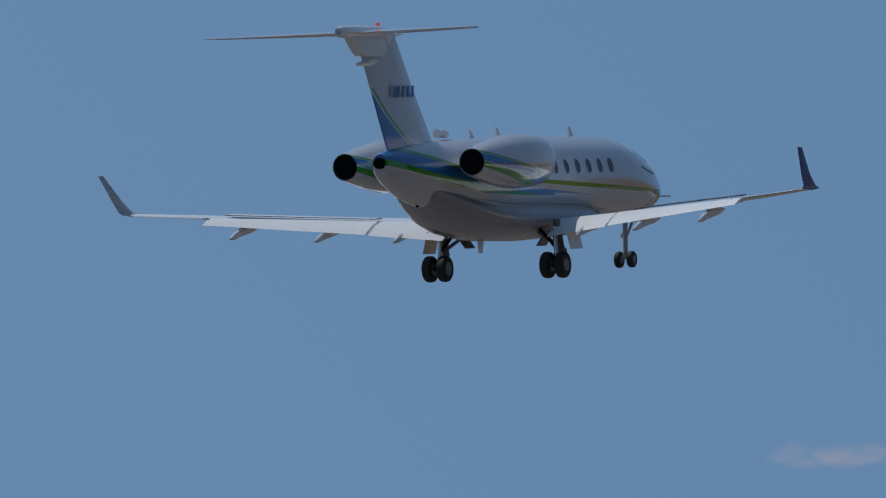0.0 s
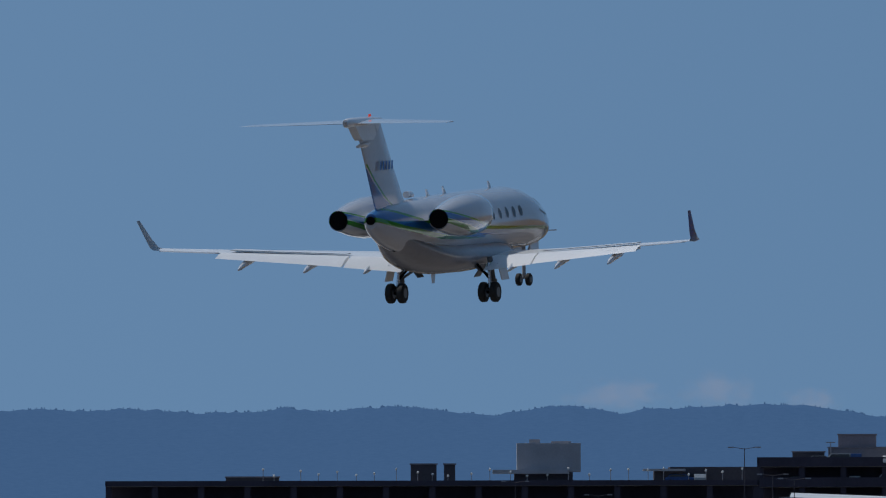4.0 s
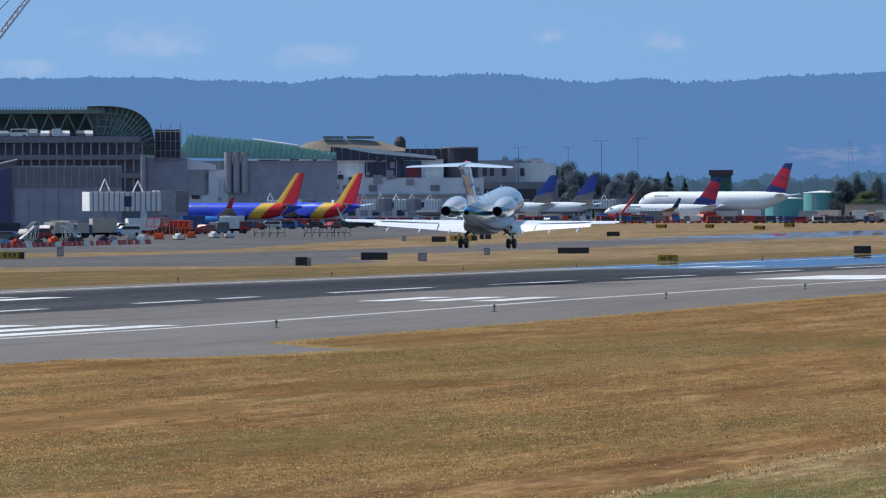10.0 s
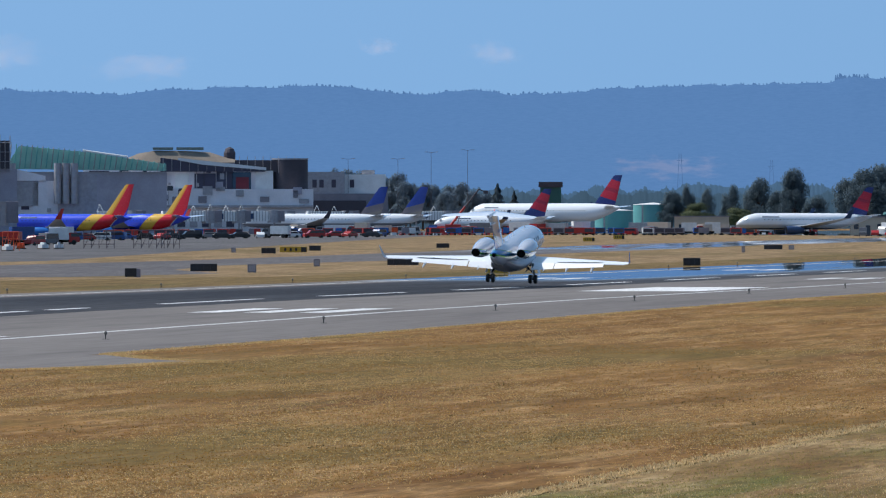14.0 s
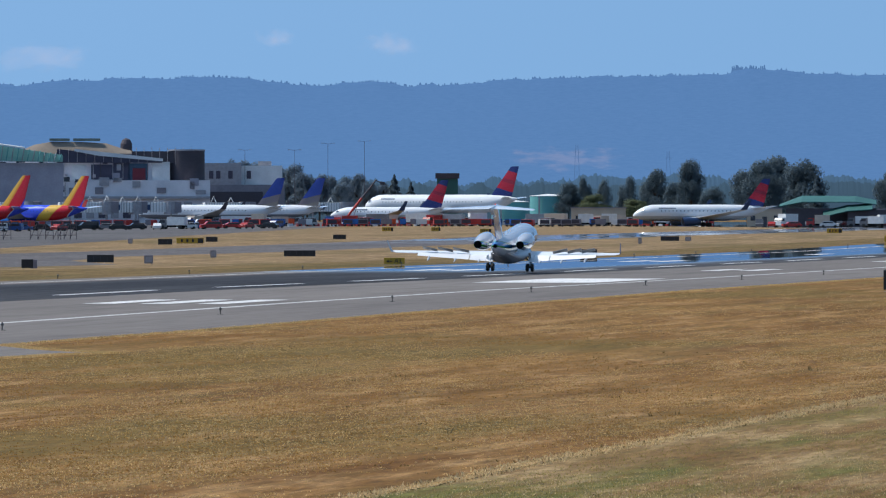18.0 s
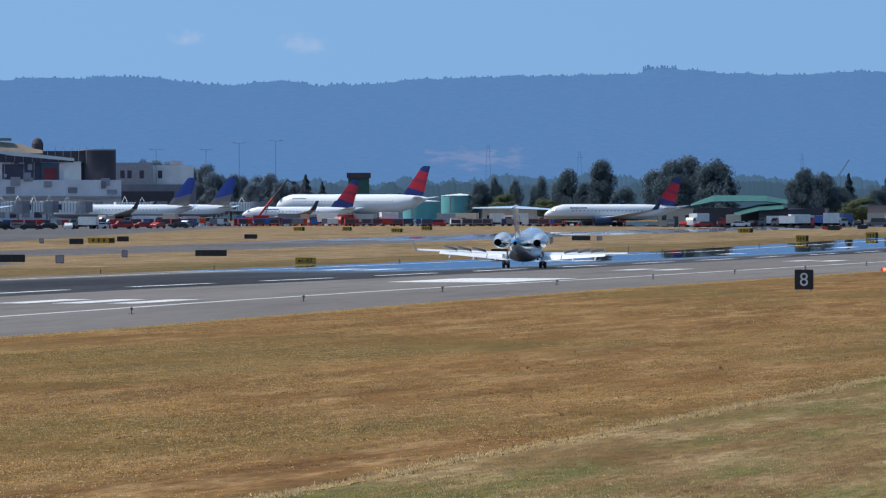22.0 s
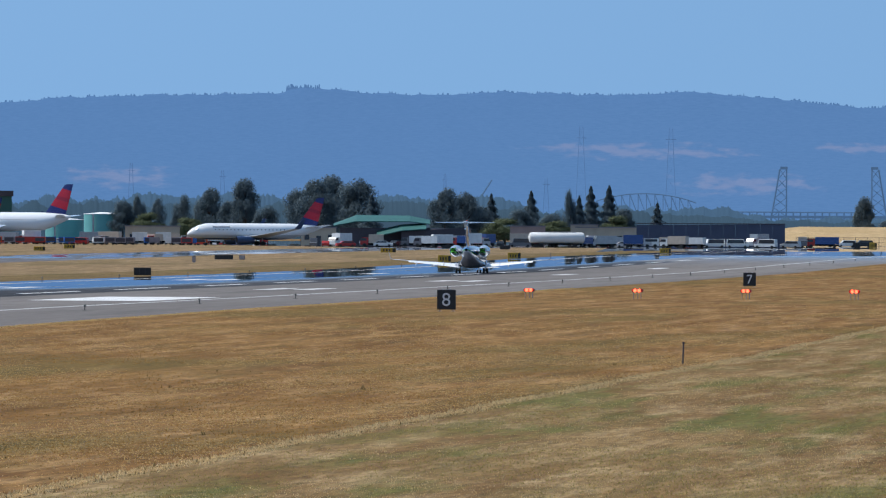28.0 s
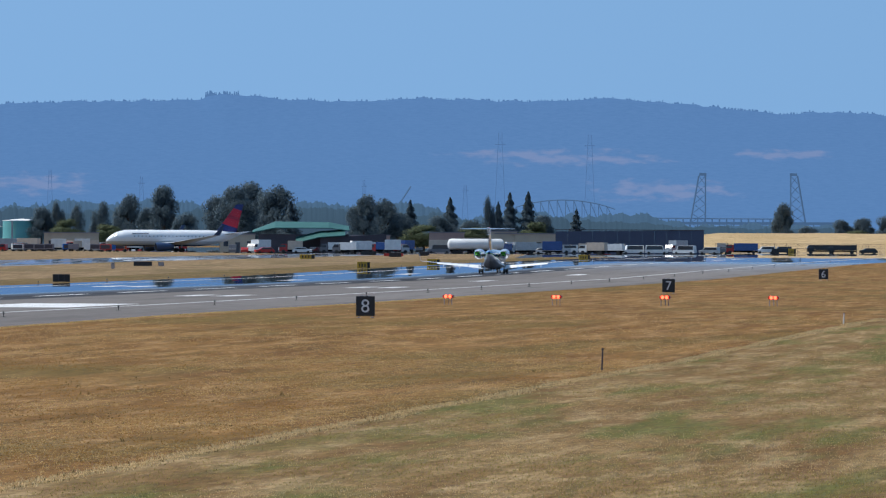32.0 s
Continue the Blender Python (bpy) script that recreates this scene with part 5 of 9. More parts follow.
def hangars():
    # front hangar: long dark wall, door wall, pale sloping roof with skylights
    h = thing("aircraft_hangar", site(18.72, 1120), "low aircraft hangar with brown sliding doors and pale ribbed roof", "hangar")
    part("long_wall", box(-20, 0.2, 0, 30, 0.4, 8.0), M_HANGAR, h, "dark ribbed metal wall")
    part("gable_wall", prism([(-5, 0), (14.4, 0), (14.4, 9.5), (-5, 8.0)], "y", 0.0, 0.4), M_HANGARDOOR, h)
    for i in range(6):
        part("sliding_door", box(3.0 + i * 2.05, -0.15 - 0.05 * (i % 2), 0, 2.0, 0.12, 6.1), M_HANGARDOOR, h, "tall brown door leaf")
    part("door_rail", box(7.6, -0.25, 6.15, 13.6, 0.2, 0.25), M_HANGAR, h)
    roof = part("roof", loft([[(-36, -0.8, 7.9), (-36, 17, 9.5), (-36, 17, 9.3), (-36, -0.8, 7.7)], [(-5, -0.8, 8.05), (-5, 17, 9.9), (-5, 17, 9.7), (-5, -0.8, 7.85)], [(15.4, -0.8, 9.75), (15.4, 17, 10.1), (15.4, 17, 9.9), (15.4, -0.8, 9.55)]]), M_ROOFDULL, h, "weathered pale metal roof")
    rng = random.Random(8)
    for j, y in enumerate((2.5, 6, 9.5, 13)):
        for i in range(13):
            x = -33 + i * 3.3 + (j % 2) * 1.5
            z = 8.0 + (y + 0.8) * (0.09 if x < -5 else 0.1 - (x + 5) * 0.004) + 0.1 + max(0, x + 5) * 0.083
            part("skylight", box(x, y, z - 0.15, 1.3, 0.9, 0.36, 0.14), M_ROOFWHITE, roof, "white domed skylight")
    part("back_wall", box(-10.5, 16.8, 0, 50, 0.3, 9.2), M_HANGAR, h)
    part("roof_light", rod((14.6, -0.5, 8.2), (14.6, -0.9, 8.3), 0.4, 8), M_STEEL, h)
    # charter hangar behind
    f = thing("charter_hangar", site(16.95, 1240), "dark grey hangar with windows, pale roof edge and lettering bars", "hangar")
    part("gable_wall", prism([(-24, 0), (22, 0), (22, 9.8), (-10.8, 11.1), (-24, 9.6)], "y", 0.0, 0.4), M_HANGAR, f, "dark grey clad wall")
    part("roof", loft([[(-10.8, -0.3, 11.2), (-10.8, 26, 11.9), (-10.8, 26, 11.7), (-10.8, -0.3, 11.05)], [(22.3, -0.3, 9.85), (22.3, 26, 10.6), (22.3, 26, 10.4), (22.3, -0.3, 9.7)]]), M_ROOFWHITE, f, "pale metal roof")
    part("roof", loft([[(-24.3, -0.3, 9.65), (-24.3, 26, 9.9), (-24.3, 26, 9.8), (-24.3, -0.3, 9.5)], [(-10.8, -0.3, 11.15), (-10.8, 26, 11.4), (-10.8, 26, 11.3), (-10.8, -0.3, 11.0)]]), M_HANGAR, f)
    part("side_wall", box(21.8, 13, 0, 0.4, 25.6, 9.8), M_HANGAR, f)
    for i in range(7):
        w = part("window_frame", box(-22.0 + i * 4.87, -0.06, 8.15, 2.85, 0.16, 0.72), M_GREYBOX, f, "grey window frame")
        for k in range(4):
            part("pane", box(-22.0 + i * 4.87 + (k - 1.5) * 0.68, -0.15, 8.25, 0.58, 0.1, 0.52), M_GLASSWALL, w)
    part("annexe_wall", box(-8, -3.0, 0, 33, 6.0, 6.9), M_HANGAR, f)
    part("annexe_roof", loft([[(-24.6, -6.4, 6.85), (-24.6, 0, 7.4), (-24.6, 0, 7.25), (-24.6, -6.4, 6.7)], [(9.2, -6.4, 6.9), (9.2, 0, 7.5), (9.2, 0, 7.35), (9.2, -6.4, 6.75)]]), M_ROOFDULL, f)
    part("roof_vent", rod((-1.2, -2, 7.1), (-1.2, -2, 8.2), 0.35, 8), M_STEEL, f)
    for i in range(9):
        part("sign_bar", box(14.6 + i * 0.5, -0.12, 6.45 + 0.05 * (i % 2), 0.32, 0.1, 1.15 if i % 3 else 1.35), M_WHITEBOX, f, "pale lettering bar")
    part("sign_swoosh", prism([(14.3, 5.1), (16.8, 5.7), (18.6, 5.8), (16.4, 5.3), (14.3, 4.6)], "y", -0.14, -0.02), M_RED, f, "red painted swoosh")
    part("sign_strip", box(18.2, -0.1, 5.0, 1.6, 0.08, 0.16), M_WHITEBOX, f)
    sw = part("side_window", box(21.1, -0.08, 4.9, 0.9, 0.16, 2.6), M_STEEL, f, "pale window frame")
    for z in (5.1, 6.3):
        part("pane", box(21.1, -0.17, z, 0.62, 0.06, 1.0), M_GLASSWALL, sw)
    part("outside_stair", prism([(-5.5, 0.0), (-4.6, 0.0), (0.3, 3.0), (3.0, 3.0), (3.0, 3.2), (0.1, 3.2)], "y", -7.2, -6.6), M_STEEL, f)
    part("stair_rail", rod((-5.2, -7.2, 1.0), (0.2, -7.2, 4.1), 0.05, 5), M_STEEL, f)
    part("stair_rail", rod((0.2, -7.2, 4.1), (3.0, -7.2, 4.1), 0.05, 5), M_STEEL, f)
    lo = thing("low_shed", site(15.97, 1205), "low dark flat-roofed shed beside the hangar", "shed")
    part("wall", box(0, 4, 0, 11.3, 8, 3.9), M_HANGAR, lo)
    part("roof_edge", box(0, 4, 3.9, 11.8, 8.4, 0.14), M_ROOFWHITE, lo)
    for x in (-2.6, 2.0):
        part("door", box(x, -0.05, 0, 1.6, 0.12, 2.4), M_DARKWALL, lo)
    part("stair_block", box(2.2, 14, 0, 3.2, 6, 8.9), M_GREYBOX, lo, "dull grey stair block")


def office():
    o = thing("glass_office_building", site(14.371, 1500), "modern office block with bronze box over reflecting glass facade", "office building")
    # left: decks below a framed glass box
    for z in (3.8, 7.2, 10.6, 14.0, 17.4):
        part("deck_band", box(-21.5, 0.3, z - 0.5, 15.6, 0.6, 1.3), M_GARAGE, o)
    for x in (-29, -24, -19, -14.3):
        part("deck_column", box(x, 0.8, 0, 0.8, 0.8, 18.7), M_GARAGE, o)
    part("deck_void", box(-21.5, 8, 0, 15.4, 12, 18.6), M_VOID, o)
    gb = part("glass_box", box(-21.6, 4.2, 18.9, 15.2, 8, 5.0), M_GLASSWALL, o, "dark projecting glass box")
    for x, z, w, hh in ((-21.6, 18.7, 16, 0.7), (-21.6, 23.6, 16, 0.7), (-29.3, 18.9, 0.6, 5.2), (-13.9, 18.9, 0.6, 5.2)):
        part("frame", box(x, 0.0, z, w, 0.7, hh), M_GREYBOX, gb)
    part("upper_glass", box(-20.3, 8, 24.3, 9.4, 8, 4.8), M_GLASSWALL, o, "dark glazed upper storey")
    part("roof_slab", prism([(-27.5, 29.4), (-15.5, 29.2), (-15.5, 29.8), (-26, 29.8)], "y", 2, 14), M_GREYBOX, o, "thin overhanging roof slab")
    for x in (-24.8, -22.2):
        part("antenna", rod((x, 6, 29.8), (x, 6, 32), 0.08, 5), M_STEEL, o)
    part("pier", box(-13.6, 4, 0, 4.4, 9, 31.2), M_GREYBOX, o, "grey panelled pier")
    part("pier", box(-8.8, 5, 0, 3.6, 9, 31.2), M_GREYBOX, o)
    part("pier_cap", box(-4.6, 6, 28.6, 5.2, 7, 2.5), M_GREYBOX, o)
    part("corner_glass", box(-6.6, 0.85, 4, 0.9, 0.3, 24.6), M_BLUEGLASS, o)
    part("glass_strip", box(-11.0, 3.8, 19, 1.6, 4, 11.4), M_BLUEGLASS, o)
    for k in range(4):
        part("pier_window", box(-13.6, -0.55, 3.5 + k * 3.4, 4.3, 0.1, 1.3), M_GLASSWALL, o)
    part("stair_glass", box(-5.2, 5, 0, 4.2, 6, 28.6), M_NAVYWALL, o)
    for k in range(22):
        part("louvre", box(-4.5 + 0.1 * (k % 3), 1.8, 5.5 + k * 0.95, 3.0 + 0.3 * (k % 2), 0.5, 0.11), M_STEEL if k % 4 else M_WHITEBOX, o)
    part("core_block", box(5, 20, 0, 46, 10, 26), M_DARKWALL, o, "dark inner block")
    # bronze box: two storeys of narrow folded bays, bowed at the far end
    def bow(x):
        return 0.0 if x < 20 else 0.045 * (x - 20) ** 2
    body = [(-3.0, 1.2), (20, 1.2), (23, 1.2 + bow(23)), (26, 1.2 + bow(26)), (28.2, 1.2 + bow(28.2)), (29.2, 1.2 + bow(29.2)), (29.2, 14), (-3.0, 14)]
    part("bronze_body", prism(body, "z", 19.35, 26.2), M_BRONZEGLASS, o, "bronze tinted box")
    rng = random.Random(31)
    nb = 27
    for r in range(2):
        z0, zh = (19.6, 2.95) if r == 0 else (22.85, 3.2)
        for i in range(nb):
            x = -2.7 + (i + 0.5) * 31.9 / nb
            if rng.random() < 0.26:
                part("bay_window", box(0, 0, 0.2, 0.8, 0.16, zh - 0.4), M_BRONZEGLASS, o, "dark bronze window", None, pose(x, 1.05 + bow(x), z0))
            else:
                part("bay_panel", box(0, 0, 0, 0.86, 0.3, zh), M_BRONZE if rng.random() < 0.7 else M_BRONZEPALE, o, "bronze cladding panel", None, pose(x, 1.0 + bow(x), z0, rng.uniform(-3, 3), 0, rng.uniform(-12, 12)))
            part("bay_fin", box(0, 0, 0, 0.22, 0.5, zh), M_GREYBOX, o, "grey upright between bays", None, pose(x + 0.58, 0.8 + bow(x), z0))
    xs = [-3.1, 8.5, 20, 23, 26, 28.2, 29.3]
    for z in (19.3, 22.55, 26.0):
        for x0, x1 in zip(xs[:-1], xs[1:]):
            part("bronze_band", prism([(x0, 0.75 + bow(x0)), (x1, 0.75 + bow(x1)), (x1, 1.2 + bow(x1)), (x0, 1.2 + bow(x0))], "z", z, z + 0.3), M_BRONZE, o)
    # glass facade with tilted panels
    part("facade_backing", prism([(-2.8, 0), (17.4, 0), (17.8, 19.3), (-4.4, 19.3)], "y", 1.2, 12), M_GLASSWALL, o)
    # rows of panes: foot, height, share of pale panes, tip, twist
    rows = ((1.0, 2.2, 0.1, 0, 4), (3.6, 2.2, 0.75, -6, 5), (6.4, 2.0, 0.05, 3, 4), (8.9, 2.9, 0.3, -2, 6), (12.2, 2.5, 1.0, -9, 3), (15.0, 1.9, 0.95, -7, 3), (17.2, 1.9, 0.9, -6, 3))
    n = 15
    for r, (z0, zh, pale, tip, twist) in enumerate(rows):
        f = (z0 + zh / 2) / 19.3
        xl, xr = -2.8 - 1.5 * f, 17.2 + 0.4 * f
        for i in range(n):
            x = xl + (i + 0.5) * (xr - xl) / n
            mt = (M_SLATEGLASS if r > 4 else M_PALEGLASS) if rng.random() < pale * (1.0 if i < 2 or r > 3 else 1.0 - 0.5 * i / n) or (i < 2 and r > 1) else M_BLUEGLASS
            part("glass_panel", box(0, 0, -zh / 2, (xr - xl) / n * 0.82, 0.06, zh), mt, o, "tilted reflecting glass panel", None,
                 pose(x, 0.7, z0 + zh / 2, tip + rng.uniform(-2, 2), 6 if r > 1 else 0, rng.uniform(-twist, twist)))
            part("mullion", rod((xl + i * (xr - xl) / n - 0.12, 0.62, z0 - 0.3), (xl + i * (xr - xl) / n, 0.62, z0 + zh + 0.3), 0.09, 4), M_GREYBOX, o)
    for z in (0.7, 3.3, 5.95, 8.55, 11.9, 14.8, 17.0):
        part("floor_band", box(7.0, 1.0, z, 20.4, 0.3, 0.22), M_GREYBOX, o)
    part("shaded_wing", prism([(17.4, 0), (26.6, 0), (28.9, 19.3), (17.8, 19.3)], "y", 1.0, 11), M_NAVYWALL, o, "shaded dark blue wing")
    for k in range(6):
        for i in range(6):
            part("wing_window", box(18.5 + i * 1.55 + 0.02 * k, 0.93, 1.5 + k * 3.0, 1.1, 0.1, 1.5), M_BLUEGLASS if (i + k) % 3 else M_GLASSWALL, o)
    # roof storey
    ph = part("roof_storey", box(9.7, 8, 26.2, 24.6, 8, 2.3, 0.05), M_GREYBOX, o, "grey roof storey")
    for x, w_ in ((0.7, 3.6), (5.0, 2.4), (8.3, 1.8), (16.2, 2.2), (19.2, 2.1)):
        part("roof_window", box(x, 3.95, 26.35, w_, 0.1, 1.35), M_PALEGLASS if w_ < 3 else M_BLUEGLASS, ph)
        part("mullion", box(x, 3.9, 26.35, 0.18, 0.14, 1.35), M_GREYBOX, ph)
    part("plant_screen", box(3.8, 9, 28.5, 13.5, 5, 1.0), M_GREYBOX, o)
    for i in range(6):
        part("raked_light", box(0, 0, 0, 1.45, 0.12, 1.15), M_ROOFWHITE, o, "white raked roof light", None, pose(-2.0 + i * 1.68, 6.3, 29.5, -42, 6, 14))
    part("lift_room", box(11.4, 9, 28.5, 4.2, 4, 1.6, 0.04), M_GREYBOX, o)
    part("antenna", rod((-0.9, 6, 29), (-0.9, 6, 31.4), 0.06, 5), M_STEEL, o)
    part("antenna", rod((8.8, 6, 28.5), (8.8, 6, 30.8), 0.06, 5), M_STEEL, o)
    for i in range(3):
        x = 9.6 + i * 1.75
        part("skylight", prism([(x, 26.2), (x + 0.25, 26.2), (x + 0.95, 26.85), (x + 1.6, 26.2), (x + 1.85, 26.2), (x + 0.95, 27.15)], "y", 1.3, 3.2), M_ROOFWHITE, o, "white sawtooth skylight")


def site_fence(b, r, w, h, group, turn=0):
    t = thing("security_fence", site(b, r, turn), "dark chain-link fence on steel posts", "fence", group)
    n = int(w / 3)
    for i in range(n + 1):
        part("post", rod((-w / 2 + w * i / n, 0, 0), (-w / 2 + w * i / n, 0, h), 0.05, 5), M_DARKWALL, t)
    for z in (0.15, h * 0.5, h - 0.1):
        part("rail", rod((-w / 2, 0, z), (w / 2, 0, z), 0.03, 4), M_DARKWALL, t)
    bm = bmesh.new()
    k = int(w / 0.35)
    for i in range(k):
        x = -w / 2 + w * i / k
        for s in (1, -1):
            add_rod(bm, (x, 0.02, 0.1), (x + s * 0.9, 0.02, h - 0.1), 0.012, 3)
    ob = part("mesh", bm, M_DARKWALL, t, "dark wire mesh")
    tagged(ob, "", "", "", "stuff")


control_tower()
garages()
hangars()
office()
site_fence(14.57, 1352, 56, 3.1, "fences by the lot")
site_fence(14.57, 1353.5, 56, 2.9, "fences by the lot")


# ---- terminal ----
def wall_clutter(parent, x0, x1, z0, z1, y, n, seed):
    """Windows, vents, panels and pipes on a working wall."""
    rng = random.Random(seed)
    for i in range(n):
        x, z = rng.uniform(x0, x1), rng.uniform(z0, z1)
        k = rng.random()
        if k < 0.4:
            part("wall_window", box(x, y, z, rng.uniform(0.6, 1.8), 0.12, rng.uniform(0.5, 1.2)), rng.choice((M_VOID, M_GLASSWALL, M_DARKWALL)), parent)
        elif k < 0.7:
            part("cladding_panel", box(x, y, z, rng.uniform(0.9, 2.6), 0.16, rng.uniform(0.7, 2.0)), rng.choice((M_HALL, M_STEEL, M_GREYBOX)), parent)
        elif k < 0.85:
            part("wall_vent", box(x, y - 0.15, z, rng.uniform(0.5, 0.9), 0.4, rng.uniform(0.4, 0.8), 0.04), M_STEEL, parent)
        else:
            part("drain_pipe", rod((x, y - 0.1, z0), (x, y - 0.1, z1), 0.09, 6), rng.choice((M_STEEL, M_DARKWALL)), parent)


def roof_clutter(parent, x0, x1, z, y, n, seed):
    """Air handlers, ducts and masts on a flat roof."""
    rng = random.Random(seed)
    for i in range(n):
        x = rng.uniform(x0, x1)
        k = rng.random()
        if k < 0.5:
            part("air_handler", box(x, y + rng.uniform(-2, 2), z, rng.uniform(0.8, 2.4), 1.2, rng.uniform(0.4, 1.1), 0.05), rng.choice((M_STEEL, M_WHITEBOX, M_DARKWALL)), parent)
        elif k < 0.75:
            part("flue", rod((x, y, z), (x, y, z + rng.uniform(0.6, 1.6)), rng.uniform(0.12, 0.3), 8), rng.choice((M_STEEL, M_DARKWALL)), parent)
        else:
            part("roof_mast", rod((x, y, z), (x, y, z + rng.uniform(1.2, 3.0)), 0.05, 5), M_STEEL, parent)


M_RAMP = mat("weathered_ramp_concrete", (0.16, 0.157, 0.16), (0.115, 0.112, 0.115), 0.3, 0.85, stretch=(1, 1, 0.4))
M_HALL = mat("blue_grey_panel", (0.4, 0.375, 0.43), (0.31, 0.29, 0.34), 0.3, 0.55, spec=0.2)
M_PALEHALL = mat("pale_grey_panel", (0.78, 0.74, 0.76), (0.64, 0.61, 0.63), 0.3, 0.55, spec=0.2)
M_DULLRED = mat("dull_red_panel", (0.2, 0.015, 0.03), (0.14, 0.012, 0.022), 1, 0.4)
M_BRIDGE = mat("white_bridge_panel", (0.88, 0.87, 0.85), (0.78, 0.77, 0.75), 0.5, 0.5)


def swell(a):
    return math.copysign(abs(a) ** 0.72, a)


def terminal():
    # spiral car ramps
    rp = thing("spiral_ramp", site(12.93, 1720), "curved concrete car ramps stacked beside the terminal", "ramp")
    # each level runs in along the front, round a narrow bend and back behind
    for x_in, nose, z, rise in ((-11.2, 4.9, 15.0, 2.9), (-7.0, 0.9, 12.2, 2.4), (-7.0, 0.6, 9.2, 2.4), (-7.0, 0.4, 6.2, 2.4)):
        line = [(x_in + (nose - 4.5 - x_in) * i / 8, 4.0) for i in range(9)]
        line += [(nose - 4.5 + 4.5 * math.sin(q), 8.5 - 4.5 * math.cos(q)) for q in (radians(20 * i) for i in range(1, 10))]
        line += [(nose - 4.5 - 1.1 * i, 13.0) for i in range(1, 6)]
        for name, lo, hi, half, mt in (("ramp_deck", -0.5, 0.0, 1.9, M_GARAGE), ("ramp_parapet", 0.0, 0.55, 0.16, M_RAMP)):
            rings = []
            for i, (x, y) in enumerate(line):
                p, q = line[max(0, i - 1)], line[min(len(line) - 1, i + 1)]
                d = Vector((q[1] - p[1], p[0] - q[0])).normalized()
                zz = z + rise * i / (len(line) - 1)
                o = 0.0 if half > 1 else 1.75
                rings.append([(x + d.x * (o + e), y + d.y * (o + e), zz + v) for e, v in ((-half, lo), (half, lo), (half, hi), (-half, hi))])
            part(name, add_loft(bmesh.new(), rings), mt, rp)
    for x, y in ((-8, 5), (-4, 5), (-0.5, 6), (-4, 12), (-0.5, 11)):
        part("ramp_column", rod((x, y, 0), (x, y, 15.2), 0.4, 10), M_GARAGE, rp)
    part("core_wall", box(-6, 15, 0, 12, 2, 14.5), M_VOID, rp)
    # long roof with curved glazed end
    t = thing("terminal_canopy", site(12.49, 1900), "long steel truss roof with a curved lattice end over parking decks", "terminal roof")
    part("roof_deck", box(-5, 6, 23.3, 40, 16, 0.8), M_LATTICE, t, "flat ribbed roof deck")
    bm = bmesh.new()
    for i in range(62):
        add_box(bm, -24.5 + i * 0.64, -1.7, 24.1, 0.22, 0.5, 0.45)
    tagged(part("roof_ribs", bm, M_STEEL, t, "row of short roof ribs"), "", "", "", "stuff")
    for i in range(10):
        x = -24 + i * 3.7
        for a, b in (((x, -1.6, 19.2), (x + 1.85, -1.6, 23.3)), ((x + 1.85, -1.6, 23.3), (x + 3.7, -1.6, 19.2))):
            part("truss_brace", rod(a, b, 0.16, 5), M_LATTICE, t)
    part("truss_chord", rod((-24, -1.6, 19.2), (14, -1.6, 19.2), 0.2, 6), M_LATTICE, t)
    prof = [(14.0 + 10.8 * swell(math.sin(radians(a))), 15.8 + 9.0 * swell(math.cos(radians(a)))) for a in np.linspace(-8, 92, 16)]
    part("far_lattice", box(-5, 4.0, 18.6, 40, 0.3, 4.7), M_NETDARK, t, "dark green mesh of the far roof side")
    part("curved_end", loft([[(x, y, z) for y in (-2, 16)] for x, z in prof], False), M_LATTICE, t, "curved roof end")
    face = [(13.0, 15.8)] + prof
    part("end_glazing", prism(face, "y", 0.0, 0.3), M_NETDARK, t, "dark glazed end wall")
    for i in range(0, 15):
        part("lattice_bar", rod((prof[i][0], -0.6, prof[i][1]), (13.2 + i * 0.35, -0.6, 15.9), 0.1, 4), M_LATTICEPALE, t)
        for k, (f0, f1) in enumerate(((1.0, 0.72), (0.72, 0.44))):
            a, b = prof[i], prof[min(15, i + 1)]
            part("lattice_bar", rod((13.2 + (a[0] - 13.2) * f0, -0.7, 15.8 + (a[1] - 15.8) * f0), (13.2 + (b[0] - 13.2) * f1, -0.7, 15.8 + (b[1] - 15.8) * f1), 0.07, 4), M_LATTICEPALE, t)
    for f in (0.4, 0.55, 0.7, 0.85, 1.0):
        for i in range(14):
            a, b = prof[i], prof[i + 1]
            part("hoop_bar", rod((13.2 + (a[0] - 13.2) * f, -0.65, 15.8 + (a[1] - 15.8) * f), (13.2 + (b[0] - 13.2) * f, -0.65, 15.8 + (b[1] - 15.8) * f), 0.08, 4), M_LATTICEPALE if f < 1 else M_LATTICE, t)
    low = [(3.5 + 9.5 * math.sin(radians(q)), 15.6 + 3.6 * math.cos(radians(q))) for q in np.linspace(-20, 90, 10)]
    for (xa, za), (xb, zb) in zip(low, low[1:]):
        part("inner_arch", rod((xa, -0.9, za), (xb, -0.9, zb), 0.22, 5), M_LATTICEPALE, t, "pale inner arch")
    for xa, za in low[2:9]:
        part("inner_rib", rod((xa, -0.85, za), (xa * 0.7 + 4.0, -0.85, 15.5), 0.08, 4), M_LATTICEPALE, t)
    for z in (7.5, 11.3, 15.0, 18.4):
        part("car_deck", box(-3.0, 6, z - 0.9, 50, 22, 1.0), M_GREYBOX, t)
        for i in range(30):
            part("deck_post", box(-27 + i * 1.7, -4.7, z - 3.3, 0.25, 0.25, 2.4), M_HALL, t)
    part("deck_wall", box(-3.0, 7.5, 0, 50, 18, 17.4), M_GREYBOX, t, "shaded inner wall of the decks")
    part("deck_parapet", box(-3.0, -4.85, 18.0, 50, 0.2, 0.75), M_GREYBOX, t, "parapet of the top deck")
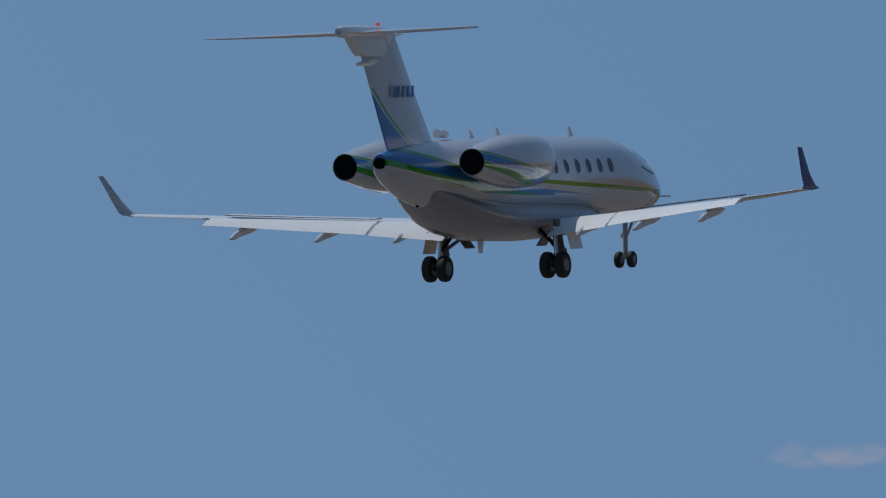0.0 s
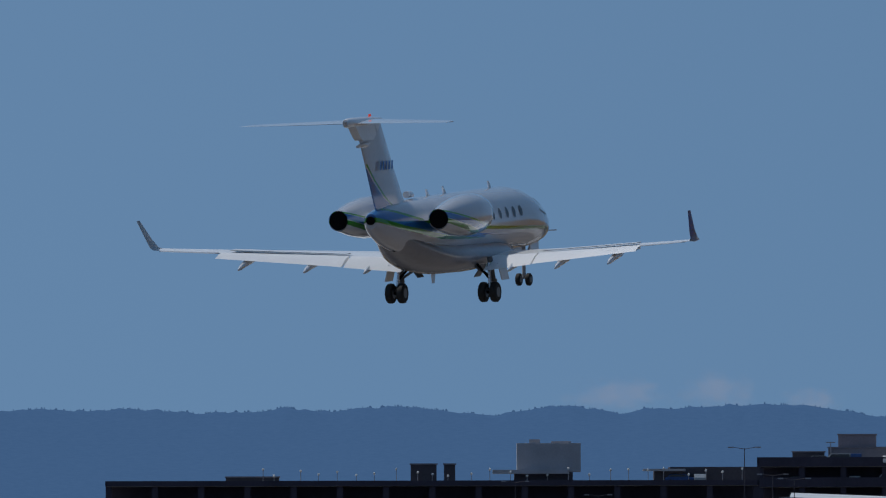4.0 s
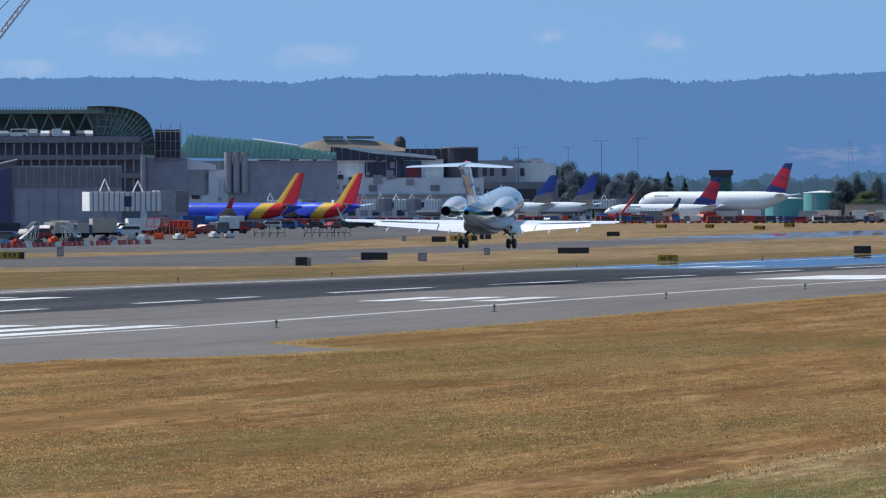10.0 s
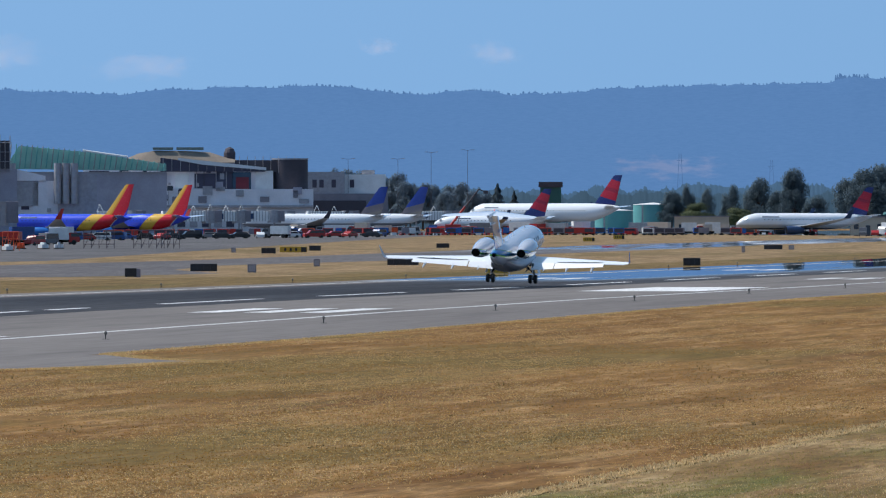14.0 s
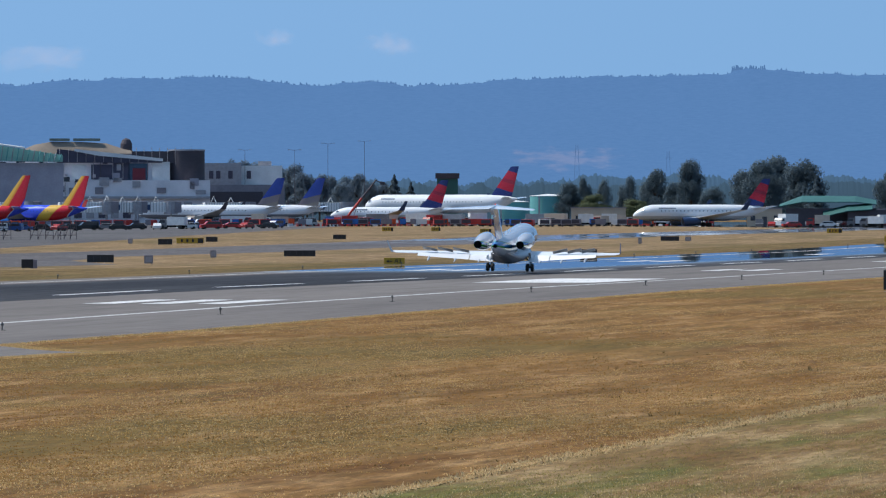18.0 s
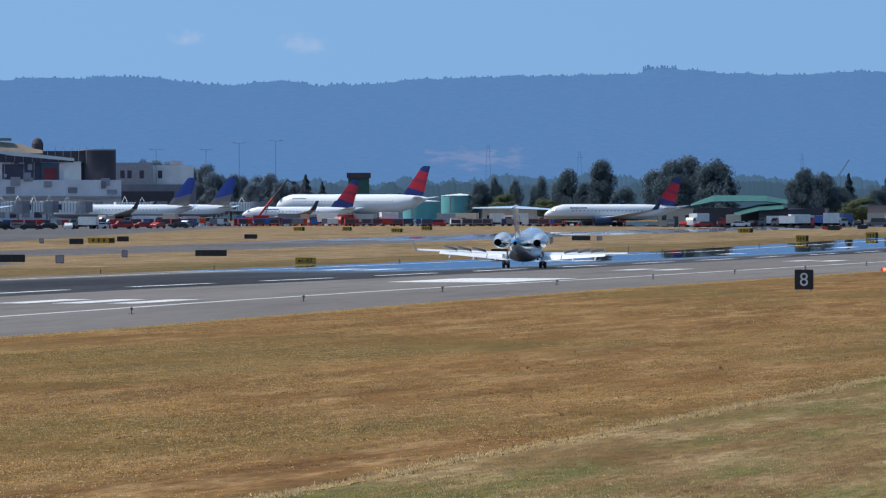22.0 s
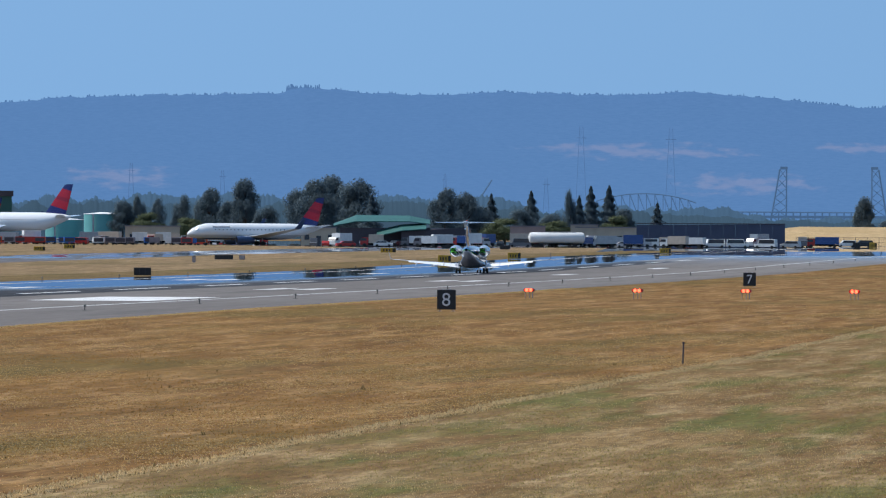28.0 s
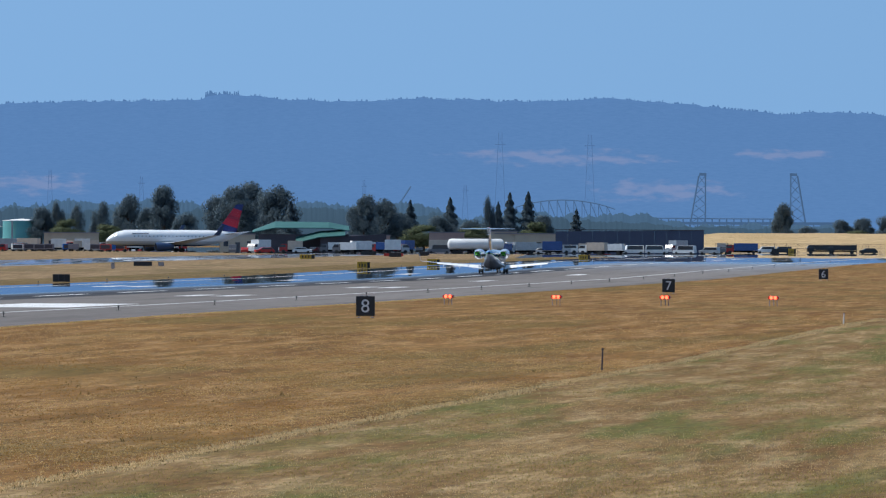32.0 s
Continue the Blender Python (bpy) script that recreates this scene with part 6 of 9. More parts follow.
    parked_row(site(12.49, 1900) @ pose(-6, -2.6, 18.5), 36, 26, "cars on the terminal deck", 21, tints=(0, 0, 0, 0, 1, 1, 5))
    part("stair_tower", box(27.4, 2, 14.5, 5.0, 5, 5.6), M_DARKWALL, t, "dark stair tower under construction")
    part("lower_block", box(27.4, 3, 0, 8.0, 6, 14.4), M_HALL, t)
    for q in range(6):
        part("scaffold_pole", rod((25.0 + q * 1.0, -0.8, 14), (25.0 + q * 1.0, -0.8, 20.4 + 0.8 * (q % 2)), 0.08, 4), M_STEEL, t)
    for q in range(4):
        part("scaffold_rail", rod((24.8, -0.8, 14 + q * 1.9), (30.4, -0.8, 14 + q * 1.9), 0.07, 4), M_STEEL, t)
    part("sky_bridge", box(-22, 3, 19.5, 9, 4, 2.6), M_WHITEBOX, t)
    # wedge-shaped terminal front
    w = thing("terminal_hall", site(12.6, 1700), "grey terminal building with a raked blue-grey end wall", "terminal building")
    part("raked_wall", prism([(-14.0, 0), (0.6, 0), (0.6, 12.9), (-11.5, 9.9)], "y", 0, 0.6), M_GREYBOX, w, "raked blue-grey wall")
    part("dark_panel", prism([(-12.6, 2.2), (0.0, 2.2), (0.0, 11.9), (-10.7, 9.1)], "y", -0.12, 0.0), M_RAKEBLUE, w, "dark blue raked panel")
    part("rake_beam", rod((-14.4, -0.3, 0), (-11.6, -0.3, 10.1), 0.3, 6), M_GREYBOX, w)
    part("roof_edge", rod((-11.8, -0.2, 10.1), (1.0, -0.2, 13.2), 0.3, 6), M_GREYBOX, w)
    part("main_wall", box(10.1, 4, 0, 19, 8, 12.2), M_HALL, w)
    for i in range(7):
        part("wall_panel", box(1.8 + i * 2.6, -0.06, 1.6, 2.5, 0.16, 6.2), M_HALL, w, "pale wall panel")
    part("upper_band", box(10.1, -0.1, 8.4, 19, 0.3, 3.6), M_GREYBOX, w)
    for i in range(14):
        part("upper_fin", box(1.2 + i * 1.35, -0.35, 8.4, 0.2, 0.3, 3.6), M_STEEL, w)
    part("base_void", box(-6, -0.2, 0, 15, 0.3, 2.0), M_VOID, w)
    # grey blocks and silos
    g = thing("terminal_service_wing", site(11.68, 2350) @ Matrix.Scale(1.205, 4), "grey service wing with ribbed silos and blank walls", "terminal building")
    part("block", box(-2, 8, 0, 36, 12, 11.2), M_PALEHALL, g)
    part("block", box(-9, 8, 11.2, 22, 10, 2.6), M_PALEHALL, g, "")
    for x, n in ((-4.4, 2), (0.2, 3), (13.0, 3)):
        for i in range(n):
            part("silo", rod((x + i * 1.7, 1, 6.5), (x + i * 1.7, 1, 14.8), 0.8, 14), M_STEEL, g, "grey ribbed silo")
    for x, w_, z0, h in ((-13, 6, 9, 3), (5.5, 7, 6, 5.2), (9.5, 3.2, 4.4, 6.5), (17, 8, 4, 8.5)):
        part("wall_panel", box(x, 1.9, z0, w_, 0.3, h), M_STEEL if w_ > 5 else M_PALEHALL, g)
    for i in range(8):
        part("roof_unit", box(-15 + i * 4.1, 7, 13.8 if i < 4 else 11.2, 1.6, 2, 0.7 + 0.4 * (i % 3)), M_STEEL, g)
    part("lean_roof", prism([(0, 14.6), (10.5, 12.2), (10.5, 11.2), (0, 11.2)], "y", 1.5, 12), M_PALEHALL, g, "grey lean-to roof")
    wall_clutter(g, -20, 16, 1.5, 10.8, 1.85, 30, 5)
    roof_clutter(g, -20, 12, 11.3, 6, 26, 6)
    # concourse
    c = thing("terminal_concourse", site(10.509, 2850) @ Matrix.Scale(1.383, 4), "long grey concourse with gate doors under construction", "terminal building")
    part("block", box(0, 10, 0, 54, 14, 9.2), M_PALEHALL, c)
    part("upper_block", box(-4, 12, 9.2, 38, 12, 4.2), M_PALEHALL, c)
    for x, w_, z0, h, mt in ((-19.5, 4.4, 9.2, 4.0, M_VOID), (-14, 6.5, 9.4, 3.4, M_WHITEBOX), (-6.5, 3.5, 9.4, 3.2, M_STEEL), (-1.5, 3.0, 9.2, 3.4, M_WHITEBOX), (3.5, 4.6, 9.4, 3.2, M_NAVYWALL), (7.8, 3.6, 8.8, 4.2, M_NAVYWALL), (11.4, 4.2, 8.7, 4.2, M_BLUEGLASS), (16.4, 3.8, 8.6, 4.6, M_WHITEBOX)):
        part("upper_panel", box(x, 5.8, z0, w_, 0.35, h), mt, c)
    part("red_glass", box(11.6, 5.55, 9.2, 2.8, 0.1, 2.6), M_DULLRED, c, "dull red glazed panel")
    for i in range(20):
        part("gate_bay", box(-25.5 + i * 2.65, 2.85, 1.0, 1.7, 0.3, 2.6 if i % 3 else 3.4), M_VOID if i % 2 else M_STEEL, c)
    part("ledge", box(0, 2.4, 5.2, 54, 1.2, 0.5), M_STEEL, c)
    drum = part("dark_drum", loft([ngon(20, 3.9, z, 0, 22.0, 9) for z in (8.0, 15.6)]), M_DARKWALL, c, "dark drum-shaped upper storey", 40)
    part("drum_cap", loft([ngon(20, 4.0, z, 0, 22.0, 9) for z in (15.6, 15.9)]), M_STEEL, drum)
    part("dark_link", box(15.0, 9, 12.9, 10, 5, 2.6), M_DARKWALL, c)
    for i in range(8):
        part("scaffold_pole", rod((11 + i * 1.7, 6, 12.6), (11 + i * 1.7, 6, 16.3), 0.06, 4), M_STEEL, c)
    part("sloped_glazing", prism([(-6.2, 13.0), (-6.2, 16.0), (16.6, 13.5), (16.6, 13.0)], "y", 4.9, 5.3), M_NAVYWALL, c, "dark sloping roof glazing")
    part("white_sheet", prism([(-2.4, 16.0), (16.8, 13.9), (16.8, 13.3), (3.0, 14.5), (-2.4, 15.5)], "y", 4.6, 4.9), M_ROOFWHITE, c, "white sheeting on the sloping roof edge")
    for i in range(12):
        part("glazing_bar", rod((-5.6 + i * 1.9, 4.75, 13.1), (-5.6 + i * 1.9, 4.75, 16.1 - i * 0.2), 0.06, 4), M_STEEL, c)
    wall_clutter(c, -26, 26, 5.8, 9.0, 2.8, 26, 7)
    wall_clutter(c, -22, 14, 9.4, 13.2, 5.7, 18, 8)
    roof_clutter(c, -22, 14, 13.4, 9, 30, 9)
    # scaffold net wedge and tan roof
    n = thing("scaffold_screen", site(11.12, 2600) @ Matrix.Scale(1.313, 4), "green netted scaffold wedge along the terminal roof", "scaffolding")
    part("net", prism([(-16.5, 14.6), (-14.2, 18.2), (0, 16.9), (16.4, 14.4), (16.4, 13.0), (-16.5, 13.4)], "y", 0, 1.2), M_NETCLOTH, n, "green scaffold netting")
    for i in range(30):
        x = -15.8 + i * 1.1
        zt = float(np.interp(x, [-14.2, 0, 16.4], [18.5, 17.1, 14.5]))
        zb = float(np.interp(x, [-16.5, 0, 16.4], [13.6, 13.4, 13.0]))
        part("pole", rod((x - 0.5, -0.15, zb), (x, -0.15, zt + 0.1), 0.11, 4), M_TEAL if i % 2 else M_STEEL, n)
    part("white_edge", rod((-1, -0.2, 17.25), (8.4, -0.2, 15.9), 0.22, 5), M_ROOFWHITE, n)
    part("support_block", box(0, 3.5, 0, 33, 5, 12.8), M_HALL, n)
    for k in range(4):
        part("stacked_unit", box(-5.2 + (k % 2) * 1.6, -0.6, 11.2 + (k // 2) * 1.5, 1.5, 1.2, 1.3), M_WHITEBOX, n)
    tn = thing("membrane_roof", site(10.6, 2920) @ Matrix.Scale(1.384, 4), "tan membrane roof with a dark peaked vent", "roof")
    part("membrane", loft([[(x, y, z) for y, z in ((0, 15.2), (2, zt), (10, zt), (12, 15.2))] for x, zt in ((-11, 15.9), (-8, 17.2), (-4, 17.9), (3, 17.8), (8, 17.5), (12, 16.2), (14, 15.8))]), M_TAN, tn, "tan roof membrane", 40)
    part("support_block", box(1.5, 6, 0, 24, 10, 15.3), M_GREYBOX, tn)
    for x, w_ in ((-2.4, 4.5), (3.6, 6.0)):
        part("roof_girder", box(x, 1.8, 18.0, w_, 0.5, 0.6), M_LATTICE, tn)
    part("vent_drum", loft([ngon(12, r, z, 0, 12.4, 4) for z, r in ((15.5, 1.3), (17.4, 1.3), (18.3, 0.9), (18.7, 0.2))]), M_DARKWALL, tn, "dark peaked vent")
    # blocks beyond the drum
    d = thing("terminal_end_block", site(9.6, 2900) @ Matrix.Scale(1.33, 4), "pale grey flat-roofed blocks at the concourse end", "building")
    for x, y, w_, h, mt in ((-3.5, 4, 9.2, 13.6, M_STEEL), (5.8, 6, 9.4, 13.0, M_WHITEBOX), (0, 2, 22, 8.6, M_GREYBOX), (-1.0, 1, 14, 7.0, M_DARKWALL)):
        part("block", box(x, y, 0, w_, 8, h), mt, d)
    for x in (-5.8, -4.2, -1.4, 2.8):
        part("block_window", box(x, -0.06 if x < 0 else 1.95, 10.0, 1.0, 0.12, 1.8), M_VOID, d)
    part("roof_unit", box(6.5, 6, 13.0, 3, 3, 1.0), M_STEEL, d)


def jet_bridge(b, r, w, turn=0, group="jet bridges", k=1.0):
    t = thing("jet_bridge", site(b, r, turn) @ Matrix.Scale(k, 4), "pale ribbed passenger boarding bridge on steel legs", "jet bridge", group)
    part("tunnel", box(-w * 0.12, 0, 3.3, w * 0.76, 2.6, 2.7, 0.08), M_BRIDGE, t, "pale ribbed tunnel")
    for i in range(int(w * 0.76 / 0.8)):
        part("rib", box(-w * 0.49 + 0.4 + i * 0.8, -1.36, 3.3, 0.16, 0.14, 2.8), M_STEEL, t)
    part("rotunda", rod((w * 0.34, 0, 2.8), (w * 0.34, 0, 6.2), 1.9, 14), M_STEEL, t)
    part("cab", box(w * 0.46, 0, 3.2, 2.4, 3.0, 3.0, 0.1), M_GREYBOX, t)
    part("notice", box(-w * 0.1, -1.42, 3.9, 1.1, 0.08, 1.5), M_SIGNBLUE, t, "blue and red notice board")
    for x in (-w * 0.3, w * 0.34):
        part("leg", rod((x, 0, 0), (x, 0, 3.3), 0.28, 8), M_STEEL, t)
    for x, h in ((-w * 0.3, 1.8), (w * 0.05, 1.5)):
        part("lift_frame", rod((x - 0.8, 0, 6.0), (x, 0, 6.0 + h), 0.09, 5), M_WHITEBOX, t)
        part("lift_frame", rod((x + 0.8, 0, 6.0), (x, 0, 6.0 + h), 0.09, 5), M_WHITEBOX, t)
    return t


def crane():
    m = site(12.6, 2000)
    t = thing("construction_crane", m, "tall red and white lattice boom crane behind the terminal", "crane")
    a, b = Vector((-31.9, 0, 3.0)), Vector((15.0, 0, 63.2))
    d = (b - a).normalized()
    up = Vector((-d.z, 0, d.x))
    chords = [(up * s * 0.75 + Vector((0, q * 0.75, 0))) for s, q in ((1, 1), (1, -1), (-1, -1), (-1, 1))]
    for c in chords:
        part("boom_chord", rod(a + c, b + c * 0.4, 0.17, 5), M_CRANERED, t)
    bm = bmesh.new()
    n = 46
    for i in range(n):
        f0, f1 = i / n, (i + 1) / n
        for k in (0, 1, 2, 3):
            s0, s1 = 1 - 0.6 * f0, 1 - 0.6 * f1
            add_rod(bm, a.lerp(b, f0) + chords[k] * s0, a.lerp(b, f1) + chords[(k + 1) % 4] * s1, 0.1, 3)
    part("boom_lacing", bm, M_WHITEBOX, t, "pale lattice bars")
    part("boom_head", box(15.0, 0, 62.6, 1.6, 1.2, 1.2), M_DARKWALL, t)
    part("stay_cable", rod((14.8, 0, 63), (-24, 0, 25.1), 0.07, 5), M_DARK, t, "dark stay cable")
    part("hoist_cable", rod((16.0, 0, 62.6), (16.0, 0, 49), 0.04, 4), M_DARK, t)
    part("hook_block", box(16.0, 0, 52.6, 0.4, 0.3, 0.9), M_DARK, t, "dark hook block")
    part("mast", rod((-24, 0, 3), (-24, 0, 25.3), 0.5, 6), M_DARK, t)
    part("carrier", box(-30, 0, 0, 14, 4, 3.2, 0.2), M_CRANERED, t)


# ---- parked airliners ----
def stripes(name, ay, az, lo, hi, stops, rough=0.25):
    """Paint in bands of a*y + b*z. stops: rows of (value, colour)."""
    m = mat(name, (0.5, 0.5, 0.5), None, 0.5, rough)
    n, l = m.node_tree.nodes, m.node_tree.links
    co = n.new("ShaderNodeTexCoord")
    sep = n.new("ShaderNodeSeparateXYZ")
    l.new(co.outputs["Object"], sep.inputs[0])
    v = node_math(n, l, "ADD", node_math(n, l, "MULTIPLY", sep.outputs[1], ay), node_math(n, l, "MULTIPLY", sep.outputs[2], az))
    mr = n.new("ShaderNodeMapRange")
    mr.inputs[1].default_value, mr.inputs[2].default_value = lo, hi
    l.new(v, mr.inputs[0])
    r = n.new("ShaderNodeValToRGB")
    r.color_ramp.interpolation = "CONSTANT"
    e = r.color_ramp.elements
    while len(e) < len(stops):
        e.new(0.5)
    for k, (p, c) in zip(e, stops):
        k.position = min(1, max(0, (p - lo) / (hi - lo)))
        k.color = (*c, 1)
    l.new(mr.outputs[0], r.inputs[0])
    l.new(r.outputs[0], n["Principled BSDF"].inputs["Base Color"])
    return m


def airliner(m, label, L, span, r, tail, fus, fin, wingtip, engine, group, lift=0.0):
    t = thing("airliner", m, label, "airliner", group)
    zc = r + 1.45 + lift
    h = L / 2
    st = [(h, 0.62 * r - r, 0.03), (h - 0.35, -0.3 * r, 0.28), (h - 1.2, -0.2 * r, 0.55), (h - 2.6, -0.08 * r, 0.8), (h - 4.4, 0, 0.97), (h - 6, 0, 1.0), (-h + 11, 0, 1.0), (-h + 8, 0.05 * r, 0.93), (-h + 5, 0.22 * r, 0.7), (-h + 2.2, 0.42 * r, 0.4), (-h + 0.4, 0.55 * r, 0.13), (-h, 0.58 * r, 0.06)]
    part("fuselage", loft([ring(y, zc + dz, r * k, r * k * 1.04, 24) for y, dz, k in st]), fus, t, "", 50)
    part("cockpit_window", loft([[(s * 0.72 * r, h - 2.1, zc + 0.3 * r), (s * 0.5 * r, h - 1.55, zc + 0.22 * r), (s * 0.42 * r, h - 1.75, zc + 0.42 * r), (s * 0.6 * r, h - 2.3, zc + 0.5 * r)] for s in (-1.06, 1.06)]), M_CABINGLASS, t, "dark cockpit glass")
    fz = zc + r * 0.75
    k = (tail - fz) / 7.6
    part("fin", loft([[(x, y, z) for y, x in ((yl, 0), (yl - (yl - yt) * 0.3, w), (yt, 0.03), (yt, -0.03), (yl - (yl - yt) * 0.3, -w))] for yl, yt, z, w in
                      ((-h + 9.4 * k, -h + 1.7 * k, fz - 0.4, 0.22), (-h + 6.7 * k, -h + 1.3 * k, fz + 0.7, 0.24), (-h + 1.75 * k, -h - 0.45 * k, tail - 0.25, 0.13), (-h + 1.3 * k, -h - 0.5 * k, tail, 0.1))]), fin, t, "", 40)
    for s in (-1, 1):
        part("tailplane", wing_skin([(s * 0.4, -h + 5.2, -h + 1.2, zc + 0.5 * r, 0.4), (s * span * 0.2, -h + 1.4, -h - 0.5, zc + 0.5 * r + 0.7, 0.15)]), M_WHITE, t, "", 40)
        wg = part("wing", wing_skin([(s * r * 0.6, 5.2, -2.6, zc - 0.7 * r, 1.0), (s * span * 0.18, 2.0, -3.0, zc - 0.55 * r, 0.7), (s * span * 0.485, -5.0, -6.6, zc - 0.1 * r + 0.9, 0.22)]), M_GREYPAINT, t, "grey swept wing", 40)
        part("winglet", loft([[(s * x, y, z) for y in (y0, y1)] + [(s * (x + 0.12), y, z) for y in (y1, y0)] for x, y0, y1, z in ((span * 0.484, -5.0, -6.6, zc + 0.7), (span * 0.497, -6.0, -7.1, zc + 1.9), (span * 0.5, -6.9, -7.6, zc + 3.2))]), wingtip, wg, "", 40)
        en = part("engine", loft([ring(y, zc - 0.75 * r - 0.65, k, k, 18, s * span * 0.15) for y, k in ((5.9, 0.8), (6.0, 0.95), (5.0, 1.05), (3.0, 0.95), (1.5, 0.6))]), engine, t, "", 50)
        part("intake", rod((s * span * 0.15, 5.95, zc - 0.75 * r - 0.65), (s * span * 0.15, 5.5, zc - 0.75 * r - 0.65), 0.8, 16), M_DARK, en)
        for k in (-0.45, 0.45):
            part("main_wheel", rod((s * 2.6 + k - 0.16, -1.2, 0.55), (s * 2.6 + k + 0.16, -1.2, 0.55), 0.55, 14), M_RUBBER, t)
        part("main_leg", rod((s * 2.6, -1.2, 0.55), (s * 2.5, -1.0, zc - 0.6 * r), 0.16, 8), M_STEEL, t)
        part("nose_wheel", rod((s * 0.28 - 0.1, h - 4.6, 0.36), (s * 0.28 + 0.1, h - 4.6, 0.36), 0.36, 12), M_RUBBER, t)
        bm = bmesh.new()
        for i in range(int((L - 15) / 0.95)):
            y = h - 6.5 - i * 0.95
            add_box(bm, s * (r * 0.985), y, zc + 0.18 * r, 0.03, 0.2, 0.24)
        tagged(part("window_row", bm, M_CABINGLASS, t, "row of small dark cabin windows"), "", "", "", "stuff")
    part("nose_leg", rod((0, h - 4.6, 0.36), (0, h - 4.4, zc - r * 0.8), 0.1, 8), M_STEEL, t)
    part("title_band", box(0.0, h - 8.0, zc + 0.5 * r, r * 1.76, 4.2, 0.3), M_ALU, t, "plain lettering band")
    return t


SW_Y, SW_R, SW_B = (0.66, 0.39, 0.05), (0.52, 0.008, 0.02), (0.03, 0.07, 0.6)
M_SW = stripes("blue_red_yellow_paint", -1.0, -1.05, -30, 30, [(-30, SW_B), (1.4, SW_Y), (4.5, (0.6, 0.26, 0.02)), (4.9, SW_R), (8.8, (0.6, 0.6, 0.6)), (9.1, SW_B)])
M_SWFIN = stripes("yellow_red_fin_paint", -1.0, -0.61, -30, 30, [(-30, SW_Y), (8.2, (0.6, 0.24, 0.02)), (8.55, SW_R), (11.5, SW_B)])
M_UAF = stripes("white_over_grey_paint", 0, 1, 0, 10, [(0, (0.2, 0.21, 0.24)), (2.55, (0.76, 0.77, 0.79))])
M_UAT = stripes("dark_blue_fin_paint", 0.25, 1, 0, 14, [(0, (0.2, 0.17, 0.15)), (1.6, (0.17, 0.14, 0.15)), (3.4, (0.025, 0.05, 0.28))])
M_DLF = stripes("white_over_blue_paint", 0, 1, 0, 10, [(0, (0.03, 0.05, 0.12)), (1.75, (0.5, 0.51, 0.53)), (2.6, (0.78, 0.79, 0.8))])


def red_navy_fin(L, tail, r):
    """Navy fin with a broad slanting red band, for an airliner of that size."""
    lo = 0.3 * (L / 2 - 10) + r * 1.75 + 1.05
    hi = 0.3 * L / 2 + tail
    navy, red = (0.018, 0.028, 0.14), (0.46, 0.012, 0.03)
    return stripes("red_and_navy_fin_paint", -0.3, 1, lo - 1, hi + 1, [(lo - 1, navy), (lo + 0.4 * (hi - lo), red), (lo + 0.58 * (hi - lo), (0.3, 0.01, 0.03)), (lo + 0.66 * (hi - lo), red), (lo + 0.85 * (hi - lo), navy)])


def airliners():
    a = "airliners at the gates"
    airliner(site(11.25, 2215, 66), "blue airliner with red and yellow tail at the gate", 33.6, 35.8, 1.9, 12.2, M_SW, M_SWFIN, M_RED, M_BLUE, a)
    airliner(site(10.865, 2330, 62), "blue airliner with red and yellow tail behind another", 33.6, 35.8, 1.9, 12.4, M_SW, M_SWFIN, M_RED, M_BLUE, a)
    airliner(site(9.755, 2650, 82), "white and grey airliner with dark blue tail at the gate", 40.5, 35.8, 1.9, 12.8, M_UAF, M_UAT, M_DARKWALL, M_WHITE, a)
    airliner(site(9.497, 2730, 80), "white and grey airliner with dark blue tail behind another", 40.5, 35.8, 1.9, 13.0, M_UAF, M_UAT, M_DARKWALL, M_WHITE, a)
    airliner(site(8.685, 2500, 80), "white regional airliner with red and navy tail", 31.0, 28, 1.6, 11.8, M_DLF, red_navy_fin(31.0, 11.8, 1.6), M_SIGNBLUE, M_WHITE, a)
    airliner(site(8.37, 2760, 70), "large white airliner with red and navy tail", 47.0, 42, 2.6, 16.4, M_DLF, red_navy_fin(47.0, 16.4, 2.9), M_SIGNBLUE, M_WHITE, a, 1.5)
    airliner(site(6.803, 2270, 106), "white airliner with red and navy tail taxiing past trees", 33.6, 34, 1.9, 11.5, M_DLF, red_navy_fin(33.6, 11.5, 1.9), M_SIGNBLUE, M_SIGNBLUE, a)


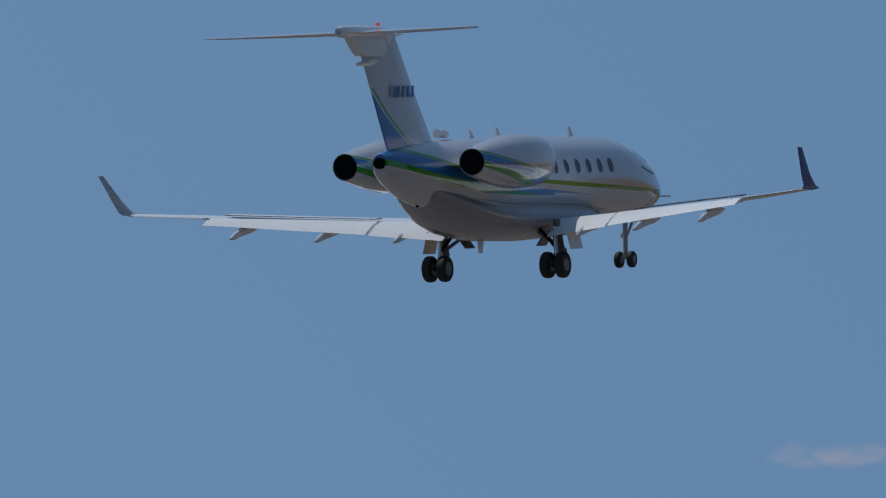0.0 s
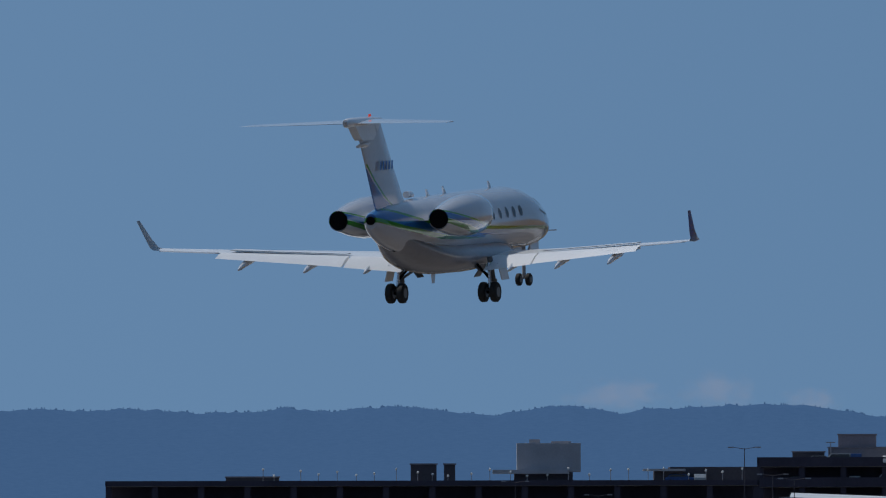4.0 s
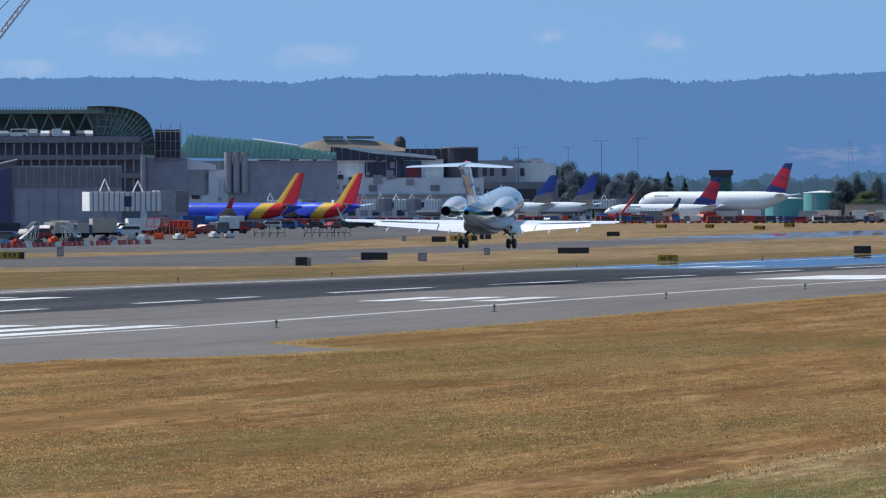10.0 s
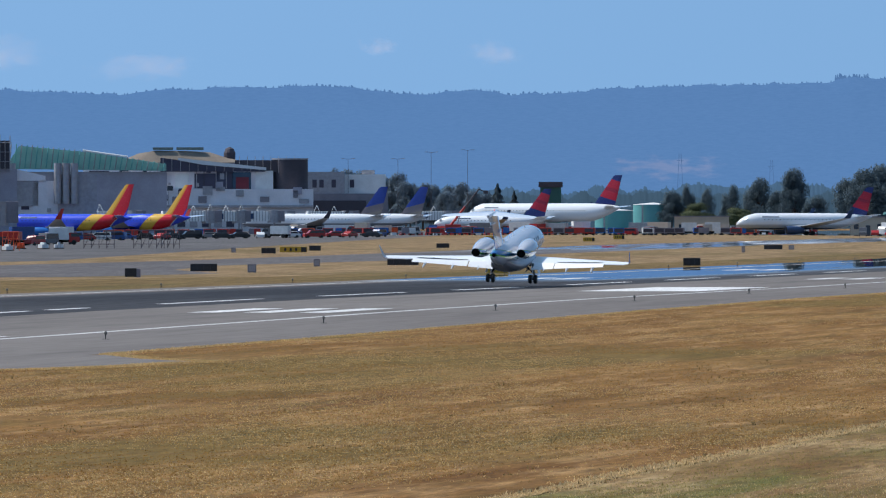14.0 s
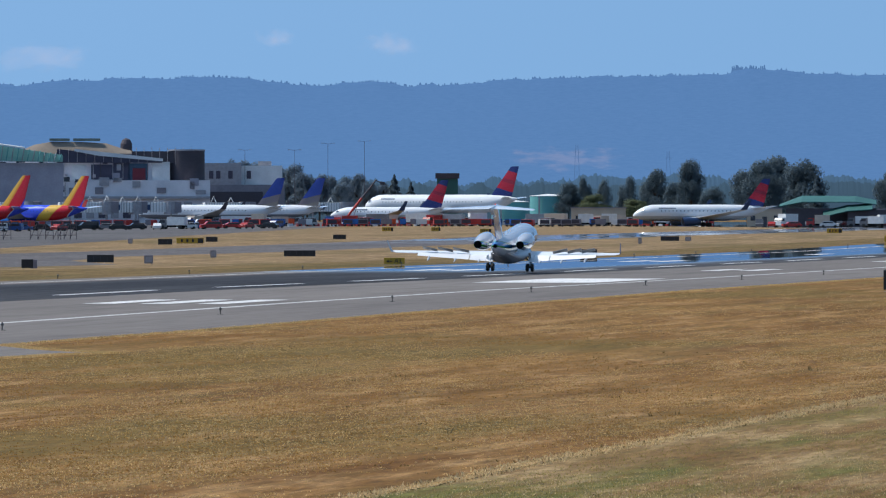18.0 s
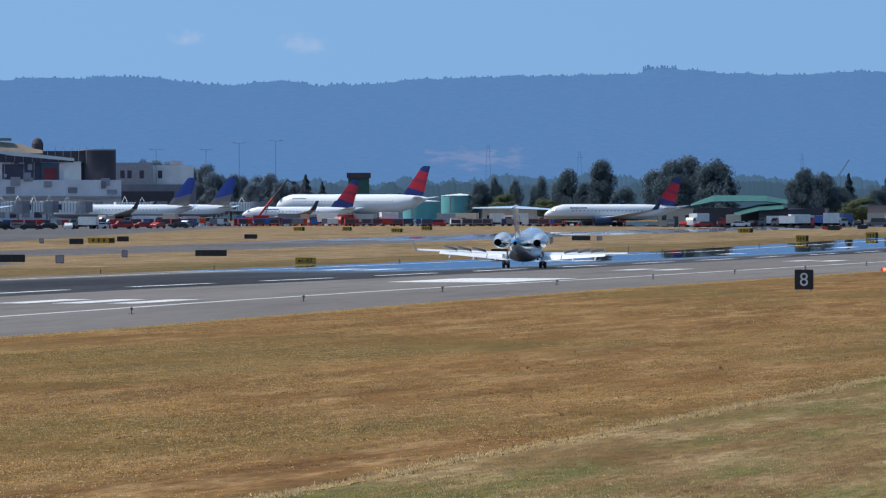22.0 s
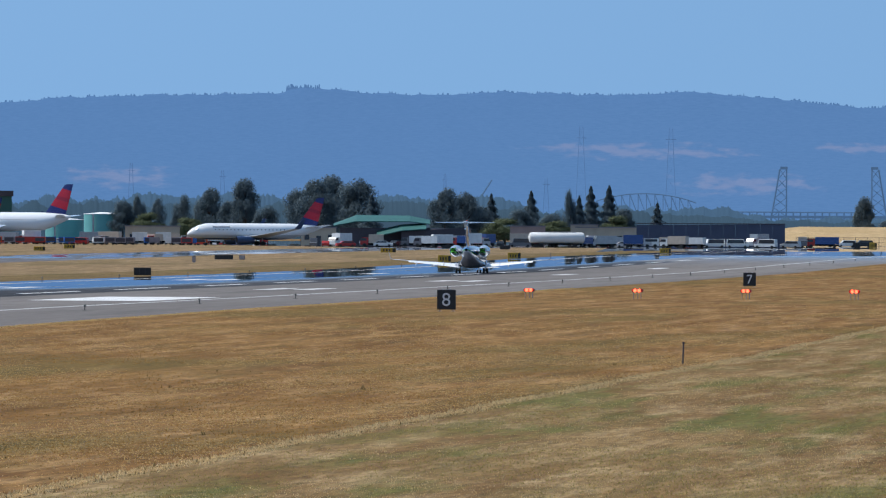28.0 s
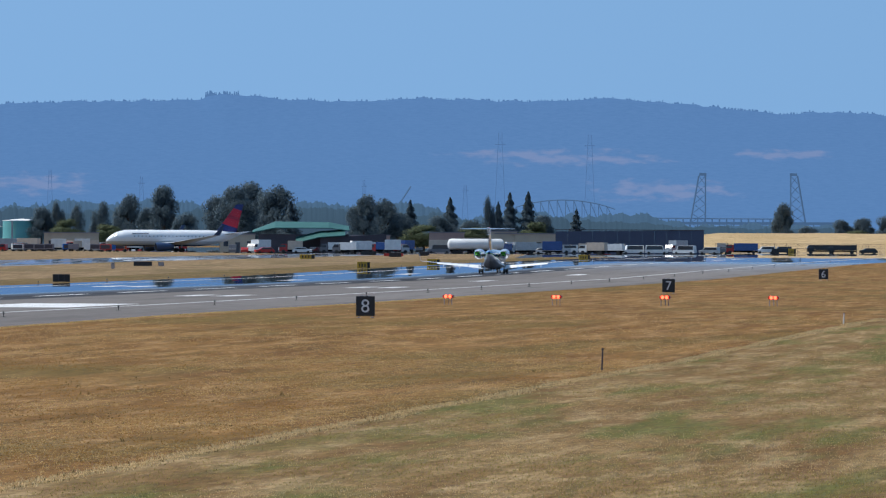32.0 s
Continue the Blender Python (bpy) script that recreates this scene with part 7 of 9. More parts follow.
def trijet(m, label):
    t = thing("small_jet", m, label, "aircraft", "small jets by the hangars")
    part("fuselage", loft([ring(y, 2.0 + dz, k, k, 16) for y, dz, k in ((9, -0.3, 0.05), (7.5, -0.1, 0.75), (6, 0, 1.1), (-3, 0, 1.1), (-7, 0.35, 0.6), (-9.4, 0.6, 0.12))]), M_WHITE, t, "", 50)
    part("fin", loft([[(x, y, z) for y, x in ((yl, 0), (yl - 0.8, 0.12), (yt, 0.02), (yt, -0.02), (yl - 0.8, -0.12))] for yl, yt, z in ((-3.2, -7.6, 2.9), (-6.6, -9.2, 7.2))]), M_WHITE, t, "white fin", 40)
    for s in (-1, 1):
        part("tailplane", wing_skin([(s * 0.1, -7.0, -8.8, 4.9, 0.2), (s * 3.8, -8.6, -9.6, 4.7, 0.08)]), M_WHITE, t)
        part("wing", wing_skin([(s * 0.8, 2.6, -2.0, 1.2, 0.4), (s * 9.4, -2.0, -3.2, 1.9, 0.1)]), M_WHITE, t)
        part("engine_nacelle", loft([ring(y, 2.9, k, k, 14, s * 1.7) for y, k in ((-2.2, 0.45), (-2.8, 0.58), (-4.6, 0.5), (-5.6, 0.36))]), M_WHITE, t, "", 50)
        part("main_leg", rod((s * 1.6, -0.4, 0), (s * 1.6, -0.4, 1.3), 0.14, 8), M_STEEL, t)
    part("nose_leg", rod((0, 6.2, 0), (0, 6.2, 1.2), 0.1, 8), M_STEEL, t)
    part("tail_intake", rod((0, -4.2, 3.5), (0, -5.6, 3.4), 0.42, 12), M_DARK, t)
    return t


terminal()
jet_bridge(11.87, 1660, 14.5, 24, "jet bridges", 1.25)
for b_, r_, w_, tn in ((11.3, 2420, 15, 20), (10.95, 2450, 14, -15), (10.5, 2480, 15, 10), (10.3, 2500, 13, 25), (10.1, 2600, 14, 0), (9.65, 2800, 15, 15), (9.05, 2850, 15, 0)):
    jet_bridge(b_, r_, w_, tn)
crane()
airliners()
trijet(site(17.7, 1085, 30) @ Matrix.Scale(0.82, 4), "small white jet parked before the hangar")
trijet(site(18.5, 1050, 75) @ Matrix.Scale(0.45, 4), "small white jet parked before the hangar")


# ---- airfield signs, lights and small things ----
M_REDLAMP = mat("lit_red_lamp", (0.5, 0.03, 0.02), None, 2, 0.3, emit=(1.0, 0.07, 0.03, 6))
M_NEARTURF = turf_material("rough_near_turf", (0.37, 0.275, 0.155), (0.235, 0.155, 0.066), (0.14, 0.08, 0.028), (0.105, 0.09, 0.02), 0.95, 0.7, 0.15, 0.012)

# strip of turf nearest the viewer, paler and rougher
sheet("near_grass", [(-300, -28.2, 150), (2400, -27.5, 150)], M_NEARTURF, 0.015, "rough yellow-green grass along the airfield edge", "grass")


def straw_strip():
    """The pale ragged swath where the mowing ends."""
    bm = bmesh.new()
    prev = None
    y = 120.0
    while y < 760:
        c = -28.35 + 0.3 * noise.noise((y * 0.06, 0, 0)) + 0.12 * noise.noise((y * 0.5, 4, 0))
        w = max(0.02, 0.2 + 0.34 * noise.noise((y * 0.15, 7, 0)) + 0.25 * noise.noise((y * 0.9, 2, 0)))
        row = [bm.verts.new((c - w, y, ground_z(y) + 0.045)), bm.verts.new((c + w * 0.6, y, ground_z(y) + 0.045))]
        if prev:
            bm.faces.new((prev[0], prev[1], row[1], row[0]))
        prev = row
        y += 1.2
    solid("mowing_swath", bm, M_STRAW, Matrix(), "pale straw swath at the edge of the mowing", "grass", "", "structure")


M_STRAW = turf_material("loose_straw", (0.43, 0.3, 0.14), (0.32, 0.2, 0.082), (0.19, 0.11, 0.038), (0.19, 0.14, 0.055), 0.3, 0.7)
straw_strip()


def mesh_text(body, size):
    c = bpy.data.curves.new("text", "FONT")
    c.body, c.size, c.extrude, c.align_x, c.align_y = body, size, 0.012, "CENTER", "CENTER"
    o = bpy.data.objects.new("text", c)
    me = bpy.data.meshes.new_from_object(o)
    bpy.data.objects.remove(o)
    bpy.data.curves.remove(c)
    me.materials.clear()
    return me


def number_sign(x, y, digit):
    t = thing("distance_sign", on(x, y, 0), "black runway distance sign with a white %s" % {"8": "eight", "7": "seven", "6": "six"}[digit], "sign", "runway distance signs")
    part("panel", box(0, 0, 0.12, 1.25, 0.25, 1.32, 0.03), M_BLACK, t, "black sign panel")
    me = mesh_text(digit, 1.25)
    me.materials.append(M_WHITEBOX)
    part("numeral", me, None, t, "white numeral", None, pose(0, -0.145, 0.74, 90))
    for sx in (-0.45, 0.45):
        part("leg", rod((sx, 0, -0.05), (sx, 0, 0.14), 0.04, 6), M_STEEL, t)
        part("base_plate", box(sx, 0, -0.02, 0.3, 0.3, 0.05), M_STEEL, t)
        part("lamp_housing", box(sx * 0.55, 0, 1.44, 0.12, 0.18, 0.07), M_STEEL, t)


for y_, d_ in ((633, "8"), (937, "7"), (1240, "6")):
    number_sign(-62.6, y_, d_)


def papi(x):
    t = thing("approach_light", on(x, 768), "glide path light box showing red on two legs", "approach light", "row of glide path lights")
    part("box", box(0, 0, 0.56, 0.85, 1.1, 0.22, 0.02), M_RED, t, "red light box")
    for sx in (-0.22, 0.22):
        part("lamp", rod((sx * 0.75, -0.56, 0.67), (sx * 0.75, -0.6, 0.67), 0.13, 14), M_REDLAMP, t, "lit red lamp")
    for sx, sy in ((-0.3, -0.3), (0.3, -0.3), (0.0, 0.4)):
        part("leg", rod((sx, sy, -0.35), (sx, sy, 0.56), 0.035, 6), M_STEEL, t)


for k_ in range(4):
    papi(-69.2 + 8.8 * k_)


M_LAMPDARK = mat("dull_lamp_glass", (0.12, 0.12, 0.12), (0.07, 0.07, 0.07), 4, 0.4)


def edge_light():
    t = thing("edge_light", on(-85.6, 318), "small runway edge light on a short stem", "runway light", "runway edge lights")
    part("stem", rod((0, 0, 0), (0, 0, 0.27), 0.028, 6), M_BLACK, t)
    part("lens", loft([ngon(8, r, z) for z, r in ((0.25, 0.075), (0.35, 0.08), (0.42, 0.035))]), M_LAMPDARK, t, "dull grey glass lens")
    part("base_plate", loft([ngon(10, r, z) for z, r in ((0.0, 0.2), (0.05, 0.18))]), M_BLACK, t)
    return t


_light = edge_light()
for k_ in range(1, 24):
    copy_thing(_light, on(-85.6, 318 + 60.96 * k_))
for k_ in range(24):
    copy_thing(_light, on(-140.4, 318 + 60.96 * k_))


def marker_post(x, y, h, pale):
    t = thing("marker_post", on(x, y), "slim %s marker post in the grass" % ("pale" if pale else "dark"), "post", "marker posts along the grass edge")
    part("pole", rod((0, 0, -0.05), (0.03, 0, h), 0.035, 8), M_WHITEBOX if pale else M_DARKWALL, t)
    part("cap", rod((0.03, 0, h), (0.03, 0, h + 0.08), 0.05, 8), M_DARKWALL if not pale else M_STEEL, t)


marker_post(-29.9, 405, 0.85, False)
marker_post(-29.4, 608, 0.6, True)


M_SOCK = mat("red_orange_cloth", (0.85, 0.06, 0.03), (0.72, 0.045, 0.025), 3, 0.8)


def windsock():
    t = thing("windsock", site(15.54, 580), "red-orange windsock drooping from a thin mast", "windsock")
    part("mast", rod((0, 0, 0), (0, 0, 2.5), 0.035, 8), M_RED, t, "thin red mast")
    part("swivel_ring", rod((-0.05, 0, 1.72), (0.05, 0, 1.72), 0.22, 14), M_STEEL, t)
    pts = [(-0.05, 1.72, 0.21), (-0.3, 1.7, 0.2), (-0.6, 1.6, 0.18), (-0.85, 1.4, 0.16), (-1.05, 1.15, 0.13), (-1.18, 0.92, 0.11)]
    rings = []
    for i, (x, z, r) in enumerate(pts):
        a, b = pts[max(0, i - 1)], pts[min(len(pts) - 1, i + 1)]
        d = Vector((b[0] - a[0], 0, b[1] - a[1])).normalized()
        u = Vector((-d.z, 0, d.x))
        rings.append([tuple(Vector((x, 0, z)) + u * r * math.cos(q) + Vector((0, r * math.sin(q), 0))) for q in [2 * math.pi * k / 12 for k in range(12)]])
    part("sock", loft(rings), M_SOCK, t, "red-orange cloth sock", 60)
    part("base", box(0, 0, 0, 0.4, 0.4, 0.08), M_CONC, t)


windsock()
# boards by the taxiway near the terminal, then those farther along: kind, bearing, distance, width, height
BOARDS = [('k', 15.21, 913, 1.6, 0.65), ('y', 14.51, 857, 2.5, 0.81), ('g', 14.12, 888, 1.2, 1.16), ('o', 16.26, 876, 1.0, 1.4), ('k', 13.31, 1117, 0.8, 0.8),
          ('y', 12.6, 1027, 2.7, 0.92), ('g', 12.31, 1084, 0.8, 1.09), ('b', 10.86, 897, 1.1, 0.91), ('k', 10.42, 993, 2.8, 0.89), ('g', 10.13, 972, 0.9, 0.87),
          ('k', 10.03, 1404, 2.1, 0.92), ('y', 9.88, 1432, 4.1, 0.94), ('k', 9.75, 1476, 1.8, 0.88), ('g', 10.24, 1433, 0.7, 0.77), ('g', 9.74, 1096, 0.7, 0.85),
          ('k', 8.98, 1554, 2.1, 0.83)]
FAR_BOARDS = [('k', 9.22, 1119, 3.7, 0.8), ('A', 8.65, 959, 2.1, 0.74), ('k', 7.48, 1103, 2.0, 0.98), ('k', 6.99, 1496, 2.9, 0.8),
          ('g', 6.88, 1496, 0.9, 0.71), ('g', 7.17, 1421, 0.5, 0.93), ('y', 6.0, 1797, 2.9, 0.96), ('y', 8.69, 1917, 2.3, 0.91), ('y', 8.4, 1920, 1.9, 0.91),
          ('y', 8.1, 1820, 2.2, 0.87), ('y', 7.92, 1963, 2.3, 0.93), ('y', 5.66, 1453, 2.0, 1.12), ('y', 5.24, 1552, 2.1, 1.11),
          ('k', 5.63, 2072, 3.3, 0.86), ('k', 5.29, 2076, 1.9, 0.86), ('r', 5.48, 1992, 4.1, 0.71),
          ('k', 5.47, 1938, 2.5, 1.04), ('y', 4.33, 1812, 2.2, 1.08), ('k', 5.3, 2023, 1.9, 0.96), ('y', 3.08, 2300, 1.8, 1.37), ('k', 3.18, 2300, 1.8, 1.37)]


def board(kind, b, r, w, h):
    names = {"k": ("taxiway_sign", "black back of a taxiway sign in the grass", "sign", M_BLACK), "y": ("taxiway_sign", "yellow taxiway sign with dark bars in the grass", "sign", M_YELLOW),
             "A": ("taxiway_sign", "yellow taxiway direction sign with arrow", "sign", M_YELLOW), "g": ("utility_box", "grey utility cabinet standing in the grass", "utility box", M_GREYBOX),
             "b": ("utility_box", "two utility cabinets, black and grey, side by side", "utility box", M_BLACK), "o": ("utility_box", "yellow utility box with an orange post", "utility box", M_YELLOW),
             "r": ("taxiway_sign", "red taxiway holding sign between dark ones", "sign", M_RED)}
    nm, label, cat_, mt = names[kind]
    t = thing(nm, site(b, r), label, cat_, "signs and boxes along the taxiways")
    part("panel", box(0, 0, 0.1, w, 0.3, h - 0.1, 0.03), mt, t)
    n = max(2, int(w / 0.9) + 1)
    for i in range(n):
        x = -w / 2 + 0.15 + (w - 0.3) * i / (n - 1)
        part("leg", rod((x, 0, -0.03), (x, 0, 0.12), 0.05, 6), M_STEEL, t)
    if kind in "kyA" and w > 1.4:
        for i in range(1, n):
            part("seam", box(-w / 2 + w * i / n, -0.16, 0.12, 0.04, 0.03, h - 0.14), M_DARKWALL, t)
    if kind == "y":
        part("dark_panel", box(w * 0.38, -0.165, 0.16, w * 0.2, 0.03, h - 0.24), M_BLACK, t)
        for i in range(3):
            part("letter_bar", box(-w * 0.3 + i * w * 0.2, -0.165, 0.32, w * 0.08, 0.03, h * 0.45), M_BLACK, t)
    if kind == "A":
        me = mesh_text("A3", 0.62)
        me.materials.append(M_BLACK)
        part("letters", me, None, t, "black lettering", None, pose(0.35, -0.17, h * 0.55, 90))
        part("arrow", prism([(-0.85, h * 0.5), (-0.55, h * 0.72), (-0.55, h * 0.57), (-0.2, h * 0.57), (-0.2, h * 0.47), (-0.55, h * 0.47), (-0.55, h * 0.32)], "y", -0.18, -0.15), M_BLACK, t)
    if kind == "b":
        part("grey_cabinet", box(w * 0.55, 0.1, 0.05, w * 0.6, 0.4, h * 0.9, 0.03), M_GREYBOX, t)
    if kind == "o":
        part("post", rod((-0.35, -0.1, 0), (-0.35, -0.1, h + 0.5), 0.09, 8), M_ORANGE, t)
    if kind == "g":
        part("door", box(0, -0.165, 0.2, w * 0.75, 0.03, h * 0.7), M_STEEL, t)
        part("lid", box(0, 0, h, w + 0.08, 0.4, 0.05), M_GREYBOX, t)


for row in BOARDS + FAR_BOARDS:
    board(*row)


def barrier_row(b0, r0, b1, r1, n, group):
    x0, y0 = polar(b0, r0)
    x1, y1 = polar(b1, r1)
    turn = math.degrees(math.atan2(y1 - y0, x1 - x0))
    t = thing("barrier_row", on((x0 + x1) / 2, (y0 + y1) / 2, turn), "row of red plastic barriers on the apron edge", "barriers", group)
    L = math.hypot(x1 - x0, y1 - y0)
    rng = random.Random(int(b0 * 10))
    me = mesh_of("barrier", prism([(-0.28, 0), (0.28, 0), (0.2, 0.25), (0.1, 0.7), (-0.1, 0.7), (-0.2, 0.25)], "x", -0.95, 0.95), M_RED)
    mw = mesh_of("barrier", prism([(-0.28, 0), (0.28, 0), (0.2, 0.25), (0.1, 0.7), (-0.1, 0.7), (-0.2, 0.25)], "x", -0.95, 0.95), M_WHITEBOX)
    for i in range(n):
        x = -L / 2 + L * (i + 0.5) / n
        z = ground_z(y0 + (y1 - y0) * (i + 0.5) / n) - ground_z((y0 + y1) / 2)
        part("barrier", me if i % 5 else mw, None, t, "", None, pose(x, rng.uniform(-0.2, 0.2), z, 0, 0, rng.uniform(-4, 4)))


barrier_row(14.22, 1232, 13.3, 1251, 10, "red barriers")
barrier_row(13.28, 1252, 11.77, 1390, 42, "red barriers")
barrier_row(17.35, 1010, 16.8, 1020, 6, "red barriers")
barrier_row(9.3, 2330, 8.0, 2400, 26, "red barriers")
barrier_row(7.3, 2450, 6.9, 2450, 9, "red barriers")


def cone(m):
    t = thing("traffic_cone", m, "orange traffic cone on the paving", "cone", "orange cones")
    part("cone", loft([ngon(10, r, z) for z, r in ((0.04, 0.22), (0.9, 0.05))]), M_ORANGE, t)
    part("foot", box(0, 0, 0, 0.55, 0.55, 0.05), M_BLACK, t)
    return t


_cone = cone(site(17.28, 1000))
for b_, r_ in ((17.15, 1002), (17.02, 1000), (16.9, 985), (16.72, 1010), (16.45, 1040), (16.3, 1045), (17.4, 1005), (16.6, 1020), (15.45, 1060), (15.0, 1150), (13.2, 1180)):
    copy_thing(_cone, site(b_, r_))

M_LOTWALL = mat("pale_lot_barrier", (0.22, 0.21, 0.2), (0.15, 0.145, 0.14), 0.5, 0.85)


def lot_wall():
    t = thing("concrete_barrier_row", site(14.697, 1157), "short row of weathered concrete blocks on the lot", "barriers")
    for i in range(3):
        part("barrier", box(-2.0 + i * 2.0, 0, 0, 1.9, 0.5, 1.15 - 0.07 * (i % 2), 0.05), M_LOTWALL, t)


lot_wall()


def service_truck(m, cab, cargo, cargo_name, L=6.5, h=2.9, group="service vehicles on the apron"):
    t = thing("service_truck", m, "%s box truck parked on the apron" % cargo_name, "truck", group)
    part("cargo_box", box(0.9, 0, 0.9, L - 2.2, 2.2, h - 0.9, 0.04), cargo, t)
    part("cab", prism([(-L / 2, 0.5), (-L / 2, 1.4), (-L / 2 + 0.5, 2.2), (-L / 2 + 1.9, 2.2), (-L / 2 + 1.9, 0.5)], "y", -1.0, 1.0), cab, t)
    part("windscreen", prism([(-L / 2 + 0.02, 1.45), (-L / 2 + 0.42, 2.05), (-L / 2 + 1.5, 2.05), (-L / 2 + 1.5, 1.45)], "y", -1.02, 1.02), M_CABINGLASS, t, "dark cab glass")
    part("chassis", box(0, 0, 0.5, L - 0.4, 1.4, 0.35), M_DARK, t)
    for x in (-L / 2 + 1.0, L / 2 - 1.3):
        for s in (-1, 1):
            part("wheel", rod((x, s * 0.95 - 0.14, 0.45), (x, s * 0.95 + 0.14, 0.45), 0.45, 12), M_RUBBER, t)
    return t


def stair_truck(m):
    t = thing("boarding_stairs", m, "white mobile boarding stairs parked on the apron", "boarding stairs", "boarding stairs on the apron")
    part("stair_flight", prism([(-2.6, 0.7), (-2.2, 0.7), (1.4, 4.1), (2.6, 4.1), (2.6, 3.8), (1.5, 3.8)], "y", -0.9, 0.9), M_WHITEBOX, t)
    for i in range(11):
        part("step", box(-2.2 + i * 0.34, 0, 0.75 + i * 0.315, 0.3, 1.6, 0.06), M_STEEL, t)
    for s in (-0.95, 0.95):
        part("handrail", rod((-2.3, s, 1.7), (1.3, s, 5.1), 0.06, 5), M_WHITEBOX, t)
        part("handrail", rod((1.3, s, 5.1), (2.6, s, 5.1), 0.06, 5), M_WHITEBOX, t)
        for i in range(4):
            part("brace", rod((-1.6 + i * 1.2, s, 0.5), (-1.0 + i * 1.2, s, 1.6 + i * 0.9), 0.07, 5), M_WHITEBOX, t)
    part("chassis", box(0, 0, 0.35, 5.4, 1.7, 0.5), M_STEEL, t)
    for x in (-1.9, 1.9):
        for s in (-1, 1):
            part("wheel", rod((x, s * 0.8 - 0.12, 0.36), (x, s * 0.8 + 0.12, 0.36), 0.36, 10), M_RUBBER, t)
    return t


def boom_lift():
    t = thing("boom_lift", site(8.86, 2440), "red articulated boom lift raised beside the airliners", "boom lift")
    part("turntable", box(-2.5, 0, 0.9, 4.2, 2.4, 1.6, 0.1), M_RED, t, "red turntable body")
    part("lower_arm", rod((-3.0, 0, 2.4), (0.6, 0, 7.0), 0.3, 6), M_RED, t)
    part("upper_arm", rod((0.6, 0, 7.0), (4.2, 0, 11.6), 0.2, 6), M_DARKWALL, t)
    part("jib", rod((4.2, 0, 11.6), (5.6, 0, 10.9), 0.14, 6), M_DARKWALL, t)
    part("basket", box(5.9, 0, 10.4, 1.2, 1.0, 0.8, 0.05), M_DARKWALL, t)
    for x in (-4.2, -0.9):
        for s in (-1, 1):
            part("wheel", rod((x, s * 1.1 - 0.2, 0.55), (x, s * 1.1 + 0.2, 0.55), 0.55, 12), M_RUBBER, t)
    part("ram", rod((-1.4, 0, 2.6), (-0.4, 0, 5.6), 0.12, 6), M_STEEL, t)


def army_truck():
    t = thing("dark_truck", site(13.03, 1108, 0), "black canvas-topped truck parked beside the taxiway", "truck")
    part("canopy", box(-0.7, 0, 0.75, 2.2, 1.7, 1.25, 0.12), M_BLACK, t, "black canvas canopy")
    part("cab", prism([(0.5, 0.45), (0.5, 1.75), (1.0, 1.75), (1.15, 1.15), (1.65, 1.05), (1.65, 0.45)], "y", -0.8, 0.8), M_BLACK, t)
    part("chassis", box(0, 0, 0.35, 3.2, 1.2, 0.35), M_DARK, t)
    for x in (-1.2, 1.1):
        for s in (-1, 1):
            part("wheel", rod((x, s * 0.75 - 0.12, 0.34), (x, s * 0.75 + 0.12, 0.34), 0.34, 12), M_RUBBER, t)


boom_lift()
army_truck()
for b_, r_, tn in ((12.77, 1440, 0), (12.5, 1450, 20), (12.24, 1455, 160)):
    stair_truck(site(b_, r_, tn) @ Matrix.Scale(0.6, 4))


def scatter(n, b0, b1, r0, r1, seed, group, trucks=0.3, tints=(0, 0, 1, 2, 2, 3, 4, 4, 5), kinds=("van", "suv", "car")):
    """Vehicles at random along a strip of the apron."""
    rng = random.Random(seed)
    for i in range(n):
        b = b0 + (b1 - b0) * (i + rng.uniform(0.1, 0.9)) / n
        f = (b - b0) / (b1 - b0)
        r = r0 + (r1 - r0) * f + rng.uniform(-25, 25)
        m = site(b, r, rng.choice((0, 180, 15, -20, 90, 60)))
        if rng.random() < trucks:
            k = rng.choice((0, 0, 1, 3, 4, 5))
            service_truck(m, PAINTS[k][0], PAINTS[rng.choice((0, 0, 7, 7, 1, 3, k))][0], PAINTS[k][1], rng.uniform(5.5, 8), rng.uniform(2.4, 3.3), group)
        else:
            car(m, PAINTS[rng.choice(tints)], rng.choice(kinds), group)


scatter(9, 17.35, 16.3, 1085, 1110, 31, "vehicles by the hangar", 0.0, (0, 0, 0, 2, 5, 3), ("car", "car", "suv"))
scatter(9, 18.3, 16.95, 1060, 1085, 41, "vehicles by the hangar", 0.0, (0, 0, 0, 0, 2, 1, 5), ("car", "suv", "suv"))
scatter(8, 14.5, 13.3, 1262, 1285, 32, "vehicles by the building site", 0.25, (0, 0, 1, 5, 2))
scatter(20, 12.7, 11.2, 1480, 1720, 33, "service vehicles on the apron", 0.4)
scatter(22, 11.4, 9.3, 1900, 2180, 34, "service vehicles on the apron", 0.08, (2, 2, 5, 5, 3, 0, 4), ("car", "car", "suv"))
scatter(26, 9.9, 8.0, 2320, 2420, 35, "service vehicles on the apron", 0.4)
scatter(22, 8.0, 6.7, 2300, 2420, 36, "service vehicles on the apron", 0.55)
scatter(30, 6.5, 4.2, 2200, 2300, 37, "trucks and vans beyond the taxiway", 0.6)
scatter(14, 4.9, 3.3, 2220, 2290, 38, "trucks and vans beyond the taxiway", 0.7)
for b_, k_ in ((3.54, "car"), (3.4, ""), (3.24, "white"), (3.14, "suv"), (2.9, ""), (2.78, ""), (2.62, "car")):
    if k_:
        car(site(b_, 2385, 10), PAINTS[0 if k_ == "white" else 2], "suv" if k_ != "car" else k_, "vehicles before the grass bank")
    else:
        service_truck(site(b_, 2385, 4), PAINTS[2][0], PAINTS[2][0], "black", 7.6, 2.2, "vehicles before the grass bank")


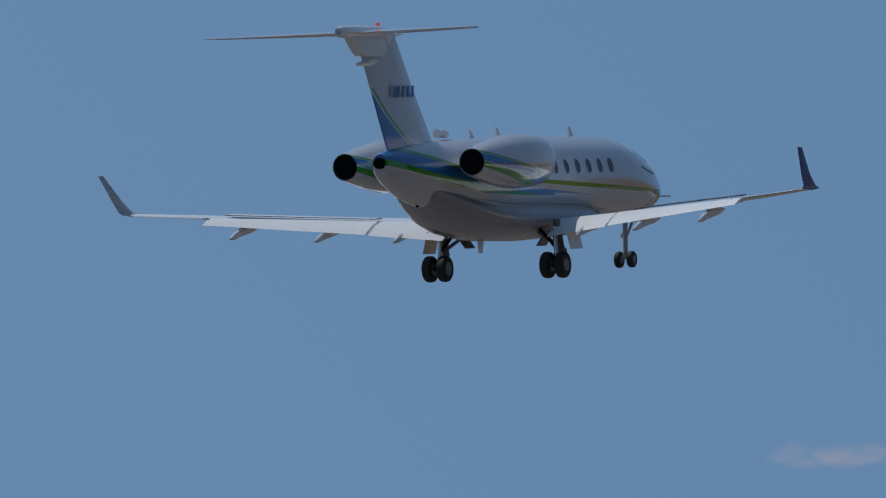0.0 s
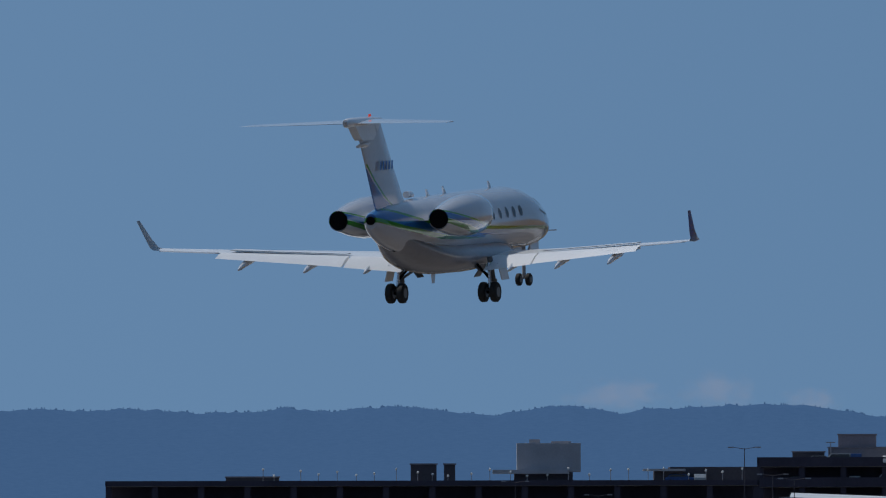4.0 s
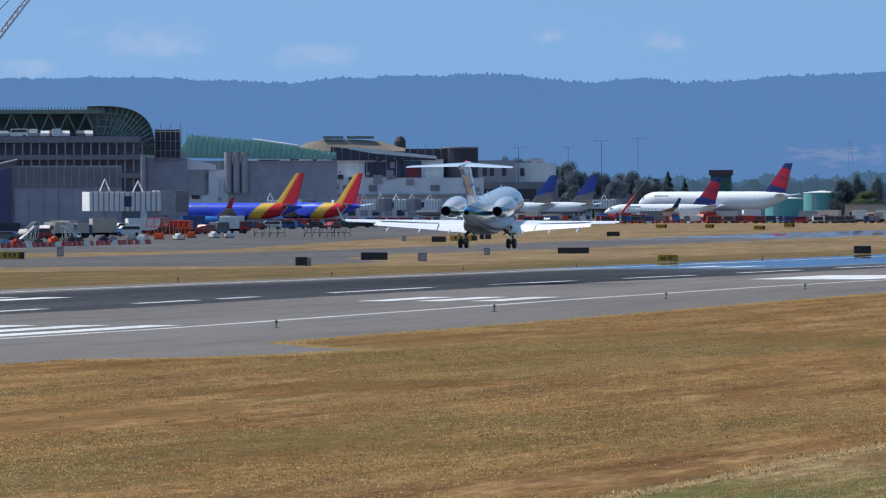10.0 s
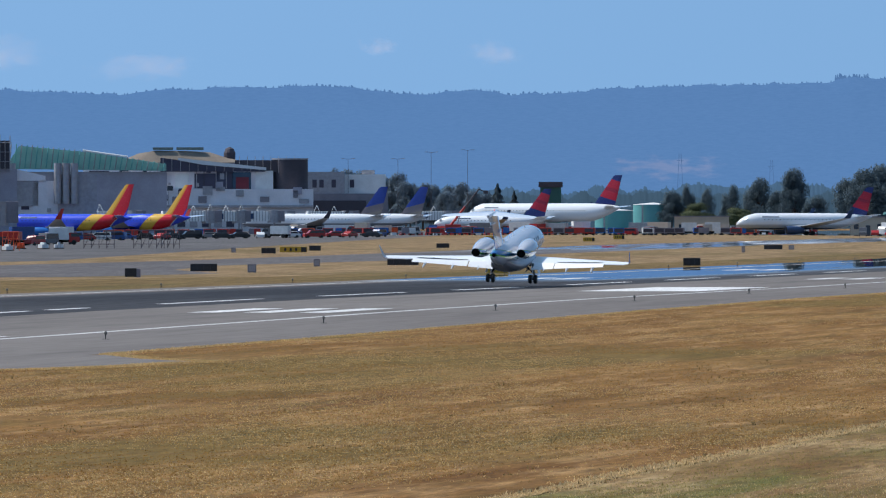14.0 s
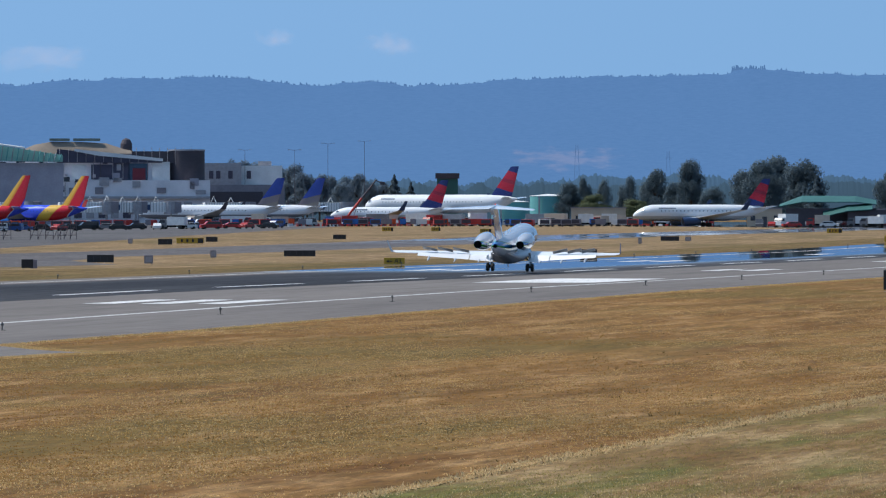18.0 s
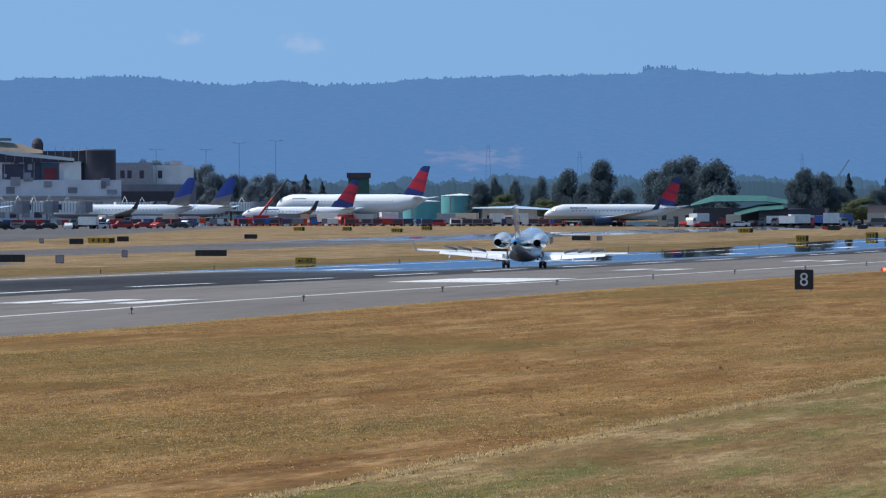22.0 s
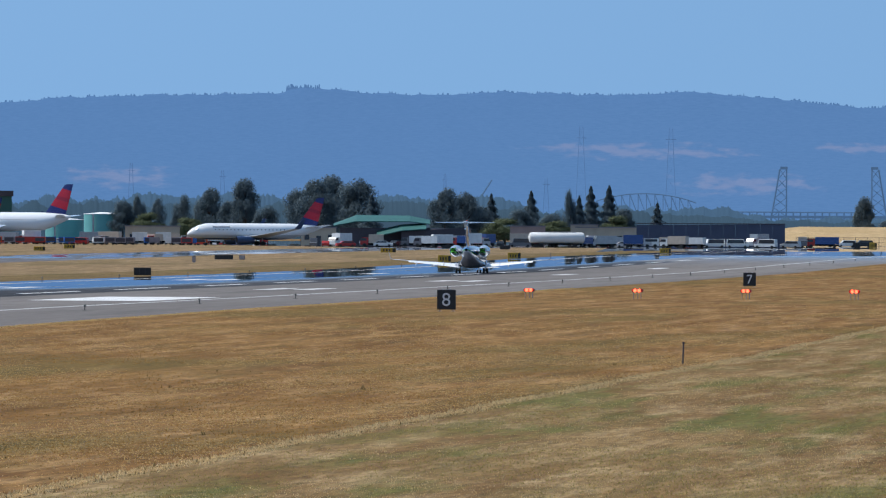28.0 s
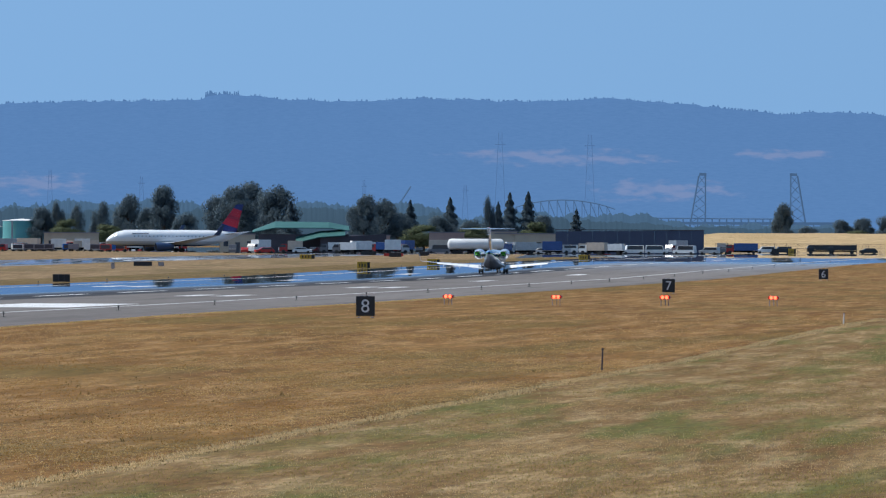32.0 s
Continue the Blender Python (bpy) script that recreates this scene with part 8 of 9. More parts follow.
def low_building(b, r, w, h, mt, colour):
    """A small flat building with a roof edge, a door and windows."""
    t = thing("low_building", site(b, r), "low %s building beyond the taxiway" % colour, "building", "low buildings beyond the taxiway")
    part("wall", box(0, 3, 0, w, 6, h), mt, t)
    part("roof_edge", box(0, 3, h, w + 0.5, 6.5, 0.25), M_GREYBOX, t)
    for i in range(max(1, int(w / 3))):
        x = -w / 2 + (i + 0.5) * w / max(1, int(w / 3))
        part("door" if i == 1 else "window", box(x, -0.05, 0 if i == 1 else 1.2, 1.2, 0.12, 2.2 if i == 1 else 1.3), M_GLASSWALL, t)


M_PINKWALL = mat("faded_pink_wall", (0.42, 0.28, 0.24), (0.34, 0.23, 0.2), 0.4, 0.8)
M_CREAMWALL = mat("cream_wall", (0.5, 0.41, 0.31), (0.42, 0.34, 0.26), 0.4, 0.8)
for b_, w_, h_, mt_, c_ in ((5.16, 9, 4.8, M_PINKWALL, "faded pink"), (4.82, 7, 5.2, M_CREAMWALL, "cream"), (4.68, 16, 4.6, M_CREAMWALL, "cream"), (6.42, 9, 4.2, M_CREAMWALL, "cream"), (7.42, 14, 4.4, M_CREAMWALL, "cream"), (5.62, 10, 4.0, M_PINKWALL, "faded pink")):
    low_building(b_, 2440, w_, h_, mt_, c_)


def tank_trailer(b, r):
    t = thing("tank_trailer", site(b, r, 4), "long white tank trailer parked beyond the taxiway", "trailer", "trucks and vans beyond the taxiway")
    part("tank", loft([ring(y, 2.3, k, k * 0.95, 20) for y, k in ((-6.6, 0.4), (-6.3, 1.15), (-5.8, 1.35), (5.8, 1.35), (6.3, 1.15), (6.6, 0.4))]), M_WHITEBOX, t, "white tank", 40, pose(0, 0, 0, 0, 0, 90))
    part("chassis", box(0, 0, 0.7, 12, 1.2, 0.3), M_DARK, t)
    part("walkway", box(0, 0, 3.62, 9, 0.6, 0.12), M_STEEL, t)
    for x in (-5.0, -3.8, 4.2):
        for sy in (-1, 1):
            part("wheel", rod((x, sy * 0.95 - 0.15, 0.5), (x, sy * 0.95 + 0.15, 0.5), 0.5, 12), M_RUBBER, t)


tank_trailer(4.985, 2215)


def scaffold_frame(b, r, w, h, mtl, label, group):
    """A small open frame of poles, as on a building site."""
    t = thing("site_scaffold", site(b, r), label, "scaffold", group)
    n = max(3, int(w / 1.2))
    for i in range(n + 1):
        for y in (0, 1.2):
            part("pole", rod((-w / 2 + w * i / n, y, 0), (-w / 2 + w * i / n, y, h), 0.05, 4), mtl, t)
    for z in np.linspace(h * 0.25, h, 3):
        part("rail", rod((-w / 2, 0, z), (w / 2, 0, z), 0.05, 4), mtl, t)
    for i in range(n):
        part("brace", rod((-w / 2 + w * i / n, 0, 0.1), (-w / 2 + w * (i + 1) / n, 0, h - 0.1), 0.04, 4), mtl, t)


scaffold_frame(13.32, 1262, 4, 3.2, M_ORANGE, "orange construction frame with mesh panels", "orange frames")
scaffold_frame(13.12, 1262, 4, 3.4, M_ORANGE, "orange construction frame with mesh panels", "orange frames")
scaffold_frame(11.72, 1500, 3.6, 3.4, M_ORANGE, "orange construction frame with mesh panels", "orange frames")
scaffold_frame(11.58, 1500, 2.6, 3.0, M_ORANGE, "orange construction frame with mesh panels", "orange frames")
for b_, w_ in ((11.05, 5), (10.75, 5), (10.62, 3)):
    scaffold_frame(b_, 1560, w_, 3.0, M_DARKWALL, "dark steel gantry frame on the apron", "dark frames")


def site_canopies():
    t = thing("blue_canopy", site(13.43, 1262), "blue pitched canopy roof over a site cabin", "canopy")
    part("roof", loft([[(x, y, z) for y, z in ((-1.6, 3.9), (1.6, 5.4), (1.6, 5.25), (-1.6, 3.75))] for x in (-3.2, 3.2)]), M_CANOPYBLUE, t, "blue canopy roof")
    part("cabin", box(0, 0.3, 0, 5.4, 2.4, 3.9), M_DARKWALL, t)
    for x in (-3.0, 3.0):
        part("post", rod((x, -1.4, 0), (x, -1.4, 3.8), 0.07, 6), M_STEEL, t)
    c = thing("white_canopy", site(13.68, 1252), "white curved canopy over parked equipment", "canopy")
    part("roof", loft([[(x, y, 3.6 + 0.7 * math.cos(x / 4.4 * 1.2)) for y in (-1.5, 1.5)] + [(x, y, 3.45 + 0.7 * math.cos(x / 4.4 * 1.2)) for y in (1.5, -1.5)] for x in np.linspace(-4.4, 4.4, 9)]), M_ROOFWHITE, c, "white canopy roof")
    part("store_wall", box(0, 1.2, 0, 8.4, 0.3, 3.4), M_DARKWALL, c)
    for x in (-4.2, 0, 4.2):
        part("post", rod((x, -1.3, 0), (x, -1.3, 3.8), 0.08, 6), M_STEEL, c)


site_canopies()


def road_sign(b, r, w, panels, group):
    t = thing("road_gantry", site(b, r), "overhead road sign gantry with blue panels", "road sign", group)
    part("post", rod((-w / 2, 0, 0), (-w / 2, 0, 7.0), 0.22, 8), M_WHITEBOX, t, "pale steel post")
    part("beam", rod((-w / 2, 0, 7.0), (w / 2, 0, 7.0), 0.2, 8), M_WHITEBOX, t)
    if panels > 2:
        part("post", rod((w / 2, 0, 0), (w / 2, 0, 7.0), 0.22, 8), M_WHITEBOX, t)
    for i in range(panels):
        x = -w / 2 + 1.6 + (w - 2.2) * (i + 0.5) / panels - 0.5
        p = part("panel", box(x, -0.3, 5.6, (w - 2.6) / panels - 0.2, 0.15, 2.0, 0.03), M_SIGNBLUE, t, "dark blue sign panel")
        for k in range(2):
            part("letter_bar", box(x, -0.4, 6.6 - k * 0.5, (w - 2.6) / panels * 0.55, 0.04, 0.14), M_STEEL, p)
        if panels <= 2:
            part("yellow_panel", box(x, -0.3, 4.6, (w - 2.6) / panels - 0.2, 0.15, 0.9), M_YELLOW, t, "yellow sign strip")


road_sign(15.02, 1335, 8.2, 2, "road sign gantries")
road_sign(13.83, 1385, 12, 4, "road sign gantries")
road_sign(13.2, 1390, 9, 3, "road sign gantries")


def street_lamp(b, r, h, group):
    t = thing("street_lamp", site(b, r), "tall grey street lamp with twin arms", "street lamp", group)
    part("pole", rod((0, 0, 0), (0, 0, h), 0.085, 8, 0.05), M_DARKWALL, t)
    for s in (-1, 1):
        part("arm", rod((0, 0, h - 0.1), (s * 1.5, 0, h + 0.15), 0.04, 5), M_DARKWALL, t)
        part("lamp_head", box(s * 1.7, 0, h + 0.05, 0.7, 0.3, 0.14), M_STEEL, t)


for b_, r_, h_ in ((15.38, 1330, 11), (15.25, 1400, 12), (13.25, 1420, 16), (14.2, 1400, 12), (19.1, 1395, 14), (18.6, 1400, 12), (17.72, 1180, 17), (17.55, 1230, 14), (12.88, 1650, 16), (9.05, 2900, 24), (9.25, 2900, 22), (9.55, 2900, 22), (8.83, 2950, 25), (17.42, 1160, 13)):
    street_lamp(b_, r_, h_, "street lamps")


# ---- tanks, sheds, bridge and pylons in the distance ----
def tank(b, r, rad, h, mt, label):
    t = thing("storage_tank", site(b, r), label, "tank", "storage tanks")
    part("shell", loft([ngon(28, rad, z, 0, 0, rad) for z in (0, h)]), mt, t, "", 30)
    part("roof", loft([ngon(28, q, z, 0, 0, rad) for z, q in ((h, rad + 0.1), (h + 0.15, rad + 0.1), (h + 0.7, 0.5))]), M_WHITEBOX, t, "pale domed tank roof", 30)
    part("ladder", box(-rad * 0.5, 0.1, 0, 0.5, 0.3, h), M_STEEL, t)


tank(7.72, 2900, 5.75, 7.9, M_TEAL, "teal steel storage tank with pale domed roof")
tank(7.95, 2920, 5.85, 6.1, M_TEAL, "low teal steel storage tank")
gbx = thing("green_lift_tower", site(8.33, 3000), "dull green building with a dark overhanging top", "building")
part("wall", box(0, 3, 0, 6.6, 6, 13.6), M_TEALROOF, gbx)
part("cap", box(0, 3, 13.6, 7.6, 7, 1.7), M_DARKWALL, gbx)
shed = thing("green_roofed_shed", site(6.02, 2310), "long shed with a sloping teal roof", "shed")
part("wall", box(0, 5, 0, 22, 9, 4.4), M_DARKWALL, shed)
part("roof", loft([[(-12.5, -1, 4.9), (-12.5, 9, 5.4), (-12.5, 9, 5.2), (-12.5, -1, 4.7)], [(-7, -1, 6.0), (-7, 9, 7.5), (-7, 9, 7.3), (-7, -1, 5.8)], [(6, -1, 6.0), (6, 9, 7.4), (6, 9, 7.2), (6, -1, 5.8)], [(11, -1, 5.4), (11, 9, 6.4), (11, 9, 6.2), (11, -1, 5.2)]]), M_TEALROOF, shed, "teal metal roof")
part("lower_roof", loft([[(x, -5, z - 1.4), (x, 1, z), (x, 1, z - 0.2), (x, -5, z - 1.6)] for x, z in ((-2, 3.8), (4, 5.2), (10, 5.6))]), M_TEALROOF, shed)
part("mesh_side", loft([[(4, -4, 0), (4, -4, 3.4)], [(20, -1, 0), (20, -1, 4.6)]], False), M_DARKWALL, shed)
wl_ = thing("noise_wall", site(4.04, 2340), "long dark blue wall behind parked trucks", "wall")
for i_ in range(12):
    part("wall_panel", box(-17.5 + i_ * 3.05, 2, 0, 3.0, 0.5, 5.7 - 0.03 * (11 - i_)), mat("navy_wall", (0.055, 0.07, 0.12), None, 0.3, 0.7) if i_ == 0 else bpy.data.materials["navy_wall"], wl_)
part("coping", box(-0.7, 2, 5.65, 36.6, 0.8, 0.2), M_DARKWALL, wl_)


def bank():
    bm = bmesh.new()
    rows = []
    for i in range(60):
        b = 3.62 - i * 0.1
        col = []
        for r, z in ((2440, 0.0), (2470, 2.6), (2500, 4.4), (2530, 5.1 + 0.25 * noise.noise((b * 4, 0, 0))), (2700, 5.0)):
            x, y = polar(b, r)
            col.append(bm.verts.new((x, y, ground_z(y) + z * (1 if i else 0.9))))
        rows.append(col)
    for a, b in zip(rows, rows[1:]):
        for i in range(4):
            bm.faces.new((a[i], b[i], b[i + 1], a[i + 1]))
    bmesh.ops.recalc_face_normals(bm, faces=bm.faces[:])
    if bm.faces[0].normal.z < 0:
        bmesh.ops.reverse_faces(bm, faces=bm.faces[:])
    solid("grass_bank", bm, M_BANK, Matrix(), "tall golden dry grass bank", "bank", "", "structure", 40)


M_BANK = ground_material("golden_grass", ((0.4, 0.275, 0.135), (0.46, 0.325, 0.175), (0.31, 0.215, 0.105)), 0.05, (1, 1, 1))
bank()
site_fence(2.55, 2432, 84, 2.5, "fences below the bank")
# steel seen through haze, the haze put in as a blue glow
M_HAZESTEEL = mat("far_steel_haze", (0.04, 0.07, 0.115), (0.035, 0.06, 0.1), 0.1, 0.9, emit=(0.048, 0.098, 0.185, 0.9), spec=0.0)


def lift_bridge():
    t = thing("lift_bridge", site(3.9, 4200), "distant steel lift bridge with two braced towers", "bridge")

    def tower(x0, lean):
        top, bot = 31.2, 2.0
        xs = [(x0 - 1.2, x0 - 1.2), (x0 + 1.8, x0 + 1.8 + 5 * lean)] if lean > 0 else [(x0 - 1.8, x0 - 1.8 + 5 * lean), (x0 + 1.2, x0 + 1.2)]
        for (ta, ba) in xs:
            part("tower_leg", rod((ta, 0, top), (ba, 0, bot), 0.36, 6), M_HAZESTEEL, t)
        for k in range(7):
            f0, f1 = k / 7, (k + 1) / 7
            p = [(ta + (ba - ta) * f, top + (bot - top) * f) for f in (f0, f1) for ta, ba in xs]
            part("tower_brace", rod((p[0][0], 0, p[0][1]), (p[3][0], 0, p[3][1]), 0.15, 4), M_HAZESTEEL, t)
            part("tower_brace", rod((p[1][0], 0, p[1][1]), (p[2][0], 0, p[2][1]), 0.15, 4), M_HAZESTEEL, t)
        part("tower_head", box(x0, 0, top, 3.2, 2, 1.2), M_HAZESTEEL, t)
    tower(20.6, -1)
    tower(60.6, 1)
    # through truss with an arched top chord, and trestle
    xs = np.linspace(-62, -18, 13)
    zt = [12.0 + 8.2 * math.sin(math.pi * min(1, max(0.0, (x + 70) / 58))) ** 0.6 for x in xs]
    for i in range(12):
        part("top_chord", rod((xs[i], 0, zt[i]), (xs[i + 1], 0, zt[i + 1]), 0.28, 5), M_HAZESTEEL, t)
        part("web_bar", rod((xs[i], 0, zt[i]), (xs[i + 1], 0, 10.5), 0.16, 4), M_HAZESTEEL, t)
        part("web_bar", rod((xs[i], 0, 10.5), (xs[i], 0, zt[i]), 0.16, 4), M_HAZESTEEL, t)
    part("deck", box(10, 0, 9.6, 150, 3, 1.2), M_HAZESTEEL, t)
    for i in range(32):
        x = -20 + i * 3.2
        part("trestle_post", rod((x, 0, 0), (x, 0, 12.4 if 0 < i < 26 else 9.8), 0.3, 4), M_HAZESTEEL, t)
    part("upper_chord", rod((-16, 0, 12.4), (60, 0, 12.2), 0.3, 4), M_HAZESTEEL, t)


lift_bridge()


# masts fade towards the hills by a painted blue glow
M_FARMAST = mat("far_mast_haze", (0.05, 0.09, 0.16), (0.045, 0.085, 0.15), 0.1, 0.9, emit=(0.05, 0.105, 0.22, 0.95), spec=0.0)


def pylon(b, r, h, w, group="distant pylons"):
    t = thing("pylon", site(b, r), "distant lattice mast against the hills", "pylon", group)
    for s in (-1, 1):
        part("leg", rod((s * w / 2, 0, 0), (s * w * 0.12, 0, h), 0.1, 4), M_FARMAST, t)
    n = 9
    for i in range(n):
        f0, f1 = i / n, (i + 1) / n
        a = w / 2 * (1 - f0) + w * 0.12 * f0
        c = w / 2 * (1 - f1) + w * 0.12 * f1
        part("brace", rod((-a, 0, h * f0), (c, 0, h * f1), 0.045, 3), M_FARMAST, t)
        part("brace", rod((a, 0, h * f0), (-c, 0, h * f1), 0.045, 3), M_FARMAST, t)
    part("cross_arm", rod((-w * 0.4, 0, h * 0.9), (w * 0.4, 0, h * 0.9), 0.12, 4), M_FARMAST, t)


for b_, h_, w_ in ((4.84, 50, 6), (4.3, 49.5, 6), (5.66, 29, 3), (5.05, 27, 4), (7.0, 30, 4), (7.55, 33, 4)):
    pylon(b_, 4230, h_, w_)
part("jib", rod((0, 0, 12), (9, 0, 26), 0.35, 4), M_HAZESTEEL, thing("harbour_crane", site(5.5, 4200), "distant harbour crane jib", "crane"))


def baggage_cart(m, mt, colour):
    t = thing("baggage_cart", m, "%s baggage cart parked in a line on the apron" % colour, "cart", "baggage carts on the apron")
    part("box", box(0, 0, 0.55, 2.6, 1.5, 1.3, 0.05), mt, t)
    part("curtain", box(0, -0.77, 0.75, 2.2, 0.04, 0.9), M_DARKWALL, t, "dark side curtain")
    part("drawbar", rod((1.3, 0, 0.45), (2.1, 0, 0.35), 0.05, 5), M_STEEL, t)
    for x in (-0.9, 0.9):
        for s in (-1, 1):
            part("wheel", rod((x, s * 0.65 - 0.08, 0.25), (x, s * 0.65 + 0.08, 0.25), 0.25, 8), M_RUBBER, t)


rng_ = random.Random(77)
for k_ in range(64):
    c_ = rng_.choice((("red", M_RED), ("red", M_RED), ("orange", M_ORANGE), ("white", M_WHITEBOX), ("grey", M_GREYBOX), ("blue", M_BLUE)))
    b_ = 11.0 - k_ * 0.062 + rng_.uniform(-0.03, 0.03)
    baggage_cart(site(b_, float(np.interp(b_, [7, 9.4, 11], [2290, 2330, 2100])) + rng_.uniform(-20, 20), rng_.choice((0, 8, 180, 90, -12))), c_[1], c_[0])


def pallet_pile(m, mt, colour):
    t = thing("material_pile", m, "%s building material piled on a pallet" % colour, "pallet", "building material on the lot")
    part("pallet", box(0, 0, 0, 1.6, 1.3, 0.16), M_BARK, t, "brown wooden pallet")
    for i in range(3):
        part("wrapped_load", box((i - 1) * 0.5, 0.05 * i, 0.16, 0.44, 1.1, 0.6 + 0.3 * (i % 2), 0.03), mt, t)


rng_ = random.Random(55)
for k_ in range(10, 46):
    c_ = rng_.choice((("white", M_WHITEBOX), ("grey", M_STEEL), ("red", M_RED), ("orange", M_ORANGE), ("dark", M_DARKWALL), ("blue", M_CANOPYBLUE)))
    b_ = 15.6 - k_ * 0.095
    pallet_pile(site(b_ + rng_.uniform(-0.04, 0.04), float(np.interp(b_, [11.2, 13, 15.6], [1560, 1275, 1265])) + rng_.uniform(-15, 40), rng_.uniform(0, 90)), c_[1], c_[0])


# ---- trees, woods, grass, clouds ----
def foliage(name, c1, c2, through=0.0):
    """Leaves or blades, each its own tint; part of the light passes through them."""
    m = bpy.data.materials.new(name)
    m.use_nodes = True
    n, l = m.node_tree.nodes, m.node_tree.links
    b = n["Principled BSDF"]
    b.inputs["Roughness"].default_value = 0.8
    b.inputs["Specular IOR Level"].default_value = 0.2
    geo = n.new("ShaderNodeNewGeometry")
    r = n.new("ShaderNodeValToRGB")
    r.color_ramp.elements[0].color, r.color_ramp.elements[1].color = (*c1, 1), (*c2, 1)
    l.new(geo.outputs["Random Per Island"], r.inputs[0])
    l.new(r.outputs[0], b.inputs["Base Color"])
    if through:
        t = n.new("ShaderNodeBsdfTranslucent")
        l.new(r.outputs[0], t.inputs[0])
        mx = n.new("ShaderNodeMixShader")
        mx.inputs[0].default_value = through
        l.new(b.outputs[0], mx.inputs[1])
        l.new(t.outputs[0], mx.inputs[2])
        l.new(mx.outputs[0], n["Material Output"].inputs[0])
    return m


M_LEAF = foliage("broad_leaves", (0.035, 0.06, 0.034), (0.065, 0.09, 0.045), 0.35)
# far trees: distance haze put into the leaf colour, paler and bluer
M_LEAFDARK = foliage("hazed_leaves", (0.1, 0.142, 0.172), (0.13, 0.17, 0.182), 0.65)
M_LEAFHAZE = foliage("hazed_far_leaves", (0.13, 0.18, 0.235), (0.16, 0.21, 0.25), 0.65)
M_NEEDLE = foliage("hazed_needles", (0.088, 0.128, 0.16), (0.115, 0.152, 0.165), 0.6)
M_LEAFNEAR = foliage("shaded_green_leaves", (0.022, 0.037, 0.026), (0.042, 0.058, 0.034), 0.2)
M_LEAFYELLOW = foliage("yellowish_leaves", (0.075, 0.095, 0.05), (0.12, 0.135, 0.065), 0.3)


def leaf_mesh(name, pts, out, size, mtl, seed):
    """Small leaf sprays, one island each, at the points, facing roughly outwards from their limb."""
    rs = np.random.RandomState(seed)
    n = len(pts)
    w = out / np.linalg.norm(out, axis=1)[:, None] + rs.normal(0, 0.3, (n, 3))
    u = np.cross(w, rs.normal(size=(n, 3)))
    u /= np.linalg.norm(u, axis=1)[:, None]
    v = np.cross(u, w)
    v /= np.linalg.norm(v, axis=1)[:, None]
    s = size * rs.uniform(0.6, 1.4, (n, 1))
    c = np.asarray(pts)
    vs = np.stack([c - u * s, c - v * s * 0.7, c + u * s, c + v * s * 0.7], 1).reshape(-1, 3)
    me = bpy.data.meshes.new(name)
    me.from_pydata(vs.tolist(), [], [(4 * i, 4 * i + 1, 4 * i + 2, 4 * i + 3) for i in range(n)])
    me.materials.append(mtl)
    return me


def broad_points(seed, n, lobes=9, tall=1.0):
    """Points in a crown of unit height and width, made of lobes with gaps between."""
    rs = np.random.RandomState(seed)
    out, way = [], []
    for k in range(lobes):
        a = rs.uniform(0, 2 * np.pi)
        z = rs.uniform(0.22, 0.86)
        rad = 0.34 * np.sin(np.pi * min(1, z + 0.08)) ** 0.7 * rs.uniform(0.5, 1.1)
        c = np.array([rad * np.cos(a), rad * np.sin(a), z])
        q = rs.normal(size=(n // lobes, 3))
        q /= np.linalg.norm(q, axis=1)[:, None]
        q *= rs.uniform(0.55, 1.05, (len(q), 1)) * np.array([0.19, 0.19, 0.135 * tall]) * rs.uniform(0.6, 1.2)
        out.append(c + q)
        way.append(q + 0.25 * (c - np.array([0, 0, 0.5])))
    return np.concatenate(out), np.concatenate(way)


def cone_points(seed, n):
    rs = np.random.RandomState(seed)
    k0 = rs.uniform(0, 6)
    z = rs.uniform(0.06, 1.0, n) ** 0.85
    a = rs.uniform(0, 2 * np.pi, n)
    tier = 0.72 + 0.3 * np.sin(z * 46 + 2 * a) + 0.16 * np.sin(3 * a + 9 * z + k0)
    rad = 0.5 * (1.02 - z) ** 0.9 * tier * np.sqrt(rs.uniform(0.1, 1, n))
    return np.stack([rad * np.cos(a), rad * np.sin(a), z - 0.1 * rad], 1), np.stack([np.cos(a), np.sin(a), np.full(n, 0.5)], 1)


TREE_KINDS = {}


def tree_kind(key):
    if key in TREE_KINDS:
        return TREE_KINDS[key]
    kind, k = key.split(":")
    k = int(k)
    bm = rod((0, 0, 0), (0, 0, 0.55), 0.035, 7, 0.018)
    if kind == "cone":
        (pts, way), mtl, size = cone_points(k, 6500), M_NEEDLE, 0.02
        add_rod(bm, (0, 0, 0.5), (0, 0, 0.97), 0.016, 5, 0.004)
    else:
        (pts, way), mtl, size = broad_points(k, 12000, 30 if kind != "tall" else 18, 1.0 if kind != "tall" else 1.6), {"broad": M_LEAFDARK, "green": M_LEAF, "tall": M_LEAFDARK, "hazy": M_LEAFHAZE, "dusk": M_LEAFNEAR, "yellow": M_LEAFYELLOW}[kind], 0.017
        rng = random.Random(k)
        for i in range(7):
            a = i * 0.9 + rng.random()
            z = 0.2 + 0.05 * i
            add_rod(bm, (0, 0, z), (0.26 * math.cos(a), 0.26 * math.sin(a), z + 0.26), 0.012, 5, 0.004)
    TREE_KINDS[key] = (mesh_of("trunk", bm, M_BARK), leaf_mesh("crown", pts, way, size, mtl, k + 50))
    return TREE_KINDS[key]


